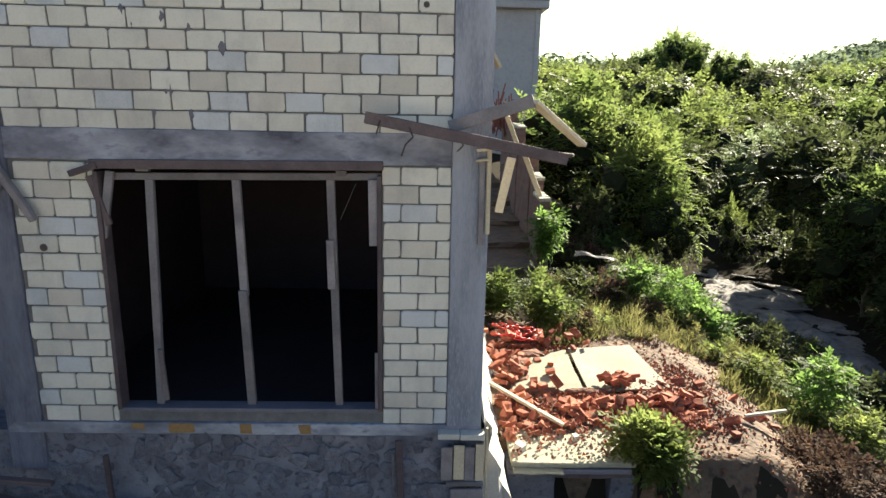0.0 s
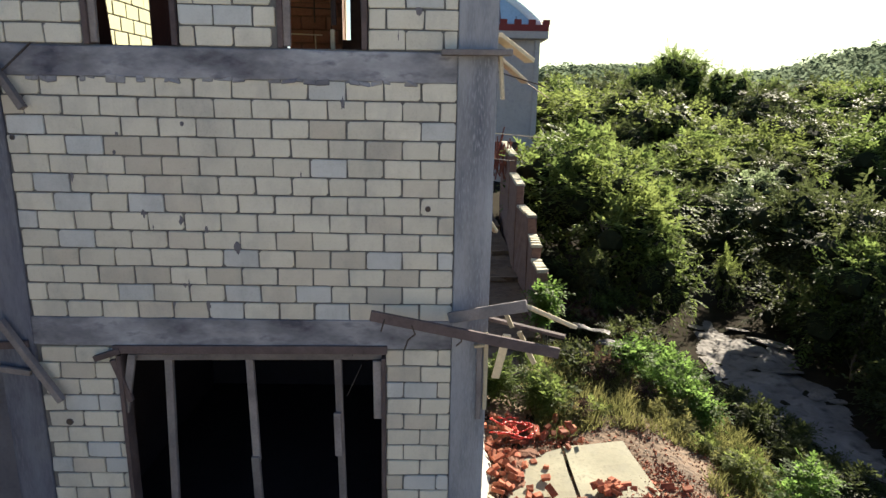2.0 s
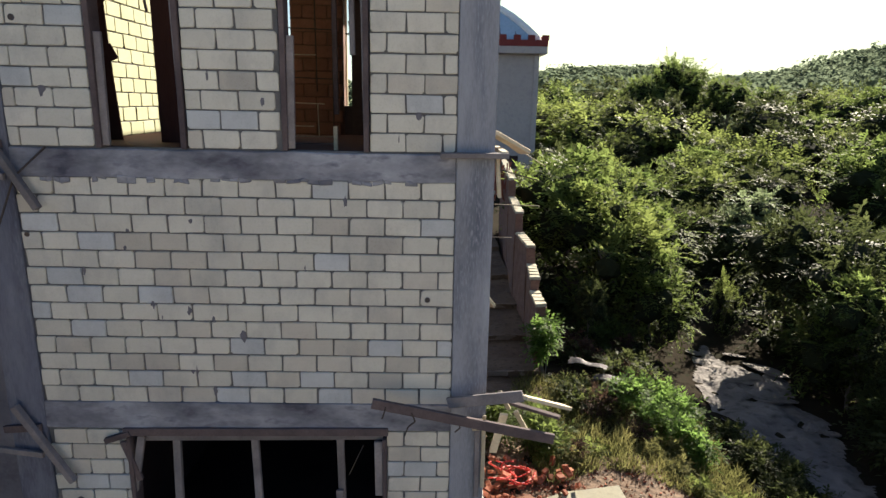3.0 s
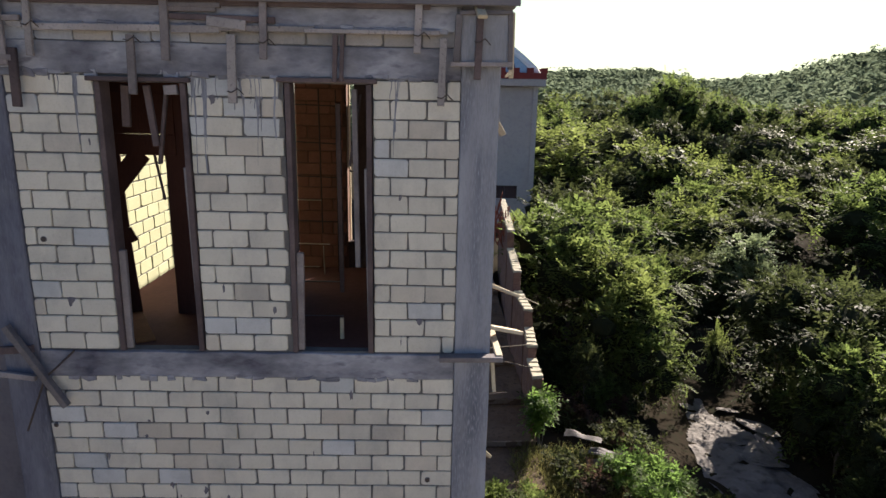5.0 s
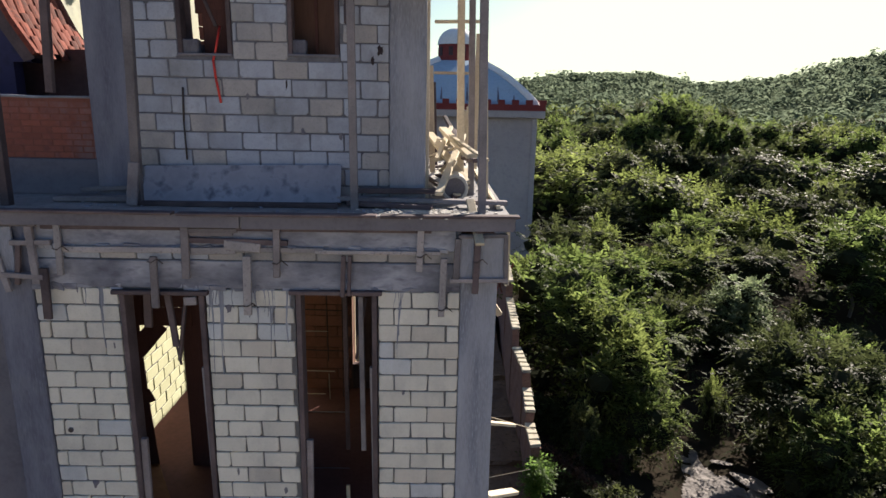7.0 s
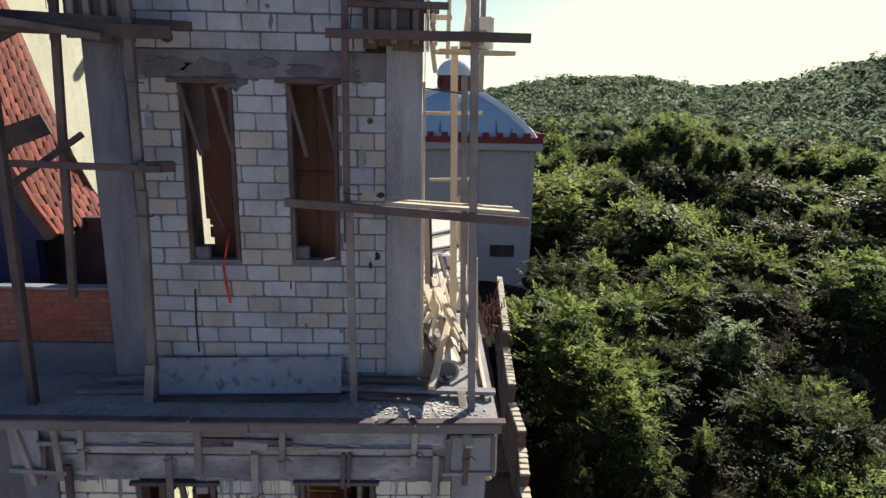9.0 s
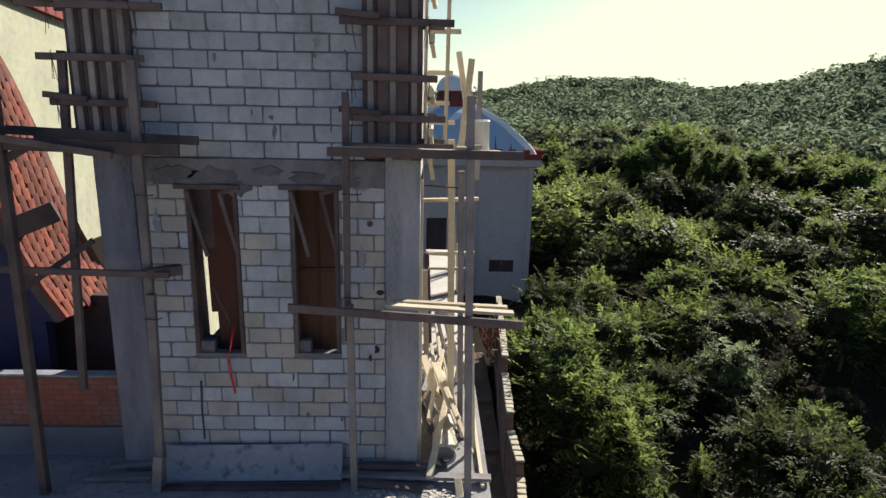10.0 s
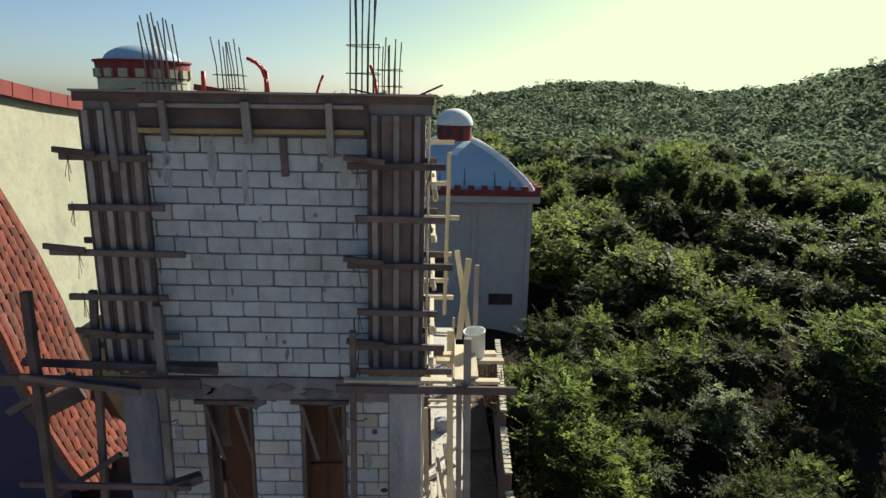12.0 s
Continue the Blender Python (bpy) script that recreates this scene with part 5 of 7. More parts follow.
starter("cluster of dark bent reinforcing bars rising from the tower roof", -3.54, 0.95, 0.17, 0.93, 10, 1, (0.12,), -0.07)
starter("short cluster of dark reinforcing bars tied with stirrups", -3.38, 3.0, 0.18, 0.85, 8, 2, (0.1, 0.3), -0.05)
starter("tall cluster of dark reinforcing bars tied with stirrups", -1.15, 0.95, 0.16, 1.5, 9, 3, (0.28, 0.6), 0.03)
starter("cluster of dark reinforcing bars tied with stirrups", -0.98, 3.0, 0.17, 0.9, 8, 4, (0.18, 0.42), 0.02)
for pts, rr in (([(-3.28, 1.5, 17.4), (-3.27, 1.5, 17.7)], 0.03), ([(-2.47, 1.5, 17.4), (-2.47, 1.5, 17.62), (-2.52, 1.5, 17.75), (-2.6, 1.5, 17.83), (-2.7, 1.5, 17.87)], 0.022),
                ([(-2.44, 1.52, 17.4), (-2.46, 1.52, 17.7), (-2.55, 1.52, 17.8), (-2.66, 1.52, 17.84)], 0.018),
                ([(-1.83, 1.5, 17.4), (-1.76, 1.5, 17.6), (-1.72, 1.5, 17.68)], 0.016), ([(-1.0, 1.2, 17.4), (-1.02, 1.2, 17.6), (-1.08, 1.2, 17.8)], 0.02)):
    bm = bmesh.new()
    path_tube(bm, pts, rr, 8)
    single("red_conduit", bm, M_RED, "red plastic conduit sticking out of the tower roof", "conduit", "roof conduits", smooth=True)


# ---- left of the tower: parapet, tiled roof, cream wall, turret ----
parapet = thing("wall_parapet", "low red brick parapet with a mortar cap beside the tower", "wall", kind="structure")
bm = bmesh.new()
box(bm, -7.5, -4.34, 1.1, 1.24, 10.0, 10.74)
part("mortar_bed", bm, mat("red_brown_mortar", (0.15, 0.055, 0.04), (0.21, 0.08, 0.055), 3, None, 30), parapet)
brick_me = {}
r = random.Random(3)
for k in range(9):
    x = -7.5 + (0.12 if k % 2 else 0.0)
    while x < -4.36:
        l = min(0.235, -4.35 - x)
        if l > 0.05:
            key = round(l, 2)
            if key not in brick_me:
                b = bmesh.new()
                box(b, -key / 2, key / 2, 0, 0.11, -0.034, 0.034, None, 0.004)
                brick_me[key] = finish("brick", b, M_BRICK_O)
            ob = new("brick", brick_me[key])
            ob.parent = parapet
            ob.location = (x + l / 2, 1.1 - r.random() * 0.006, 10.04 + k * 0.078)
        x += 0.245
solid("parapet_base", "stained concrete kerb below the brick parapet", "wall", -9.0, -4.34, 1.05, 1.3, 9.55, 10.0, M_CONC_D, rough=0.01)
solid("parapet_cap", "rough mortar cap on the brick parapet", "wall", -7.5, -4.34, 1.08, 1.26, 10.74, 10.77, M_CONC, rough=0.01)

roof_prof = [(-7.9, 16.9), (-7.4, 15.75), (-6.95, 14.75), (-6.65, 13.9), (-6.4, 13.05), (-6.15, 12.3), (-5.9, 11.75), (-5.62, 11.3)]


def along(prof, s):
    """The point at share s of a polyline's length."""
    ls = [math.dist(a, b) for a, b in zip(prof, prof[1:])]
    d = s * sum(ls)
    for (a, b), l in zip(zip(prof, prof[1:]), ls):
        if d <= l:
            return a[0] + (b[0] - a[0]) * d / l, a[1] + (b[1] - a[1]) * d / l, math.atan2(b[1] - a[1], b[0] - a[0])
        d -= l
    a, b = prof[-2:]
    return b[0], b[1], math.atan2(b[1] - a[1], b[0] - a[0])


RY0, RY1 = 1.95, 3.35
roof = thing("steep_tiled_roof", "steep flared roof of weathered orange-red clay tiles in the sun", "roof", (-6.5, 2.6, 13.0))
o = Vector((-6.5, 2.6, 13.0))
bm = bmesh.new()
for (xa, za), (xb, zb) in zip(roof_prof, roof_prof[1:]):
    vs = [bm.verts.new(Vector(p) - o) for p in ((xa - 0.05, RY0, za - 0.05), (xb - 0.05, RY0, zb - 0.05), (xb - 0.05, RY1, zb - 0.05), (xa - 0.05, RY1, za - 0.05),
                                                (xa - 0.2, RY0, za - 0.1), (xb - 0.2, RY0, zb - 0.1), (xb - 0.2, RY1, zb - 0.1), (xa - 0.2, RY1, za - 0.1))]
    for f in ((0, 1, 2, 3), (4, 7, 6, 5), (0, 4, 5, 1), (3, 2, 6, 7)):
        bm.faces.new([vs[i] for i in f])
part("decking", bm, M_WOOD_D, roof)
b = bmesh.new()
n = 5
vt = []
for yy in (0, 1):
    for i in range(n + 1):
        a = math.pi * i / n
        vt.append(b.verts.new((yy * 0.26 - 0.13, -0.085 * math.cos(a), 0.03 * math.sin(a) + 0.03 * (1 - yy))))
for i in range(n):
    b.faces.new((vt[i], vt[i + 1], vt[n + 2 + i], vt[n + 1 + i]))
tile_me = finish("tile", b, M_TILE)
r = random.Random(9)
for k in range(30):
    for j in range(9):
        x, z, ang = along(roof_prof, min(0.995, (k + 0.35 + 0.4 * (j % 2) + r.uniform(-0.12, 0.12)) / 30))
        y = RY0 + 0.08 + j * (RY1 - RY0 - 0.12) / 8
        ob = new("tile", tile_me)
        ob.parent = roof
        ob.matrix_basis = Matrix.Translation(Vector((x, y, z)) - o) @ Matrix.Rotation(-ang + r.uniform(-0.05, 0.05), 4, "Y") @ pose(0, 0, r.uniform(0, 0.012), 0, 0, r.uniform(-3, 3))
for y, nm in ((RY0 - 0.04, "verge_board"), (RY1 + 0.04, "verge_board")):
    bm = bmesh.new()
    for (xa, za), (xb, zb) in zip(roof_prof, roof_prof[1:]):
        plank(bm, Vector((xa, y, za)) - o, Vector((xb, y, zb)) - o, 0.07, 0.09)
    part(nm, bm, M_TILE, roof)
# gable under the roof's front edge, and a dark sheet for the shaded opening
bm = bmesh.new()
pts = [(x - 0.12, z - 0.1) for x, z in roof_prof]
poly = [(-9.5, 9.55)] + [(-9.5, 17.0)] + pts + [(-6.0, 11.2), (-6.0, 9.55)]
fr = [bm.verts.new((x, RY0 + 0.05, z)) for x, z in poly]
bk = [bm.verts.new((x, RY0 + 0.25, z)) for x, z in poly]
bm.faces.new(fr)
bm.faces.new(bk[::-1])
for i in range(len(poly)):
    j = (i + 1) % len(poly)
    bm.faces.new((fr[j], fr[i], bk[i], bk[j]))
bmesh.ops.recalc_face_normals(bm, faces=bm.faces)
single("wall_blue_gable", bm, M_BLUEW, "gable wall coloured deep blue for its shade under the tiled roof", "wall", kind="structure")
solid("wall_eave_front", "dark brown sheet filling the shaded opening under the eave", "wall", -7.4, -4.3, 2.62, 2.8, 9.3, 11.42, M_DARK)
frame_thing("eave_beam", "dark timber beam across the tiled roof", [("beam", (-6.45, 1.9, 12.55), (-5.75, 2.2, 12.85), 0.12, 0.3, M_WOOD_D)], "beam")

# tall cream wall with a red coping that runs back
bm = bmesh.new()
N = 17
for i in range(N):
    y0, y1 = 3.6 + i * 0.9, 3.6 + (i + 1) * 0.9
    z0, z1 = [17.75 + 0.5 * math.cos((y - 6) * 0.28) - 0.35 for y in (y0, y1)]
    vs = [bm.verts.new(p) for p in ((-12.6, y0, 9.4), (-12.6, y1, 9.4), (-12.6, y1, z1), (-12.6, y0, z0), (-12.9, y0, 9.4), (-12.9, y1, 9.4), (-12.9, y1, z1), (-12.9, y0, z0))]
    for f in ((0, 1, 2, 3), (4, 7, 6, 5), (3, 2, 6, 7)):
        bm.faces.new([vs[k] for k in f])
bmesh.ops.remove_doubles(bm, verts=bm.verts, dist=0.001)
bmesh.ops.recalc_face_normals(bm, faces=bm.faces)
single("wall_cream", bm, M_CREAM, "tall cream plastered wall in full sun with faint cracks", "wall", kind="structure")
bm = bmesh.new()
for i in range(N):
    y0, y1 = 3.6 + i * 0.9, 3.6 + (i + 1) * 0.9
    z0, z1 = [17.75 + 0.5 * math.cos((y - 6) * 0.28) - 0.3 for y in (y0, y1)]
    plank(bm, (-12.62, y0 - 0.02, z0 + 0.05), (-12.62, y1 + 0.02, z1 + 0.05), 0.5, 0.42, 0, 0.0)
single("wall_coping", bm, M_TRIM, "red-brown coping along the curved top of the cream wall", "coping", kind="structure")
frame_thing("roof_ridge", "red-brown ridge behind the tower roof", [("ridge", (-14.6, 19.5, 17.3), (-13.2, 21.0, 17.6), 0.3, 0.22, M_TRIM), ("ridge", (-10.6, 21.0, 17.8), (-8.6, 21.0, 17.5), 0.3, 0.25, M_TRIM)], "ridge")

turret = thing("battlement_turret", "round cream turret with a red battlement band and a grey-blue dome", "turret", (-13.75, 23.3, 16.9))
turret.scale = (1.3, 1.3, 1.3)
bm = bmesh.new()
tube(bm, (0, 0, -6), (0, 0, 0.95), 1.5, 1.5, 32)
part("drum", bm, M_CREAM, turret, smooth=False)
bm = bmesh.new()
tube(bm, (0, 0, 0.95), (0, 0, 1.5), 1.52, 1.55, 32)
part("red_band", bm, M_TRIM, turret)
for i in range(18):
    a = i * math.tau / 18
    bm = bmesh.new()
    box(bm, -0.15, 0.15, -0.05, 0.05, -0.14, 0.14)
    ob = part("merlon", bm, M_CREAM, turret)
    ob.matrix_basis = pose(0, 0, 0, 0, 0, math.degrees(a)) @ pose(0, -1.55, 1.12, 0, 0, 0)
bm = bmesh.new()
tube(bm, (0, 0, 1.5), (0, 0, 1.56), 1.62, 1.62, 32)
part("rim", bm, M_TRIM, turret)
bm = bmesh.new()
bmesh.ops.create_uvsphere(bm, u_segments=32, v_segments=16, radius=1.3, matrix=Matrix.Translation((0, 0, 1.5)) @ Matrix.Diagonal((1, 1, 0.48, 1)))
part("dome", bm, M_DOME, turret, smooth=True)

# ---- castle-like hall behind: walls, battlements, domed vault, lantern ----
CX, CY = 1.6, 42.0
castle = thing("castle_hall", "grey plastered castle-like hall with red battlements and blue domed vault", "building", (CX, CY, -4))
o = Vector((CX, CY, -4))


def cpart(name, x0, x1, y0, y1, z0, z1, m, bevel=0.0, parent=None, label=""):
    bm = bmesh.new()
    base = o if parent is None else Vector((0, 0, 0))
    box(bm, x0 - base.x, x1 - base.x, y0 - base.y, y1 - base.y, z0 - base.z, z1 - base.z, None, bevel)
    return part(name, bm, m, parent or castle, label)


bm = bmesh.new()
holes = [(-0.65, 0.98, 2.0, 5.5), (4.5, 6.5, 1.05, 2.1)]
xs, zs = sorted({-4.6, 7.7, *[h[0] for h in holes], *[h[1] for h in holes]}), sorted({-4.0, 9.7, *[h[2] for h in holes], *[h[3] for h in holes]})
for a, b in zip(xs, xs[1:]):
    for c, d in zip(zs, zs[1:]):
        if not any(h[0] <= a and b <= h[1] and h[2] <= c and d <= h[3] for h in holes):
            box(bm, a - o.x, b - o.x, 0, 0.5, c - o.z, d - o.z)
bmesh.ops.remove_doubles(bm, verts=bm.verts, dist=0.001)
part("wall", bm, M_CASTLE, castle)
cpart("wall", 7.3, 7.69, 42.5, 54, -4, 9.7, M_CASTLE)
cpart("wall", -4.6, -4.2, 42.5, 54, -4, 9.7, M_CASTLE)
cpart("wall", -4.2, 7.3, 53.6, 54, -4, 9.7, M_CASTLE)
for x in (2.95, 7.35):
    cpart("pilaster", x, x + 0.38, 41.86, 42.0, -4, 9.7, M_CASTLE)
cpart("cornice", -5.1, 8.25, 41.4, 54.4, 9.7, 10.25, M_CASTLE, 0.05, label="pale plaster cornice")
cpart("battlement", -5.1, 8.25, 41.4, 41.75, 10.25, 10.7, M_TRIM, label="red battlement parapet")
cpart("battlement", 7.9, 8.25, 41.75, 54.4, 10.25, 10.7, M_TRIM, label="red battlement parapet")
for i in range(13):
    cpart("merlon", -4.9 + i * 1.06, -4.4 + i * 1.06, 41.4, 41.75, 10.7, 11.05, M_TRIM)
for i in range(9):
    cpart("merlon", 7.9, 8.25, 42.8 + i * 1.25, 43.35 + i * 1.25, 10.7, 11.05, M_TRIM)
for h in holes:
    w = thing("window", "", "", (0, 0, 0))
    w.parent = castle
    bm = bmesh.new()
    box(bm, h[0] - o.x, h[1] - o.x, 0.3, 0.35, h[2] - o.z, h[3] - o.z)
    part("pane", bm, M_DARK, w)
    for a, b, c, d in ((h[0], h[0] + 0.08, h[2], h[3]), (h[1] - 0.08, h[1], h[2], h[3]), ((h[0] + h[1]) / 2 - 0.04, (h[0] + h[1]) / 2 + 0.04, h[2], h[3])):
        bm = bmesh.new()
        box(bm, a - o.x, b - o.x, 0.2, 0.3, c - o.z, d - o.z)
        part("frame", bm, M_WOOD_D, w)
# square domed vault, white bands on its hips painting the sunlit face
prof = [(6.15, 10.3), (5.85, 10.9), (5.4, 11.4), (4.85, 11.95), (4.2, 12.55), (3.4, 13.15), (2.5, 13.7), (1.5, 14.15)]
bm = bmesh.new()
vc = Vector((CX, 48.0, 0)) - o
rings_d = [[bm.verts.new(vc + Vector((sx * w, sy * w, z))) for sx, sy in ((-1, -1), (1, -1), (1, 1), (-1, 1))] for w, z in prof]
for a, b in zip(rings_d, rings_d[1:]):
    for i in range(4):
        j = (i + 1) % 4
        bm.faces.new((a[i], a[j], b[j], b[i]))
bm.faces.new(rings_d[-1])
part("vault", bm, M_DOME, castle, "pale blue domed vault with dark streaks")
for sx, sy in ((-1, -1), (1, -1), (1, 1), (-1, 1)):
    bm = bmesh.new()
    for (wa, za), (wb, zb) in zip(prof, prof[1:]):
        tube(bm, vc + Vector((sx * wa, sy * wa, za)), vc + Vector((sx * wb, sy * wb, zb)), 0.3, 0.3, 8)
    part("hip_rib", bm, M_WHITE, castle, "white band standing in for the sunlit face")
bm = bmesh.new()
r = random.Random(2)
for x, z, l in ((-1.3, 11.0, 0.9), (0.7, 10.95, 1.3), (3.1, 10.9, 1.1), (4.3, 10.8, 0.6)):
    for i in range(4):
        zz = z + l * i / 4
        w = float(np.interp(zz, [p[1] for p in prof], [p[0] for p in prof]))
        v = box(bm, x - 0.09 + i * 0.03, x + 0.09 - i * 0.01, -0.03, 0.03, -0.02, l / 4)
        for q in v:
            q.co += Vector((0, vc.y - float(np.interp(zz + max(q.co.z, 0), [p[1] for p in prof], [p[0] for p in prof])), vc.z + zz))
part("damp_streak", bm, M_CONC_D, castle, "dark damp streaks on the vault")
bm = bmesh.new()
tube(bm, vc + Vector((0, 0, 13.9)), vc + Vector((0, 0, 15.55)), 1.5, 1.5, 24)
lan = part("lantern", bm, M_TRIM, castle, "red round lantern")
# dark slabs set on the lantern for the shade in its openings
for a in (-100, -60, -20, 20):
    bm = bmesh.new()
    box(bm, -0.18, 0.18, -0.04, 0.04, -0.35, 0.35)
    w = part("opening", bm, M_DARK, lan)
    w.matrix_basis = Matrix.Translation(vc) @ pose(0, 0, 0, 0, 0, a) @ pose(0, -1.5, 14.9)
bm = bmesh.new()
bmesh.ops.create_uvsphere(bm, u_segments=32, v_segments=16, radius=1.6)
bmesh.ops.bisect_plane(bm, geom=bm.verts[:] + bm.edges[:] + bm.faces[:], plane_co=(0, 0, -0.05), plane_no=(0, 0, -1), clear_outer=True)
bmesh.ops.transform(bm, matrix=Matrix.Translation(vc + Vector((0, 0, 15.5))) @ Matrix.Diagonal((1, 1, 0.85, 1)), verts=bm.verts)
part("cupola", bm, M_WHITE, castle, "small white cupola", smooth=True)

# ---- stepped garden wall along the right side ----
M_ROCK_L = mat("tan_stone", (0.38, 0.34, 0.25), (0.50, 0.46, 0.35), 2, (0.30, 0.26, 0.19), 12, bump=0.5)
gw = thing("wall_garden", "stepped brown rubble wall with a pale sunlit top", "wall", kind="structure")
for y0, y1, x0, x1, z in ((10.9, 12.4, 2.98, 3.0, 0.1), (12.4, 14.2, 3.0, 3.16, 0.52), (14.2, 16.6, 3.14, 3.04, 1.16), (16.6, 20.6, 3.0, 3.22, 1.95), (20.6, 30.0, 3.2, 3.85, 2.75)):
    bm = bmesh.new()
    vs = [bm.verts.new(p) for p in ((x0, y0, -3), (x0 + 0.3, y0, -3), (x1 + 0.3, y1, -3), (x1, y1, -3), (x0, y0, z), (x0 + 0.3, y0, z), (x1 + 0.3, y1, z), (x1, y1, z))]
    for f in ((0, 3, 2, 1), (4, 5, 6, 7), (0, 1, 5, 4), (1, 2, 6, 5), (2, 3, 7, 6), (3, 0, 4, 7)):
        bm.faces.new([vs[i] for i in f])
    bmesh.ops.subdivide_edges(bm, edges=bm.edges[:], cuts=6, use_grid_fill=True)
    roughen(bm.verts, 0.05, 2.5, y0)
    part("wall_run", bm, mat("brown_rubble", (0.15, 0.082, 0.066), (0.235, 0.14, 0.108), 1.2, (0.10, 0.056, 0.048), 7, bump=0.8, dist=0.04, stretch=(1, 1, 3)), gw)
    n = max(2, int((y1 - y0) / 0.35))
    for i in range(n):
        bm = bmesh.new()
        f = (i + 0.5) / n
        v = box(bm, -0.17, 0.17, -0.15, 0.15, -0.05, 0.06, None, 0.02)
        roughen(v, 0.03, 5, i + y0)
        ob = part("coping_stone", bm, M_ROCK_L, gw)
        ob.location = (x0 + (x1 - x0) * f + 0.15, y0 + (y1 - y0) * f, z + 0.04)

# brown bank in low terraces between the building and the garden wall
for i, (y0, y1) in enumerate(((8.2, 10.4), (10.4, 12.8), (12.8, 15.6), (15.6, 19.0), (19.0, 23.5), (23.5, 30.0))):
    solid("earth_step", "brown earth step covered with leaf litter", "ground", 0.47, 3.05 + 0.03 * i, y0, y1, -2.6, -1.95 + 0.2 * i, M_LITTER, rough=0.05)
M_SLATE = mat("weathered_edge_board", (0.16, 0.12, 0.09), (0.26, 0.2, 0.15), 2, None, 20)
for i, y in enumerate((10.4, 12.8, 15.6, 19.0)):
    bm = bmesh.new()
    plank(bm, (0.6, y - 0.04, -1.84 + 0.2 * i), (2.95, y + 0.05, -1.82 + 0.2 * i), 0.05, 0.16)
    single("edge_board", bm, M_SLATE, "weathered board holding an earth step", "board", "step boards")

# ---- stone plinth below the wall ----
plinth = thing("wall_plinth", "dark rubble stone plinth under the ground beam", "wall", kind="structure")
bm = bmesh.new()
box(bm, -8.0, 0.5, 0.02, 0.5, -3.0, -1.1)
part("bed", bm, M_STONE, plinth)
stone_me = []
for k in range(10):
    bm = bmesh.new()
    bmesh.ops.create_icosphere(bm, subdivisions=1, radius=0.5)
    for v in bm.verts:
        v.co = Vector((v.co.x * 1.15, v.co.y * 0.5, v.co.z * 0.8)) + noise.noise_vector(v.co * 2 + Vector((k * 7, 0, 0))) * 0.22
    stone_me.append(finish("stone", bm, M_STONE))
r = random.Random(17)
for i in range(290):
    s = r.uniform(0.10, 0.30)
    ob = new("stone", stone_me[i % 10])
    ob.parent = plinth
    ob.matrix_basis = Matrix.Translation((r.uniform(-6.2, 0.42), 0.02 - r.random() * 0.04, -1.16 - r.random() ** 0.9 * 1.35)) @ pose(0, 0, 0, 0, r.uniform(0, 360), 0) @ Matrix.Diagonal((s, s * 0.3, s, 1))
r = random.Random(91)
for i in range(34):
    s_ = r.uniform(0.1, 0.3)
    ob = tagged(new("loose_stone", stone_me[i % 10]), "dark broken stone heaped at the foot of the wall", "stone", "stones at the wall's foot")
    ob.matrix_basis = Matrix.Translation((r.uniform(-6.2, -3.7), -0.12 - r.random() * 0.5, -2.05 - 0.5 * abs(r.gauss(0, 0.35)) + s_ * 0.2)) @ pose(0, 0, 0, r.uniform(0, 360), r.uniform(0, 360), 0) @ Matrix.Diagonal((s_, s_, s_, 1))
for a, b, w in (((-5.6, -0.35, -1.5), (-4.6, -0.3, -1.62), 0.09), ((-4.05, -0.12, -1.35), (-4.0, -0.16, -2.1), 0.06), ((-5.5, -0.3, -1.75), (-4.3, -0.42, -1.95), 0.1)):
    bm = bmesh.new()
    plank(bm, a, b, w, 0.05)
    single("scrap_board", bm, M_WOOD_D, "dark scrap board leaning at the foot of the wall", "board", "scrap boards")
cornerb = thing("corner_base_form", "pale boards and flat blocks round the foot of the corner column", "formwork", (0.25, -0.1, -1.1))
o2 = Vector((0.25, -0.1, -1.1))
for n, a, b, w, h, m in (
    ("flat_block", (-0.06, -0.08, -1.05), (0.2, -0.08, -1.05), 0.16, 0.07, M_CONC_L), ("flat_block", (0.21, -0.08, -1.06), (0.5, -0.08, -1.06), 0.16, 0.07, M_CONC_L),
    ("board", (0.05, -0.12, -1.2), (0.05, -0.12, -1.65), 0.14, 0.03, M_WOOD), ("board", (0.2, -0.12, -1.18), (0.2, -0.12, -1.64), 0.13, 0.03, M_WOOD_N), ("board", (0.33, -0.12, -1.2), (0.33, -0.12, -1.66), 0.12, 0.03, M_WOOD),
    ("board", (0.45, -0.13, -1.15), (0.45, -0.13, -1.7), 0.1, 0.03, M_WOOD_N), ("edge_batten", (0.53, -0.1, -0.95), (0.55, -0.1, -2.0), 0.03, 0.05, M_WOOD_N),
    ("rail", (0.05, -0.15, -1.68), (0.5, -0.15, -1.67), 0.04, 0.06, M_WOOD), ("lower_board", (0.3, -0.14, -1.75), (0.31, -0.14, -2.1), 0.4, 0.04, M_WOOD),
    ("stake", (-0.53, -0.15, -1.1), (-0.49, -0.17, -2.2), 0.08, 0.05, M_WOOD_D), ("stake", (-0.6, -0.14, -1.3), (-0.6, -0.16, -2.2), 0.03, 0.03, M_WOOD)):
    bm = bmesh.new()
    plank(bm, Vector(a) - o2, Vector(b) - o2, w, h)
    part(n, bm, m, cornerb)
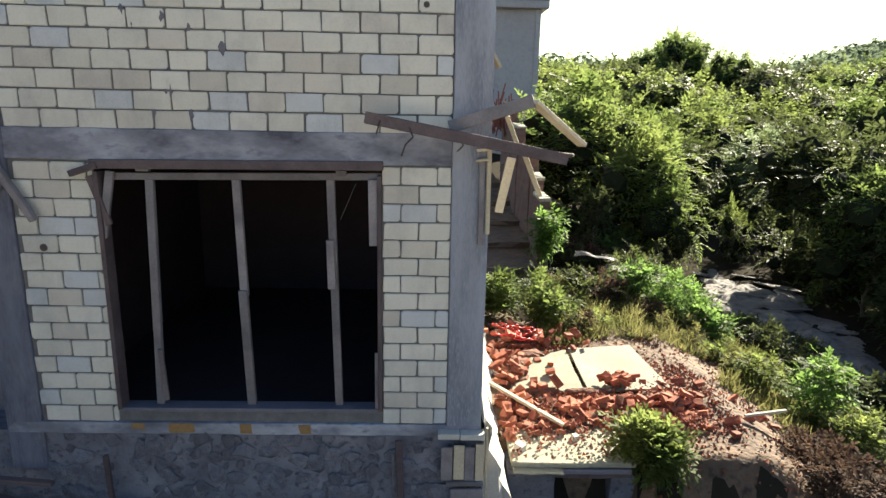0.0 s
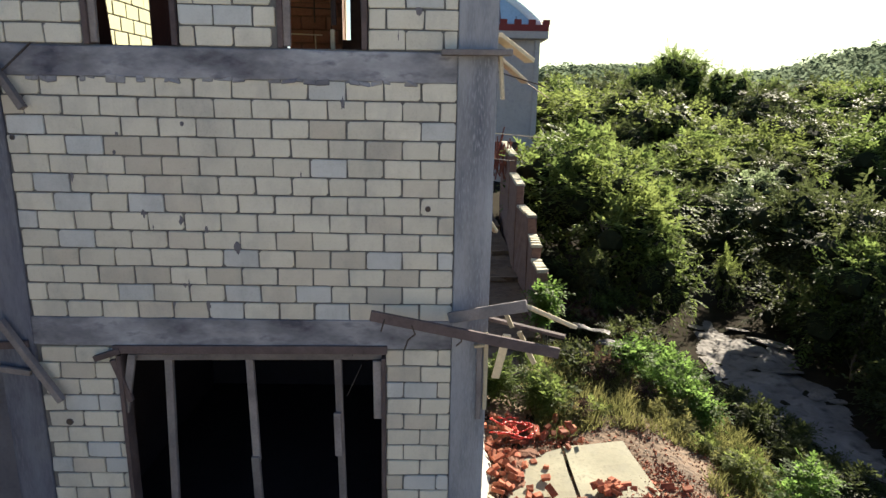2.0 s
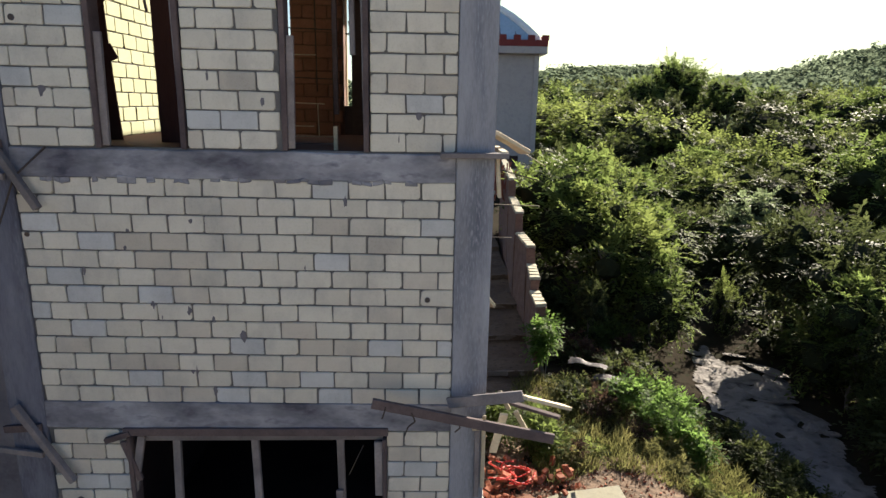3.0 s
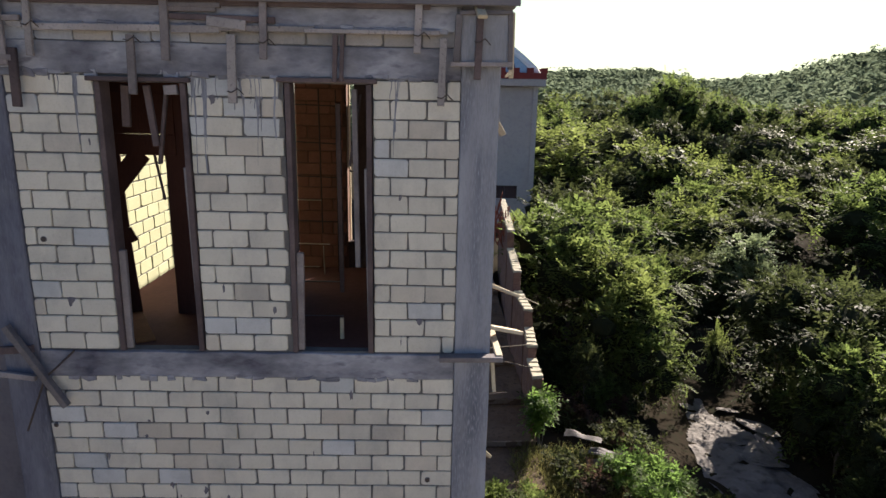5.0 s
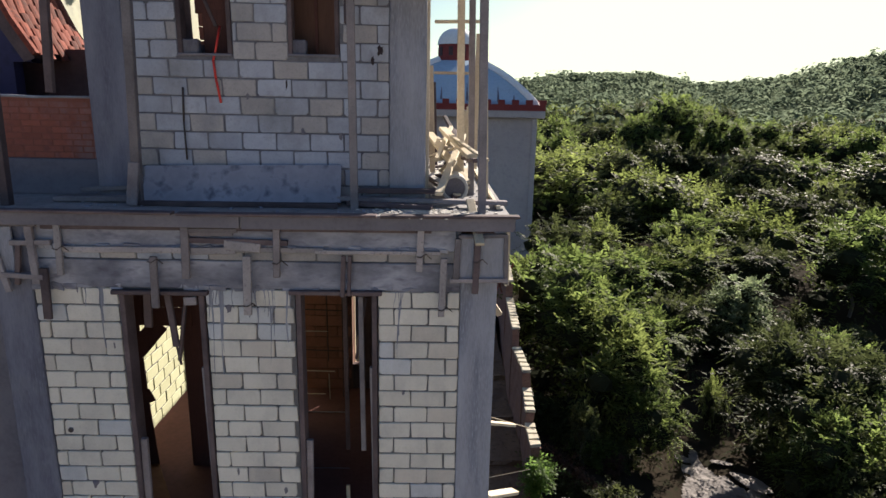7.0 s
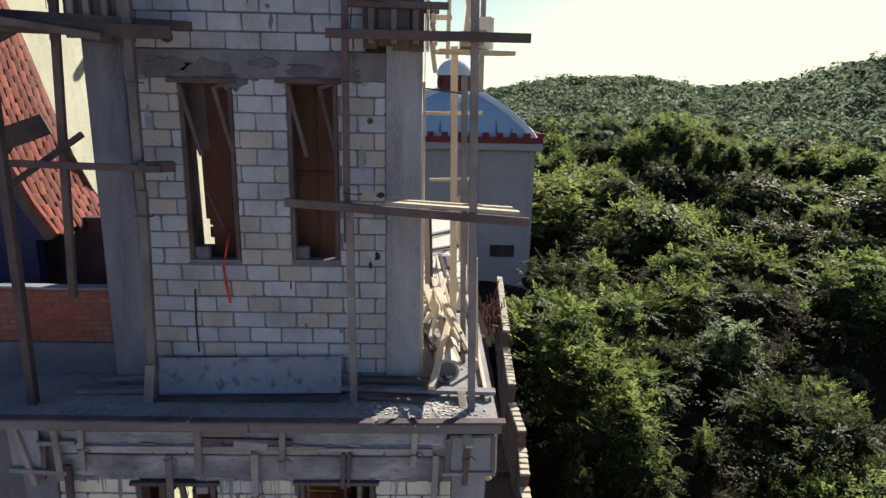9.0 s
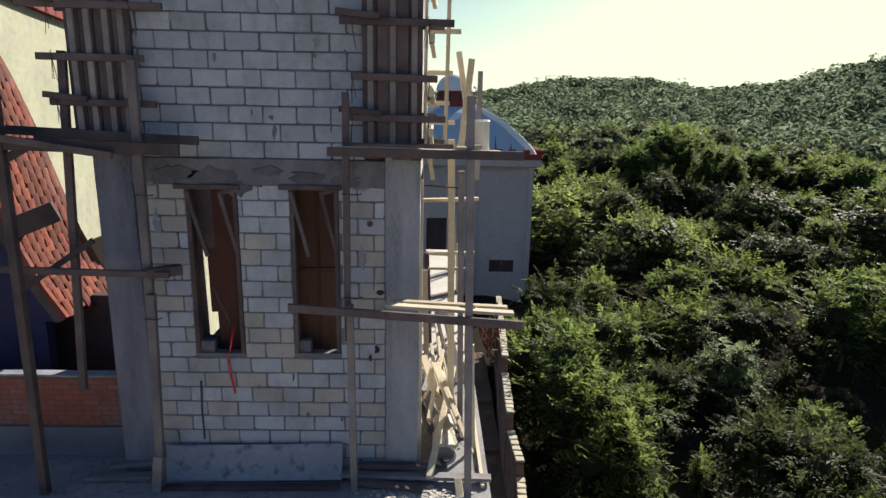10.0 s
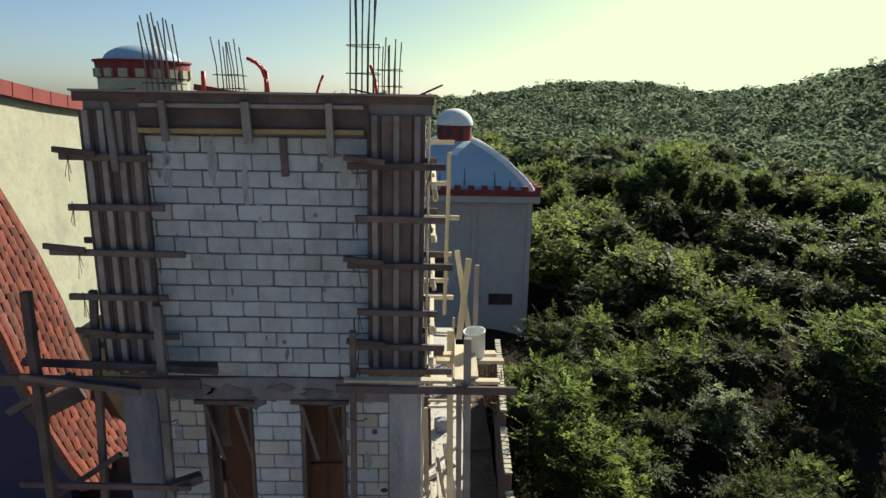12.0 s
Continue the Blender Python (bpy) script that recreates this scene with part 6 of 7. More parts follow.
# sloping edge of the foundation, its sunlight put into the pale colour
bm = bmesh.new()
vs = [bm.verts.new(p) for p in ((0.47, 0.0, -0.6), (0.56, 0.0, -1.2), (0.9, 0.3, -2.15), (0.8, 0.3, -2.9), (0.47, 0.1, -2.6), (0.47, 6.0, -0.8), (0.7, 6.0, -1.3), (1.05, 6.0, -2.0), (0.9, 6.0, -2.6), (0.47, 6.0, -2.6))]
for f in ((0, 1, 6, 5), (1, 2, 7, 6), (2, 3, 8, 7), (0, 4, 3, 2, 1), (5, 6, 7, 8, 9)):
    bm.faces.new([vs[i] for i in f])
bmesh.ops.subdivide_edges(bm, edges=bm.edges[:], cuts=8, use_grid_fill=True)
roughen(bm.verts, 0.11, 4, 2)
bmesh.ops.recalc_face_normals(bm, faces=bm.faces)
single("foundation_slope", bm, M_CONC_L, "rough stone foundation slope beside the building", "foundation", kind="structure")

# ---- ground, track and hills ----
RIDGE_AZ = [-180, -60, -20, 2.4, 11, 18.2, 23.8, 29.3, 34.2, 40, 60, 180]
RIDGE_Z = [30, 30, 26, 26, 41, 42, 33, 41, 54, 64, 60, 30]


def hill(x, y):
    d = math.hypot(x, y)
    slope = min(1.0, max(0.0, (x - 4.6) / 4.5)) * min(1.0, max(0.0, (y + 8) / 6.0))
    h = -2.0 - 1.45 * slope
    if x < 4.6 and y > -3:
        h = -2.05
    edge = 1.5 - 0.6 * min(1.0, max(0.0, (x - 2.6) / 0.5))
    if y < edge and x > -9.0:
        h -= 1.05 * min(1.0, (edge - y) / 0.35) * min(1.0, max(0.0, (5.4 - x) / 1.6))
    t = min(1.0, max(0.0, (d - 22.0) / 90.0))
    h = h * (1 - t) + 3.0 * t
    az_d = math.degrees(math.atan2(x, y))
    top_z = float(np.interp(az_d, RIDGE_AZ, RIDGE_Z)) - 13.5
    s = min(1.0, max(0.0, (d - 200.0) / 360.0))
    s = s * s * (3 - 2 * s)
    h += s * (top_z - 3.0)
    h += noise.noise(Vector((x * 0.012, y * 0.012, 0.7))) * 3.0 * min(1.0, max(0.0, (d - 80) / 120))
    h += noise.noise(Vector((x * 0.9, y * 0.9, 0.2))) * 0.06
    return h


bm = bmesh.new()
N_A, rings = 220, []
radii = [0.5 + 0.5 * i for i in range(50)] + [26 * 1.045 ** i for i in range(85)] + [1250.0, 2600.0]
cen = bm.verts.new((0, 4, 0))
for rad in radii:
    rings.append([bm.verts.new((rad * math.sin(2 * math.pi * i / N_A), 4 + rad * math.cos(2 * math.pi * i / N_A), 0)) for i in range(N_A)])
for i in range(N_A):
    bm.faces.new((cen, rings[0][i], rings[0][(i + 1) % N_A]))
for a, b in zip(rings, rings[1:]):
    for i in range(N_A):
        j = (i + 1) % N_A
        bm.faces.new((a[i], b[i], b[j], a[j]))
for v in bm.verts:
    v.co.z = hill(v.co.x, v.co.y)
bmesh.ops.recalc_face_normals(bm, faces=bm.faces)
single("ground", bm, M_GROUND, "dark forest soil rolling away to wooded hills", "ground", kind="structure", smooth=True)


def sheet(name, label, category, outline, material, lift, n=26, rough=0.03, seed=1.0):
    """An uneven patch laid on the ground inside an outline."""
    bm = bmesh.new()
    xs, ys = [p[0] for p in outline], [p[1] for p in outline]
    x0, x1, y0, y1 = min(xs), max(xs), min(ys), max(ys)

    def inside(x, y):
        c = False
        for (xa, ya), (xb, yb) in zip(outline, outline[1:] + outline[:1]):
            if (ya > y) != (yb > y) and x < (xb - xa) * (y - ya) / (yb - ya) + xa:
                c = not c
        return c
    g = {}
    for i in range(n):
        for j in range(n):
            x, y = x0 + (x1 - x0) * (i + 0.5) / n, y0 + (y1 - y0) * (j + 0.5) / n
            wob = noise.noise(Vector((x, y, seed))) * 0.5
            if inside(x + wob, y + wob):
                vs = []
                for di, dj in ((0, 0), (1, 0), (1, 1), (0, 1)):
                    k = (i + di, j + dj)
                    if k not in g:
                        xx, yy = x0 + (x1 - x0) * k[0] / n, y0 + (y1 - y0) * k[1] / n
                        g[k] = bm.verts.new((xx, yy, hill(xx, yy) + lift + noise.noise(Vector((xx * 1.7, yy * 1.7, seed))) * rough))
                    vs.append(g[k])
                bm.faces.new(vs)
    return single(name, bm, material, label, category, kind="structure", smooth=True)


sheet("bare_ground", "trodden pale earth with stones beside the rubble", "ground", [(0.4, -2), (4.5, -3), (6.5, 0), (6.2, 4.5), (5.6, 6.5), (3.5, 6.2), (0.6, 7.5)], M_DIRT, 0.03, 40, 0.08)
# unseen pale sheet added out front to throw sunlight back on the walls
sheet("yard", "unseen pale ground added to bounce sun onto the front", "ground", [(-62, -60), (-45, -78), (-8, -72), (20, -80), (58, -66), (64, -30), (52, -12), (30, -9), (14, -6.4), (2, -7.8), (-14, -6.6), (-34, -8.5), (-58, -7), (-68, -30)], mat("bounce_earth", (0.42, 0.36, 0.27), (0.50, 0.44, 0.34), 0.2, (0.36, 0.30, 0.22), 2, bump=0.3), 0.16, 70, 0.05, 3.0)
sheet("rock_track", "bare grey rock track through the trees", "track", [(8.8, 10.8), (9.5, 8.4), (9.8, 6.2), (9.9, 4.4), (10.7, 4.4), (11.2, 7.0), (11.9, 9.6), (12.2, 12.2), (11.4, 14.8), (10.6, 16.6), (9.7, 14.5), (9.0, 12.6)], M_ROCK, 0.05, 70, 0.14, 5.0)
r = random.Random(31)
slab_me = []
for k in range(6):
    bm = bmesh.new()
    bmesh.ops.create_icosphere(bm, subdivisions=2, radius=0.5)
    for v in bm.verts:
        v.co = Vector((v.co.x * 1.2, v.co.y, max(-0.15, min(0.12, v.co.z)))) + noise.noise_vector(v.co * 1.8 + Vector((k * 5, 0, 0))) * 0.2
    slab_me.append(finish("flat_rock", bm, M_ROCK))
for i in range(12):
    t = r.random()
    x, y = 10.0 + r.uniform(-1.0, 1.0) + 1.4 * math.sin(t * 3.0 - 0.6), 5.2 + t * 11.0
    ob = tagged(new("flat_rock", slab_me[i % 6]), "flat grey rock lying on the bare track", "rock", "track rocks")
    s = r.uniform(0.3, 1.6)
    ob.matrix_basis = Matrix.Translation((x, y, hill(x, y) + 0.05)) @ pose(0, 0, 0, r.uniform(-9, 9), r.uniform(-9, 9), r.uniform(0, 360)) @ Matrix.Diagonal((s, s * r.uniform(0.6, 1.0), s * 0.2, 1))

# ---- broken slab, boards and brick rubble ----
old = thing("broken_slab", "old concrete slab edge with a dark gap beneath, covered by boards", "slab", (1.9, 1.6, -2.1))
o3 = Vector((1.9, 1.6, -2.1))
for n, x0, x1, y0, y1, z0, z1, m in (("slab", 1.0, 2.75, 0.86, 3.0, -2.10, -2.03, M_PLY), ("edge_layer", 1.3, 2.7, 0.84, 1.4, -2.19, -2.115, M_CONC_D), ("edge_layer", 1.02, 1.72, 0.74, 1.2, -2.135, -2.105, M_PLY),
                              ("edge_layer", 1.35, 2.72, 0.88, 1.6, -2.28, -2.2, M_WOOD_D), ("support", 0.95, 1.62, 0.86, 2.6, -3.2, -2.2, M_STONE), ("support", 2.45, 2.8, 1.0, 2.0, -3.2, -2.285, M_STONE)):
    bm = bmesh.new()
    box(bm, x0 - o3.x, x1 - o3.x, y0 - o3.y, y1 - o3.y, z0 - o3.z, z1 - o3.z, None, 0.012)
    bmesh.ops.subdivide_edges(bm, edges=[e for e in bm.edges if e.calc_length() > 0.4], cuts=5, use_grid_fill=True)
    roughen(bm.verts, 0.02, 3, x0)
    part(n, bm, m, old)


def flat_panel(label, corners, thick, material):
    bm = bmesh.new()
    tp_ = [bm.verts.new(c) for c in corners]
    bt = [bm.verts.new((c[0], c[1], c[2] - thick)) for c in corners]
    bm.faces.new(tp_)
    bm.faces.new(bt[::-1])
    for i in range(4):
        j = (i + 1) % 4
        bm.faces.new((tp_[j], tp_[i], bt[i], bt[j]))
    bmesh.ops.subdivide_edges(bm, edges=[e for e in bm.edges if e.calc_length() > 0.4], cuts=6, use_grid_fill=True)
    roughen(bm.verts, 0.018, 2, corners[0][0])
    bmesh.ops.recalc_face_normals(bm, faces=bm.faces)
    return single("white_board", bm, material, label, "board", "rubble boards")


flat_panel("large whitish sheet lying flat in the sun beside the bricks", ((2.58, 2.95, -1.95), (4.1, 3.15, -1.97), (3.88, 4.9, -1.87), (2.55, 4.55, -1.82)), 0.03, M_PLY)
flat_panel("whitish sheet strewn with crumbs in the sun", ((1.2, 2.85, -1.96), (2.5, 2.98, -1.94), (2.49, 4.5, -1.83), (1.5, 4.1, -1.86)), 0.03, M_PLY)
bm = bmesh.new()
plank(bm, (0.85, 2.75, -1.72), (1.9, 1.75, -1.93), 0.07, 0.05)
single("loose_batten", bm, M_WOOD_N, "pale batten lying on the brick rubble", "batten")
bm = bmesh.new()
plank(bm, (4.85, 2.05, -1.9), (5.6, 2.2, -1.88), 0.05, 0.04)
single("loose_batten", bm, M_WOOD_N, "pale batten lying on the bare ground", "batten")
for loc, s, ang in (((2.02, 1.5, -2.0), 0.1, 20), ((1.15, 1.2, -2.0), 0.14, 50)):
    bm = bmesh.new()
    v = box(bm, -s / 2, s / 2, -s / 2, s / 2, -s / 2, s / 2, None, 0.01)
    roughen(v, 0.015, 9, s)
    ob = single("stone_lump", bm, M_CONC_L, "small pale lump of mortar on the slab", "stone")
    ob.matrix_basis = pose(*loc, 5, 8, ang)

bm = bmesh.new()
for i, (x, y, rx, ry) in enumerate(((1.38, 3.45, 0.24, 0.5), (1.75, 4.3, 0.35, 0.2), (1.5, 3.95, 0.25, 0.35), (2.6, 2.95, 0.5, 0.12), (1.75, 2.95, 0.4, 0.14))):
    q = random.Random(900 + i)  # low drifts of red-brown dirt blown over the sheets
    rim = [(x + rx * math.cos(k * 0.3307) * q.uniform(0.5, 1.2), y + ry * math.sin(k * 0.3307) * q.uniform(0.5, 1.2)) for k in range(19)]
    lie = [-1.96 + 0.08 * (b - 2.9) for a, b in rim]
    outer = [bm.verts.new((a, b, c - 0.02)) for (a, b), c in zip(rim, lie)]
    inner = [bm.verts.new((x + (a - x) * 0.75, y + (b - y) * 0.75, c + q.uniform(0.025, 0.05))) for (a, b), c in zip(rim, lie)]
    top_v = bm.verts.new((x, y, -1.96 + 0.08 * (y - 2.9) + 0.065))
    for k in range(19):
        j = (k + 1) % 19
        bm.faces.new((outer[k], outer[j], inner[j], inner[k]))
        bm.faces.new((inner[k], inner[j], top_v))
bmesh.ops.recalc_face_normals(bm, faces=bm.faces)
single("dirt_drifts", bm, mat("red_dirt", (0.13, 0.055, 0.032), (0.22, 0.10, 0.058), 3.0, (0.09, 0.04, 0.025), 20, bump=0.8, dist=0.03), "red-brown dirt strewn over the whitish sheets", "dirt", kind="stuff")
rub_me = []
for k in range(8):
    bm = bmesh.new()
    l = (0.24, 0.24, 0.2, 0.15, 0.12, 0.24, 0.17, 0.1)[k]
    v = box(bm, -l / 2, l / 2, -0.06, 0.06, -0.035, 0.035, None, 0.006)
    roughen(v, 0.018, 8, k * 3.1)
    rub_me.append(finish("loose_brick", bm, M_BRICK))
r = random.Random(77)
for i in range(310):
    u = r.random()
    if u < 0.55:   # ridge of bricks between the boards
        x = r.uniform(0.95, 4.3)
        y, z = 2.3 + r.gauss(0, 0.33) + (x - 2.5) * 0.12, -1.99
        z += max(0.0, 0.3 - abs(y - 2.35 - (x - 2.5) * 0.12)) * r.random() * 0.8
    elif u < 0.68:  # left edge
        x, y = r.uniform(0.95, 1.5), r.uniform(2.4, 5.2)
        z = -1.93 + r.random() * 0.14
    elif u < 0.86:  # heap at the back
        x, y = 0.9 + r.random() * 2.1, 5.2 + r.gauss(0, 0.35)
        z = -1.95 + r.random() * 0.3
    elif u < 0.905:  # small heap on the front edge of the large sheet
        x, y = 3.16 + r.gauss(0, 0.16), 3.2 + r.gauss(0, 0.12)
        z = -1.9 + r.random() * 0.14
    elif u < 0.945:  # strewn over the nearer sheet
        x, y = r.uniform(1.2, 2.1), r.uniform(2.9, 4.4)
        z = -1.9 + r.random() * 0.08
    else:
        x, y = r.uniform(3.6, 5.6), r.uniform(1.6, 3.6)
        z = hill(x, y) + 0.06
    ob = tagged(new("loose_brick", rub_me[r.randrange(8)]), "broken red clay brick in the rubble", "brick", "brick rubble")
    ob.matrix_basis = Matrix.Translation((x, y, z)) @ pose(0, 0, 0, r.uniform(-35, 35), r.uniform(-35, 35), r.uniform(0, 360))
bm = bmesh.new()
for i in range(5200):
    u = r.random()
    if u < 0.38:
        x, y = r.uniform(0.9, 4.4), 2.35 + r.gauss(0, 0.45)
    elif u < 0.48:
        x, y = r.uniform(0.9, 3.2), 5.1 + r.gauss(0, 0.45)
    elif u < 0.66:  # the trodden strip beside the large sheet
        x, y = 4.45 + r.gauss(0, 0.33), r.uniform(1.7, 4.3)
    else:
        x, y = r.uniform(1.0, 6.0), r.uniform(0.6, 6.0)
    s = r.uniform(0.012, 0.045)
    z = (-1.96 if 1.0 < x < 4.2 and 0.9 < y < 5 else hill(x, y) + 0.04)
    q = Matrix.Translation((x, y, z)) @ pose(0, 0, 0, r.uniform(0, 360), r.uniform(0, 360), r.uniform(0, 360))
    vs = [bm.verts.new(q @ Vector(p) * 1) for p in ((-s, -s * 0.6, -s * 0.4), (s, -s * 0.5, -s * 0.3), (0, s * 0.8, -s * 0.4), (0, 0, s * 0.6))]
    for f in ((0, 1, 3), (1, 2, 3), (2, 0, 3), (0, 2, 1)):
        bm.faces.new([vs[k] for k in f])
single("brick_crumbs", bm, M_BRICK_I, "crumbs of red brick and mortar", "rubble", kind="stuff")
bm = bmesh.new()
for i in range(1100):
    x, y = r.uniform(0.7, 6.6), r.uniform(0.9, 6.4)
    s = r.uniform(0.008, 0.035)
    z = (-1.955 if 1.0 < x < 4.2 and 0.9 < y < 5 else hill(x, y) + 0.05)
    q = Matrix.Translation((x, y, z)) @ pose(0, 0, 0, r.uniform(0, 360), r.uniform(0, 360), r.uniform(0, 360))
    vs = [bm.verts.new(q @ Vector(p) * 1) for p in ((-s, -s * 0.6, -s * 0.4), (s, -s * 0.5, -s * 0.3), (0, s * 0.8, -s * 0.4), (0, 0, s * 0.6))]
    for f in ((0, 1, 3), (1, 2, 3), (2, 0, 3), (0, 2, 1)):
        bm.faces.new([vs[k] for k in f])
single("pale_gravel", bm, mat("dusty_gravel", (0.20, 0.16, 0.12), (0.32, 0.27, 0.21), 3, None, 20, island=0.5), "pale gravel and mortar chips on the bare earth", "gravel", kind="stuff")
# red hose coils on the back heap
bm = bmesh.new()
r = random.Random(6)
for k in range(7):
    cx, cy, rad = 1.35 + r.uniform(-0.3, 0.5), 5.0 + r.uniform(-0.25, 0.3), r.uniform(0.2, 0.42)
    a0 = r.uniform(0, 6)
    path_tube(bm, [(cx + rad * math.cos(a0 + i * 0.45), cy + rad * 0.8 * math.sin(a0 + i * 0.45), -1.68 + 0.05 * math.sin(i + k) + k * 0.012) for i in range(r.randrange(6, 13))], 0.018, 6)
single("red_hose_coil", bm, M_RED, "tangled red plastic conduit on the brick heap", "hose", smooth=True)
# sheet-metal scraps in the grass: thin, corrugated, bent
M_ZINC = mat("weathered_zinc", (0.16, 0.15, 0.16), (0.27, 0.25, 0.25), 2, (0.12, 0.10, 0.09), 14, rough=0.6, metal=0.35)
for c, ang, l, w, tip in (((4.4, 9.9, -1.25), -18, 1.1, 0.32, 4), ((4.95, 9.3, -1.45), -30, 1.0, 0.4, -6), ((4.75, 9.0, -1.6), -35, 0.9, 0.3, -9)):
    bm = bmesh.new()
    q = pose(*c, 6, tip, ang)
    g = {}
    for i in range(13):
        for j in range(9):
            x, y = (i / 12 - 0.5) * l, (j / 8 - 0.5) * w
            x += 0.05 * noise.noise(Vector((j * 0.9, c[0], 0)))
            g[i, j] = bm.verts.new(q @ Vector((x, y, 0.012 * (j % 2) + 0.1 * noise.noise(Vector((x * 2.2, y * 2.5, c[1]))))))
    for i in range(12):
        for j in range(8):
            bm.faces.new((g[i, j], g[i + 1, j], g[i + 1, j + 1], g[i, j + 1]))
    bmesh.ops.solidify(bm, geom=bm.faces[:], thickness=0.004)
    single("metal_sheet", bm, M_ZINC, "bent grey corrugated metal sheet lying in the bushes", "sheet", "metal sheets")

# dry reddish branches thrown on the garden wall
dry = thing("dry_branch_heap", "heap of dry red-brown branches leaning over the garden wall", "branches", (3.3, 25.0, 1.8))
r = random.Random(13)
M_DRY = mat("dry_red_twig", (0.16, 0.05, 0.035), (0.26, 0.09, 0.06), 2, None, 20)
for i in range(26):
    bm = bmesh.new()
    a = Vector((r.uniform(-0.5, 0.3), r.uniform(-2.0, 1.5), r.uniform(-0.6, 0.3)))
    b = a + Vector((r.uniform(-0.7, 0.6), r.uniform(-0.6, 0.6), r.uniform(0.9, 2.0)))
    path_tube(bm, [a, (a + b) / 2 + Vector((r.uniform(-0.15, 0.15), 0, 0)), b], 0.035, 5)
    part("branch", bm, M_DRY, dry)


# ---- plants ----
def leaf_mesh(name, verts, material):
    """Leaves from an array of n x 4 corners, each folded along its middle."""
    n = len(verts)
    me = bpy.data.meshes.new(name)
    me.vertices.add(n * 4)
    me.vertices.foreach_set("co", verts.reshape(-1).astype(np.float32))
    me.loops.add(n * 4)
    me.loops.foreach_set("vertex_index", np.arange(n * 4, dtype=np.int32))
    me.polygons.add(n)
    me.polygons.foreach_set("loop_start", np.arange(0, n * 4, 4, dtype=np.int32))
    me.update()
    me.materials.append(material)
    return me


def unit(a):
    return a / np.maximum(np.linalg.norm(a, axis=-1, keepdims=True), 1e-9)


def sprays(rs, centres, radii, n_twigs, per_twig, length, width, twig, shell=(0.72, 1.05), up=0.35):
    """Twigs set over the skin of lobes, each with leaflets on both sides, drooping at the ends."""
    k = rs.choice(len(centres), n_twigs, p=radii[:, 0] ** 2 / (radii[:, 0] ** 2).sum())
    d = unit(rs.normal(size=(n_twigs, 3)) + np.array([0, 0, up]))
    reach = rs.uniform(*shell, (n_twigs, 1))
    leader = rs.uniform(0, 1, (n_twigs, 1)) < 0.16  # shoots that stand out of the crown
    pos = centres[k] + d * radii[k] * np.where(leader, reach * 1.15, reach)
    twig = twig * np.where(leader, rs.uniform(1.2, 1.9, (n_twigs, 1)), rs.uniform(0.6, 1.2, (n_twigs, 1)))
    out = unit(d + rs.normal(size=(n_twigs, 3)) * 0.55 + np.where(leader, 0.55, -0.1) * np.array([0, 0, 1.0]))
    side = unit(np.cross(out, np.array([0, 0, 1.0])) + rs.normal(size=(n_twigs, 3)) * 0.15)
    nor = unit(np.cross(side, out))
    nor *= np.sign(nor[:, 2:3] + 1e-6)
    quads = []
    for j in range(per_twig):
        s = (j + 0.5) / per_twig
        sg = 1.0 if j % 2 else -1.0
        base = pos + out * (twig * s) - np.array([0, 0, 1.0]) * (twig * 0.35 * s * s)
        ld = unit(out * 0.55 + side * sg * (1.0 - 0.5 * s) + rs.normal(size=(n_twigs, 3)) * 0.13)
        if j == per_twig - 1:
            ld = unit(out + rs.normal(size=(n_twigs, 3)) * 0.2)
        lw = unit(np.cross(nor + rs.normal(size=(n_twigs, 3)) * 0.16, ld))
        L = length * rs.uniform(0.7, 1.2, (n_twigs, 1))
        W = L * width
        mid = base + ld * L * 0.5
        quads.append(np.stack([base, mid + lw * W * 0.5 + nor * W * 0.12, base + ld * L - np.array([0, 0, 1.0]) * L * 0.12, mid - lw * W * 0.5 + nor * W * 0.12], 1))
    return np.concatenate(quads)


def lobes(rs, n, spread, height, size, base=0.0):
    a = rs.uniform(0, math.tau, n)
    q = np.sqrt(rs.uniform(0, 1, n)) * spread
    z = base + rs.uniform(0, 1, n) ** 0.7 * height * (1.0 - 0.45 * (q / max(spread, 1e-6)) ** 2)
    c = np.stack([q * np.cos(a), q * np.sin(a), z], 1)
    rr = size * rs.uniform(0.5, 1.35, n)
    return c, np.stack([rr, rr, rr * 0.92], 1)


def trunk_mesh(seed, height, radius, targets):
    bm = bmesh.new()
    r = random.Random(seed)
    pts = [Vector((0, 0, -0.4))]
    for i in range(1, 5):
        pts.append(Vector((r.uniform(-0.12, 0.12) * i, r.uniform(-0.12, 0.12) * i, height * i / 4)))
    for i, (a, b) in enumerate(zip(pts, pts[1:])):
        tube(bm, a, b, radius * (1 - i * 0.17), radius * (1 - (i + 1) * 0.17), 7, False)
    for t in targets:
        t = Vector(t)
        s = pts[r.randrange(2, 5)]
        mid = (s + t) / 2 + Vector((0, 0, -0.15))
        tube(bm, s, mid, radius * 0.45, radius * 0.28, 5, False)
        tube(bm, mid, t, radius * 0.28, radius * 0.1, 5, False)
    return finish("trunk", bm, M_BARK, True)


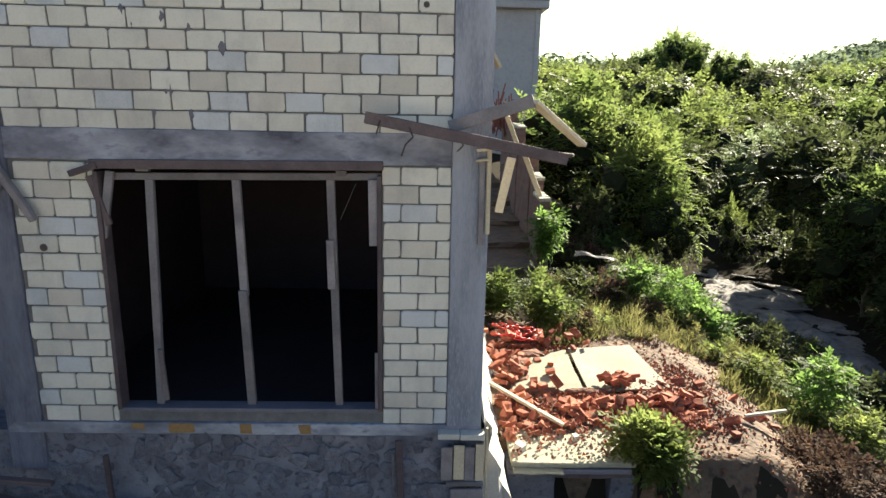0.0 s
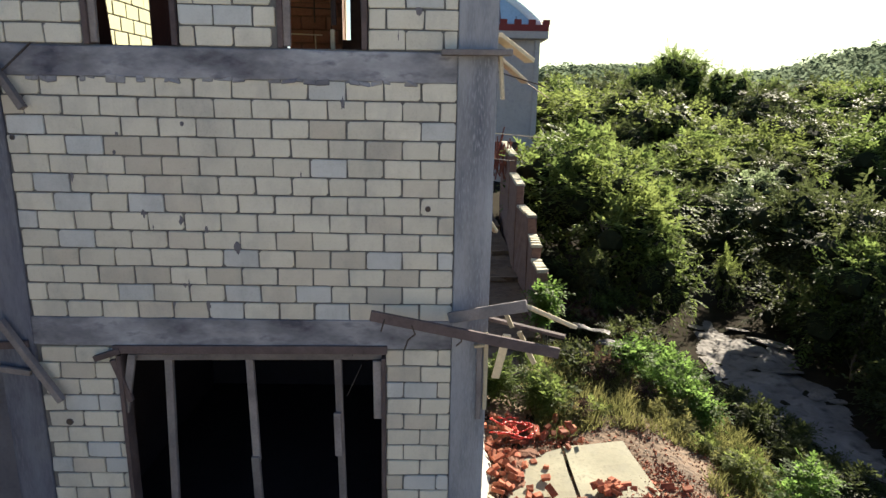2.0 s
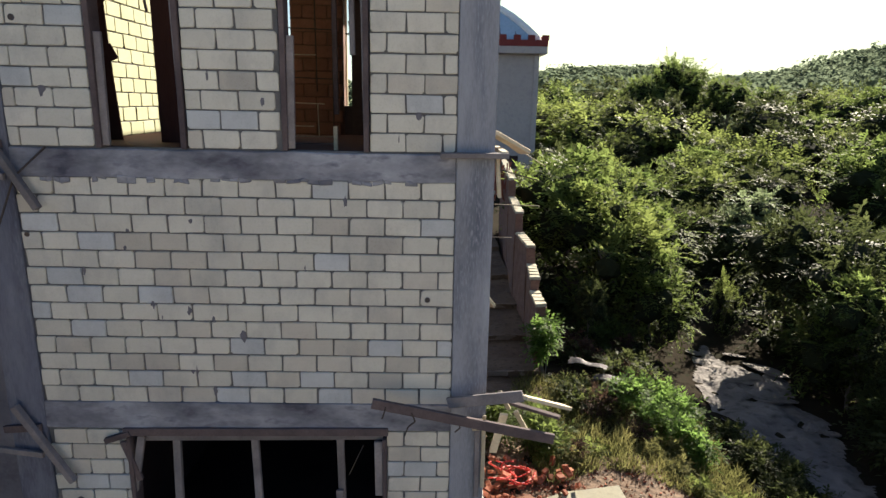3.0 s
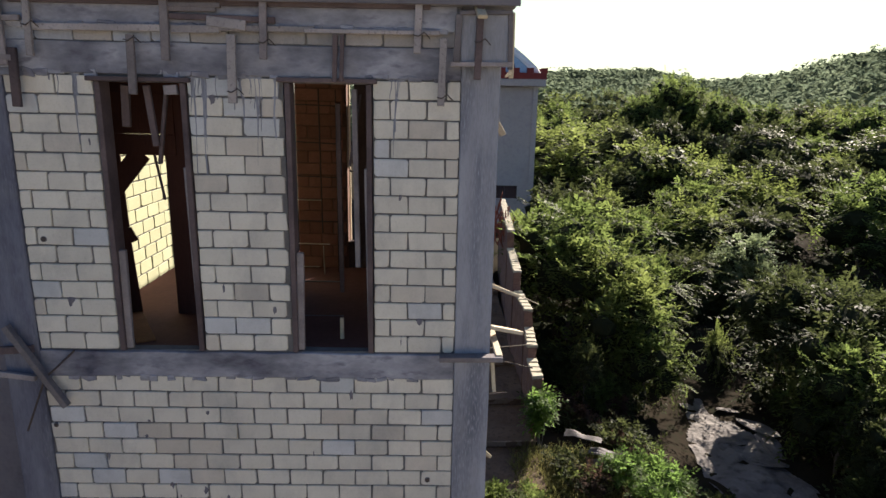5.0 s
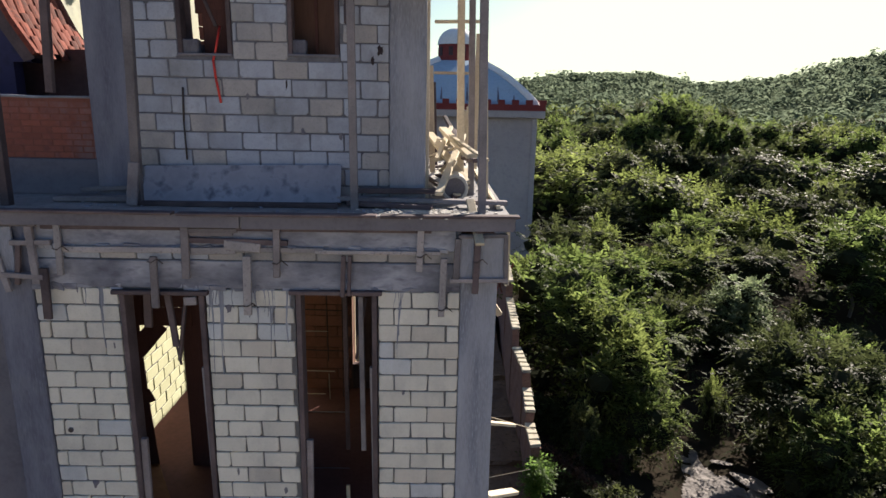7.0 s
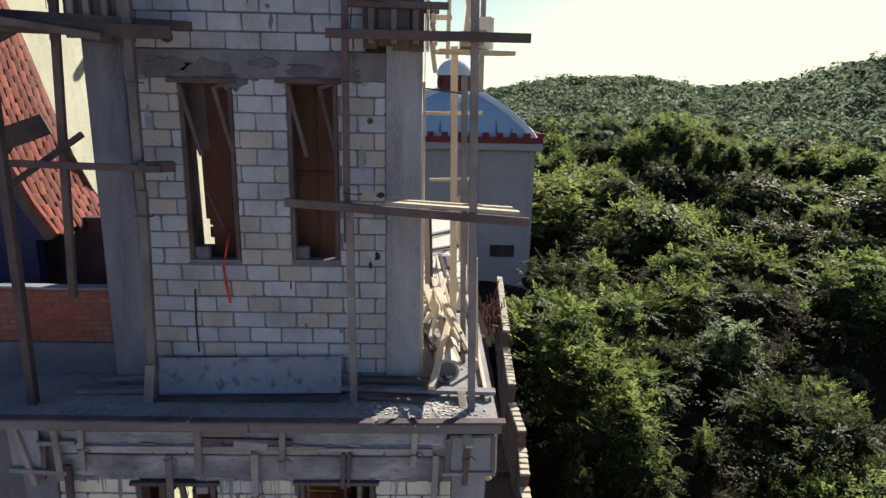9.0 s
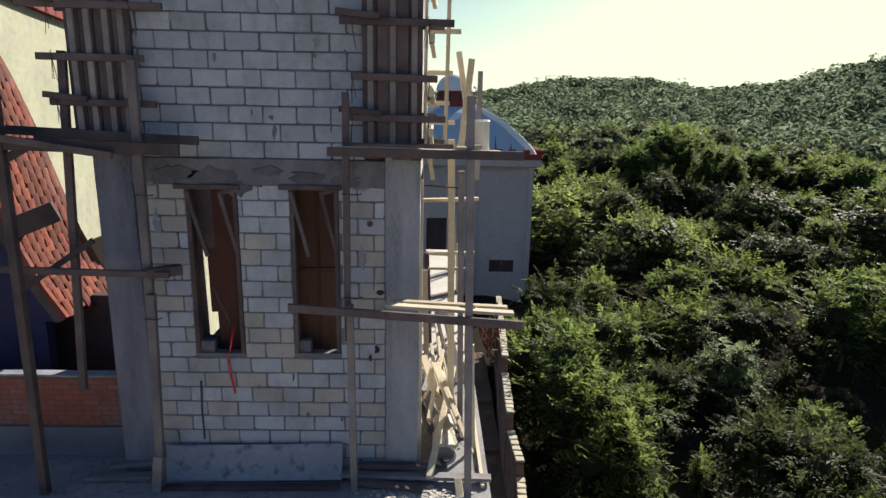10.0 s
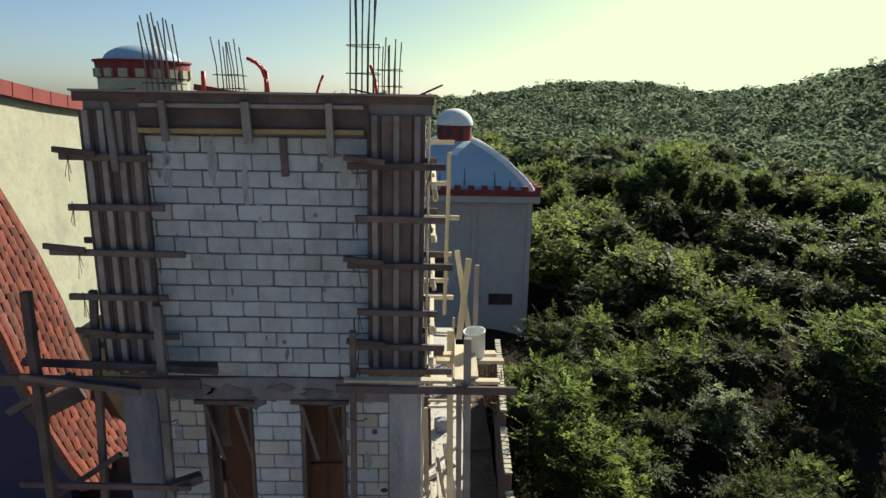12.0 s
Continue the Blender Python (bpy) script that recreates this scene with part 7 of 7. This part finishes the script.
def clumps(rs, centres, radii, n, leaf, ragged=0.12, low=-0.25, tilt=0.22):
    """Tufts set over the upper skin of lobes, turned outwards, so that each lobe has a lit top and a shaded side."""
    k = rs.choice(len(centres), n, p=radii[:, 0] ** 2 / (radii[:, 0] ** 2).sum())
    d = rs.normal(size=(n, 3))
    d[:, 2] = np.maximum(d[:, 2], low) + 0.15
    d = unit(d)
    knob = 1.0 + 0.13 * np.sin(d[:, :1] * 7.0 + k[:, None]) * np.sin(d[:, 1:2] * 7.0 + 2.0 * k[:, None])
    pos = centres[k] + d * radii[k] * knob * (1.0 + ragged * rs.uniform(-1.0, 1.0, (n, 1)))
    face = unit(d + np.array([0, 0, 0.35]) + rs.normal(size=(n, 3)) * tilt)
    ex = unit(np.cross(face, rs.normal(size=(n, 3))))
    ey = np.cross(face, ex)
    L = leaf * rs.uniform(0.55, 1.1, (n, 1))
    return np.stack([pos - ex * L, pos - ey * L * 0.6 + face * L * 0.15, pos + ex * L - np.array([0, 0, 0.25]) * L, pos + ey * L * 0.6 + face * L * 0.15], 1)


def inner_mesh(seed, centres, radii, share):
    """Uneven dark masses added in a crown to block light and colour its shade."""
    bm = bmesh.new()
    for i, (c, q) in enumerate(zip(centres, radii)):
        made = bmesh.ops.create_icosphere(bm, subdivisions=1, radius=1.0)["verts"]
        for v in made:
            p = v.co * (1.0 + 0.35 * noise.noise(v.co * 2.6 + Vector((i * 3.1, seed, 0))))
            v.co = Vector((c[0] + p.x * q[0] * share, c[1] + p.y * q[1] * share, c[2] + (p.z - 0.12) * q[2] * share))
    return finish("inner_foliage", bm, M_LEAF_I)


def tree_kind(seed, height, spread, n_lobes, lobe, twigs, per, leaf, width, twig, material, radius=0.11, tufts=0, tuft=0.3):
    """Trunk, inside and crown meshes of a tree whose top is at height: lit sprays above, a dense inside, thin foliage below."""
    rs = np.random.RandomState(seed)
    low = height * 0.36
    c, rr = lobes(rs, n_lobes, spread, height - low - lobe * 0.6, lobe, low)
    c[:, 2] += height - (c[:, 2] + rr[:, 2]).max()
    quads = [sprays(rs, c, rr, twigs, per, leaf, width, twig, (0.78, 1.14), 0.95)]
    if tufts:
        quads.append(clumps(rs, c, rr, tufts, tuft))
    c2, rr2 = lobes(rs, 9, spread * 0.8, height * 0.34, lobe * 0.9, height * 0.08)
    quads.append(sprays(rs, c2, rr2, twigs // 6, 6, leaf * 1.2, width, twig * 0.8, (0.6, 1.05), 0.1))
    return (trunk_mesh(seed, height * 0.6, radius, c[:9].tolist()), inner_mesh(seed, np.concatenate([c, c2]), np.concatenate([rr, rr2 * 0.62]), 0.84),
            leaf_mesh("crown", np.concatenate(quads), material))


KINDS = {
    "near_a": tree_kind(1, 6.0, 2.3, 10, 1.0, 330, 13, 0.32, 0.36, 1.25, M_LEAF),
    "near_b": tree_kind(2, 5.4, 2.3, 9, 1.0, 320, 13, 0.32, 0.36, 1.25, M_LEAF_Y),
    "near_c": tree_kind(3, 6.6, 2.2, 10, 1.0, 320, 13, 0.30, 0.36, 1.2, M_LEAF_D),
    "mid_a": tree_kind(4, 7.0, 2.5, 8, 1.5, 210, 8, 0.36, 0.45, 1.1, M_LEAF, tufts=1050, tuft=0.24),
    "mid_b": tree_kind(5, 7.5, 2.4, 8, 1.5, 200, 8, 0.36, 0.45, 1.1, M_LEAF_D, tufts=1050, tuft=0.24),
    "mid_c": tree_kind(6, 6.5, 2.7, 9, 1.35, 220, 8, 0.36, 0.45, 1.1, M_LEAF_Y, tufts=1050, tuft=0.24),
    "pale": tree_kind(8, 5.6, 1.7, 11, 0.7, 520, 9, 0.30, 0.42, 0.8, M_LEAF_P),
    "tall": tree_kind(7, 15.0, 6.2, 28, 1.7, 700, 8, 0.5, 0.5, 1.5, M_LEAF, 0.3, tufts=4600, tuft=0.3),
}
LABEL = {"near_a": "leafy green broadleaf tree with sprays lit from behind", "near_b": "yellow-green broadleaf tree with drooping sprays", "near_c": "dark green feathery-leaved tree",
         "mid_a": "dense green forest tree", "mid_b": "dark green forest tree", "mid_c": "light green spreading forest tree", "pale": "pale silvery-leaved tree among green ones", "tall": "tall dark tree standing above the forest"}
HEIGHT = {"near_a": 6.0, "near_b": 5.4, "near_c": 6.6, "mid_a": 7.0, "mid_b": 7.5, "mid_c": 6.5, "tall": 15.0, "pale": 5.6}
planted = []
rt = random.Random(12)


def lane(x, y):
    """How far a place lies towards the sun from the sunlit spot of the track, or None when it is off that lane."""
    far = (x - 9.8) * math.sin(az) + (y - 13.7) * math.cos(az)
    return far if -1.2 < far < 8.0 and abs((x - 9.8) * math.cos(az) - (y - 13.7) * math.sin(az)) < 1.3 else None


def plant(kind, x, y, top_z, wide=1.0):
    g = hill(x, y) - 0.05
    far = lane(x, y)
    if far is not None:  # low growth where the sun reaches the track
        top_z = min(top_z, max(g + 0.8, -3.9 + far * 0.5))
        wide *= 0.8
    s = max(0.35, (top_z - g) / HEIGHT[kind])
    t = thing("tree", LABEL[kind], "tree", (x, y, g), "forest trees")
    w = s * wide
    t.scale = (w * rt.uniform(0.85, 1.2), w * rt.uniform(0.85, 1.2), s)
    t.rotation_euler = (0, 0, rt.uniform(0, 6.28))
    for n, me in zip(("trunk", "inner_foliage", "crown"), KINDS[kind]):
        ob = new(n, me)
        ob.parent = t
    planted.append((x, y, 2.3 * w))


# near_c towards the right carries the shade of taller trees in its colour
plant("near_a", 6.2, 21.0, 3.6, 0.95)
plant("near_a", 9.0, 19.6, 1.6, 1.1)
plant("near_b", 6.7, 17.2, 2.4, 0.85)
plant("near_a", 8.2, 15.4, 0.5, 0.8)
plant("near_c", 15.6, 15.5, 1.6, 1.0)
plant("pale", 16.6, 25.6, 1.6, 0.9)
plant("near_b", 14.6, 31.0, 2.6, 1.15)
plant("near_c", 20.6, 31.5, 2.2, 1.1)
plant("near_a", 26.5, 30.5, 4.1, 1.1)
plant("near_c", 22.3, 23.5, -0.4, 1.15)
plant("near_a", 31.6, 34.0, 3.6, 1.1)
plant("near_c", 12.3, 23.5, 1.2, 1.0)
plant("near_a", 18.6, 19.8, 0.6, 1.0)
plant("near_c", 14.0, 42.0, 3.4, 1.2)
plant("near_a", 10.6, 27.5, 2.4, 1.05)
plant("near_b", 12.6, 18.5, -0.6, 0.8)
plant("near_c", 20.2, 14.6, 0.2, 1.1)
plant("near_c", 25.0, 18.5, 1.0, 1.1)
plant("near_a", 6.1, 26.0, 3.0, 1.0)
plant("near_c", 7.6, 32.0, 3.2, 1.0)
plant("near_b", 10.4, 35.5, 2.6, 1.1)
plant("near_a", 18.0, 36.5, 3.0, 1.1)
plant("near_b", 24.6, 37.5, 3.2, 1.1)
plant("near_c", 29.5, 25.0, 1.8, 1.1)
plant("near_b", 26.8, 53.0, 3.2, 1.3)
plant("near_c", 5.3, 13.6, -0.2, 0.65)
plant("near_a", 17.2, 10.4, -0.4, 0.9)
plant("near_c", 21.6, 9.0, -0.6, 1.0)
plant("near_c", 28.4, 36.8, 1.2, 0.9)
plant("near_c", 27.4, 34.0, 0.6, 0.8)
plant("near_c", 13.8, 16.2, 1.8, 1.0)
plant("near_a", 13.4, 11.4, 0.8, 0.9)
plant("near_c", 12.8, 8.4, -0.2, 0.8)
plant("near_c", 14.9, 15.4, 2.0, 1.0)
plant("near_c", 14.2, 13.2, 1.3, 1.0)
plant("near_a", 15.8, 11.4, 1.2, 1.0)
plant("near_c", 14.0, 9.8, 0.5, 0.9)
plant("near_c", 15.8, 8.2, 0.6, 1.0)
plant("near_a", 13.4, 6.4, 0.0, 0.8)
plant("near_c", 16.9, 5.6, 0.3, 1.0)
plant("tall", 31.3, 77.0, 12.0, 0.95)
plant("tall", 26.6, 73.0, 9.2, 0.85)
plant("tall", 36.8, 72.5, 9.4, 0.9)
plant("mid_c", 17.5, 64.0, 6.3, 1.3)
plant("mid_c", 15.2, 62.0, 5.4, 1.2)
plant("mid_a", 23.0, 54.8, 3.7, 1.2)
plant("mid_c", 26.8, 54.6, 2.9, 1.2)
plant("mid_c", 34.0, 62.8, 3.4, 1.3)
plant("mid_a", 39.0, 60.0, 5.2, 1.4)
plant("tall", 46.0, 81.0, 8.6, 1.0)
# the rest of the wood, by chance, no closer than the crowns allow
tries = 0
while len(planted) < 265 and tries < 20000:
    tries += 1
    d, a = 14.0 + 118.0 * rt.random() ** 0.75, radians(rt.uniform(-4, 47))
    x, y = d * math.sin(a), d * math.cos(a) - 2
    if x < 4.2 + 0.05 * y or (x < 10.5 and y > 37 and y < 60) or y < 12.5:
        continue
    if abs(x - (10.6 + max(0.0, 12 - y) * 0.7)) < 2.4 and y < 18.5:
        continue
    need = 3.9 if d < 50 else 4.2
    if any((x - px) ** 2 + (y - py) ** 2 < (need + 0.35 * pr) ** 2 for px, py, pr in planted):
        continue
    # dark kinds come up more often, to colour the wood's shaded part
    kind = rt.choice(("mid_a", "mid_b", "mid_b", "mid_c")) if d > 40 else rt.choice(("near_a", "near_c", "near_c"))
    plant(kind, x, y, -0.4 + 0.065 * d + (rt.uniform(-3.4, -1.6) if rt.random() < 0.4 else rt.uniform(0.0, 3.4) * (1.0 if d > 50 else 0.5)), rt.uniform(0.8, 1.35))

# far woods: closed canopy of domed crowns, each with a lit top and a shaded side
rs = np.random.RandomState(40)
quads_f = []
count = 5600
d = np.sqrt(rs.uniform(92.0 ** 2, 640.0 ** 2, count))
a = np.radians(rs.uniform(-9, 47, count))
for di, ai in zip(d, a):
    x, y = di * math.sin(ai), di * math.cos(ai)
    size = (rs.uniform(2.4, 4.0) if rs.uniform() < 0.7 else rs.uniform(4.0, 6.0)) * (1.0 + di / 1500.0)
    n = 230 if di < 160 else 136 if di < 300 else 70
    m = rs.randint(2, 5)
    cc = np.array([x, y, hill(x, y) + rs.uniform(0.6, 4.2)]) + rs.normal(size=(m, 3)) * np.array([0.42, 0.42, 0.22]) * size
    r1 = size * rs.uniform(0.5, 0.8, (m, 1))
    quads_f.append(clumps(rs, cc, np.concatenate([r1, r1, r1 * 0.85], 1), n, 0.40 + di / 360.0, 0.025, -0.5, 0.08))
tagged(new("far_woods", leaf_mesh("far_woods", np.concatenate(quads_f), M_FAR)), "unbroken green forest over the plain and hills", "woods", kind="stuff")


def bush(label, x, y, top_z, spread, twigs, leaf, material, seed, per=7, ground=None):
    g = hill(x, y) if ground is None else ground
    h = max(0.4, top_z - g)
    rs = np.random.RandomState(seed)
    c, rr = lobes(rs, 9, spread * 0.6, h * 0.7, spread * 0.42, h * 0.15)
    c[:, 2] += h - (c[:, 2] + rr[:, 2]).max()
    t = thing("bush", label, "bush", (x, y, g), "bushes")
    r = random.Random(seed)
    for p in c[:4]:
        bm = bmesh.new()
        tube(bm, (r.uniform(-0.08, 0.08), r.uniform(-0.08, 0.08), -0.1), Vector(p), 0.022, 0.008, 5, False)
        part("stem", bm, M_BARK, t)
    ob = new("foliage", leaf_mesh("foliage", sprays(rs, c, rr, twigs, per, leaf, 0.42, leaf * 2.2, (0.35, 1.05)), material))
    ob.parent = t


bush("broad-leaved green bush before the slab", 2.98, 1.02, -1.5, 0.45, 330, 0.125, M_LEAF_Y, 50)
bush("broad-leaved green bush beside the slab", 3.15, 0.9, -1.95, 0.36, 190, 0.12, M_LEAF, 51)
bush("bright weeds on the edge of the slope", 6.85, 3.5, -1.55, 0.75, 330, 0.11, M_CREEPER, 52)
bush("bright weeds on the edge of the slope", 6.3, 4.3, -1.75, 0.6, 260, 0.10, M_LEAF_Y, 53)
bush("green bush behind the brick heap", 2.45, 6.6, -0.95, 0.75, 420, 0.13, M_LEAF, 54)
bush("dark green bush by the corner of the building", 1.3, 6.9, -0.95, 0.6, 330, 0.14, M_LEAF, 55)
bush("bright green creeper bush beyond the grass", 6.5, 9.0, -1.6, 0.85, 520, 0.15, M_CREEPER, 56)
bush("bright green creeper bush beyond the grass", 7.1, 9.5, -2.3, 0.6, 340, 0.14, M_CREEPER, 57)
for i, (x, y, z) in enumerate(((5.8, 7.9, -1.2), (6.2, 7.3, -1.5), (6.55, 6.7, -1.85), (5.2, 8.6, -1.15))):
    bush("bright green creeper trailing over the bank", x, y, z, 0.5, 230, 0.12, M_CREEPER, 570 + i)
bush("small sunlit bush before the garden wall", 3.25, 10.4, -0.1, 0.5, 260, 0.15, M_CREEPER, 58, ground=-2.05)
bush("dead brown brush in the grass", 4.5, 8.3, -1.35, 0.9, 300, 0.11, M_WEED, 60)
bush("weeds with reddish stems at the slope's foot", 5.7, 1.2, -1.95, 0.6, 260, 0.10, M_WEED, 61)
bush("weeds at the slope's foot", 6.9, 2.0, -1.85, 0.6, 300, 0.10, M_LEAF_Y, 62)
for i, (x, y) in enumerate(((5.9, 1.0), (5.4, 0.6), (6.2, 1.6), (6.4, 0.6), (5.7, 1.6), (6.8, 1.2))):
    bush("withered red-brown weeds on the bank", x, y, hill(x, y) + 0.42, 0.5, 170, 0.09, M_WEED, 300 + i)
for i in range(12):
    x, y = 2.9 + 3.6 * ((i * 0.618) % 1.0), 5.9 + 3.4 * ((i * 0.414) % 1.0)
    bush("low mixed weeds in the grass", x, y, hill(x, y) + 0.3 + 0.06 * (i % 4), 0.38, 90, 0.09, (M_GRASS, M_WEED, M_LEAF_Y, M_GRASS)[i % 4], 400 + i)
for i, (x, y) in enumerate(((5.6, 6.0), (5.9, 5.4), (6.1, 4.9), (6.6, 4.4), (7.2, 3.2), (7.3, 2.6), (5.2, 6.5), (6.5, 3.0))):
    bush("low sunlit weeds along the bank", x, y, hill(x, y) + 0.28, 0.34, 120, 0.08, M_LEAF_Y if i % 2 else M_GRASS, 320 + i)
for i, (x, y) in enumerate(((12.6, 8.0), (13.4, 9.6), (12.2, 6.2), (14.2, 7.2), (13.8, 12.0), (11.8, 4.4), (13.2, 4.8), (15.0, 9.2))):
    bush("dark thicket beside the rock track", x, y, hill(x, y) + 1.9 + 0.5 * (i % 3), 1.3, 420, 0.2, M_LEAF_D, 340 + i)
rb = random.Random(70)
for i in range(46):
    y = rb.uniform(4.5, 17)
    x = rb.choice((rb.uniform(3.6, 8.6), 13.5 + rb.uniform(0, 5)))
    if y < 7.5 and x < 12:
        continue
    if abs(x - (10.6 + max(0.0, 12 - y) * 0.7)) < 2.2:
        continue
    if lane(x, y) is not None or (7.0 < x < 9.6 and 9.0 < y < 14.0):
        continue
    bush("dark undergrowth between the trees", x, y, hill(x, y) + rb.uniform(0.5, 1.3), rb.uniform(0.7, 1.2), 240, 0.16, rb.choice((M_LEAF_D, M_LEAF, M_LEAF_D)), 100 + i)

for i in range(34):  # low growth that hides the soil between the crowns
    x, y = rb.uniform(12.5, 24.0), rb.uniform(16.5, 30.0)
    if lane(x, y) is not None:
        continue
    bush("dark undergrowth between the trees", x, y, hill(x, y) + rb.uniform(0.6, 1.4), rb.uniform(1.3, 1.9), 190, 0.26, M_LEAF_D, 500 + i)
for i, (x, y) in enumerate(((8.3, 8.9), (8.7, 8.0), (8.9, 7.0), (9.1, 6.0), (9.2, 5.0), (8.2, 7.4), (8.3, 6.2), (8.4, 5.2))):
    bush("dark weeds at the edge of the rock track", x, y, hill(x, y) + 0.55 + 0.12 * (i % 3), 0.6, 170, 0.13, M_LEAF_D, 560 + i)

for i in range(16):
    x, y = 3.7 + 3.0 * ((i * 0.618) % 1.0), 9.6 + 4.2 * ((i * 0.37) % 1.0)
    bush("dry grey-brown brush before the trees", x, y, hill(x, y) + 0.5 + 0.15 * (i % 3), 0.55, 150, 0.10, M_WEED if i % 3 else M_LEAF_D, 600 + i)

# grass on the bank
rs = np.random.RandomState(88)
n = 34000
x, y = rs.uniform(2.2, 8.2, n), rs.uniform(1.0, 10.5, n)
keep = ((y > 5.4 + 0.3 * np.sin(x * 2)) & (x < 7.6)) | ((x > 5.2 + 0.35 * np.sin(y * 3) + 0.1 * y) & (y > 2.2) & (x < 7.4))
x, y = x[keep], y[keep]
z = np.array([hill(a, b) for a, b in zip(x, y)])
p = np.stack([x, y, z], 1)
h = rs.uniform(0.08, 0.38, (len(p), 1)) * (0.6 + 0.6 * np.sin(x * 3.1 + np.sin(y * 2.3))[:, None] ** 2)
lean = rs.normal(size=(len(p), 3)) * 0.55
lean[:, 2] = 1
tip = p + unit(lean) * h
sd = unit(np.cross(lean, rs.normal(size=(len(p), 3)))) * 0.014
tagged(new("dry_grass", leaf_mesh("dry_grass", np.stack([p - sd, p + sd, tip + sd * 0.2, tip - sd * 0.2], 1), M_GRASS)), "yellow-green grass on the bank", "grass", kind="stuff")
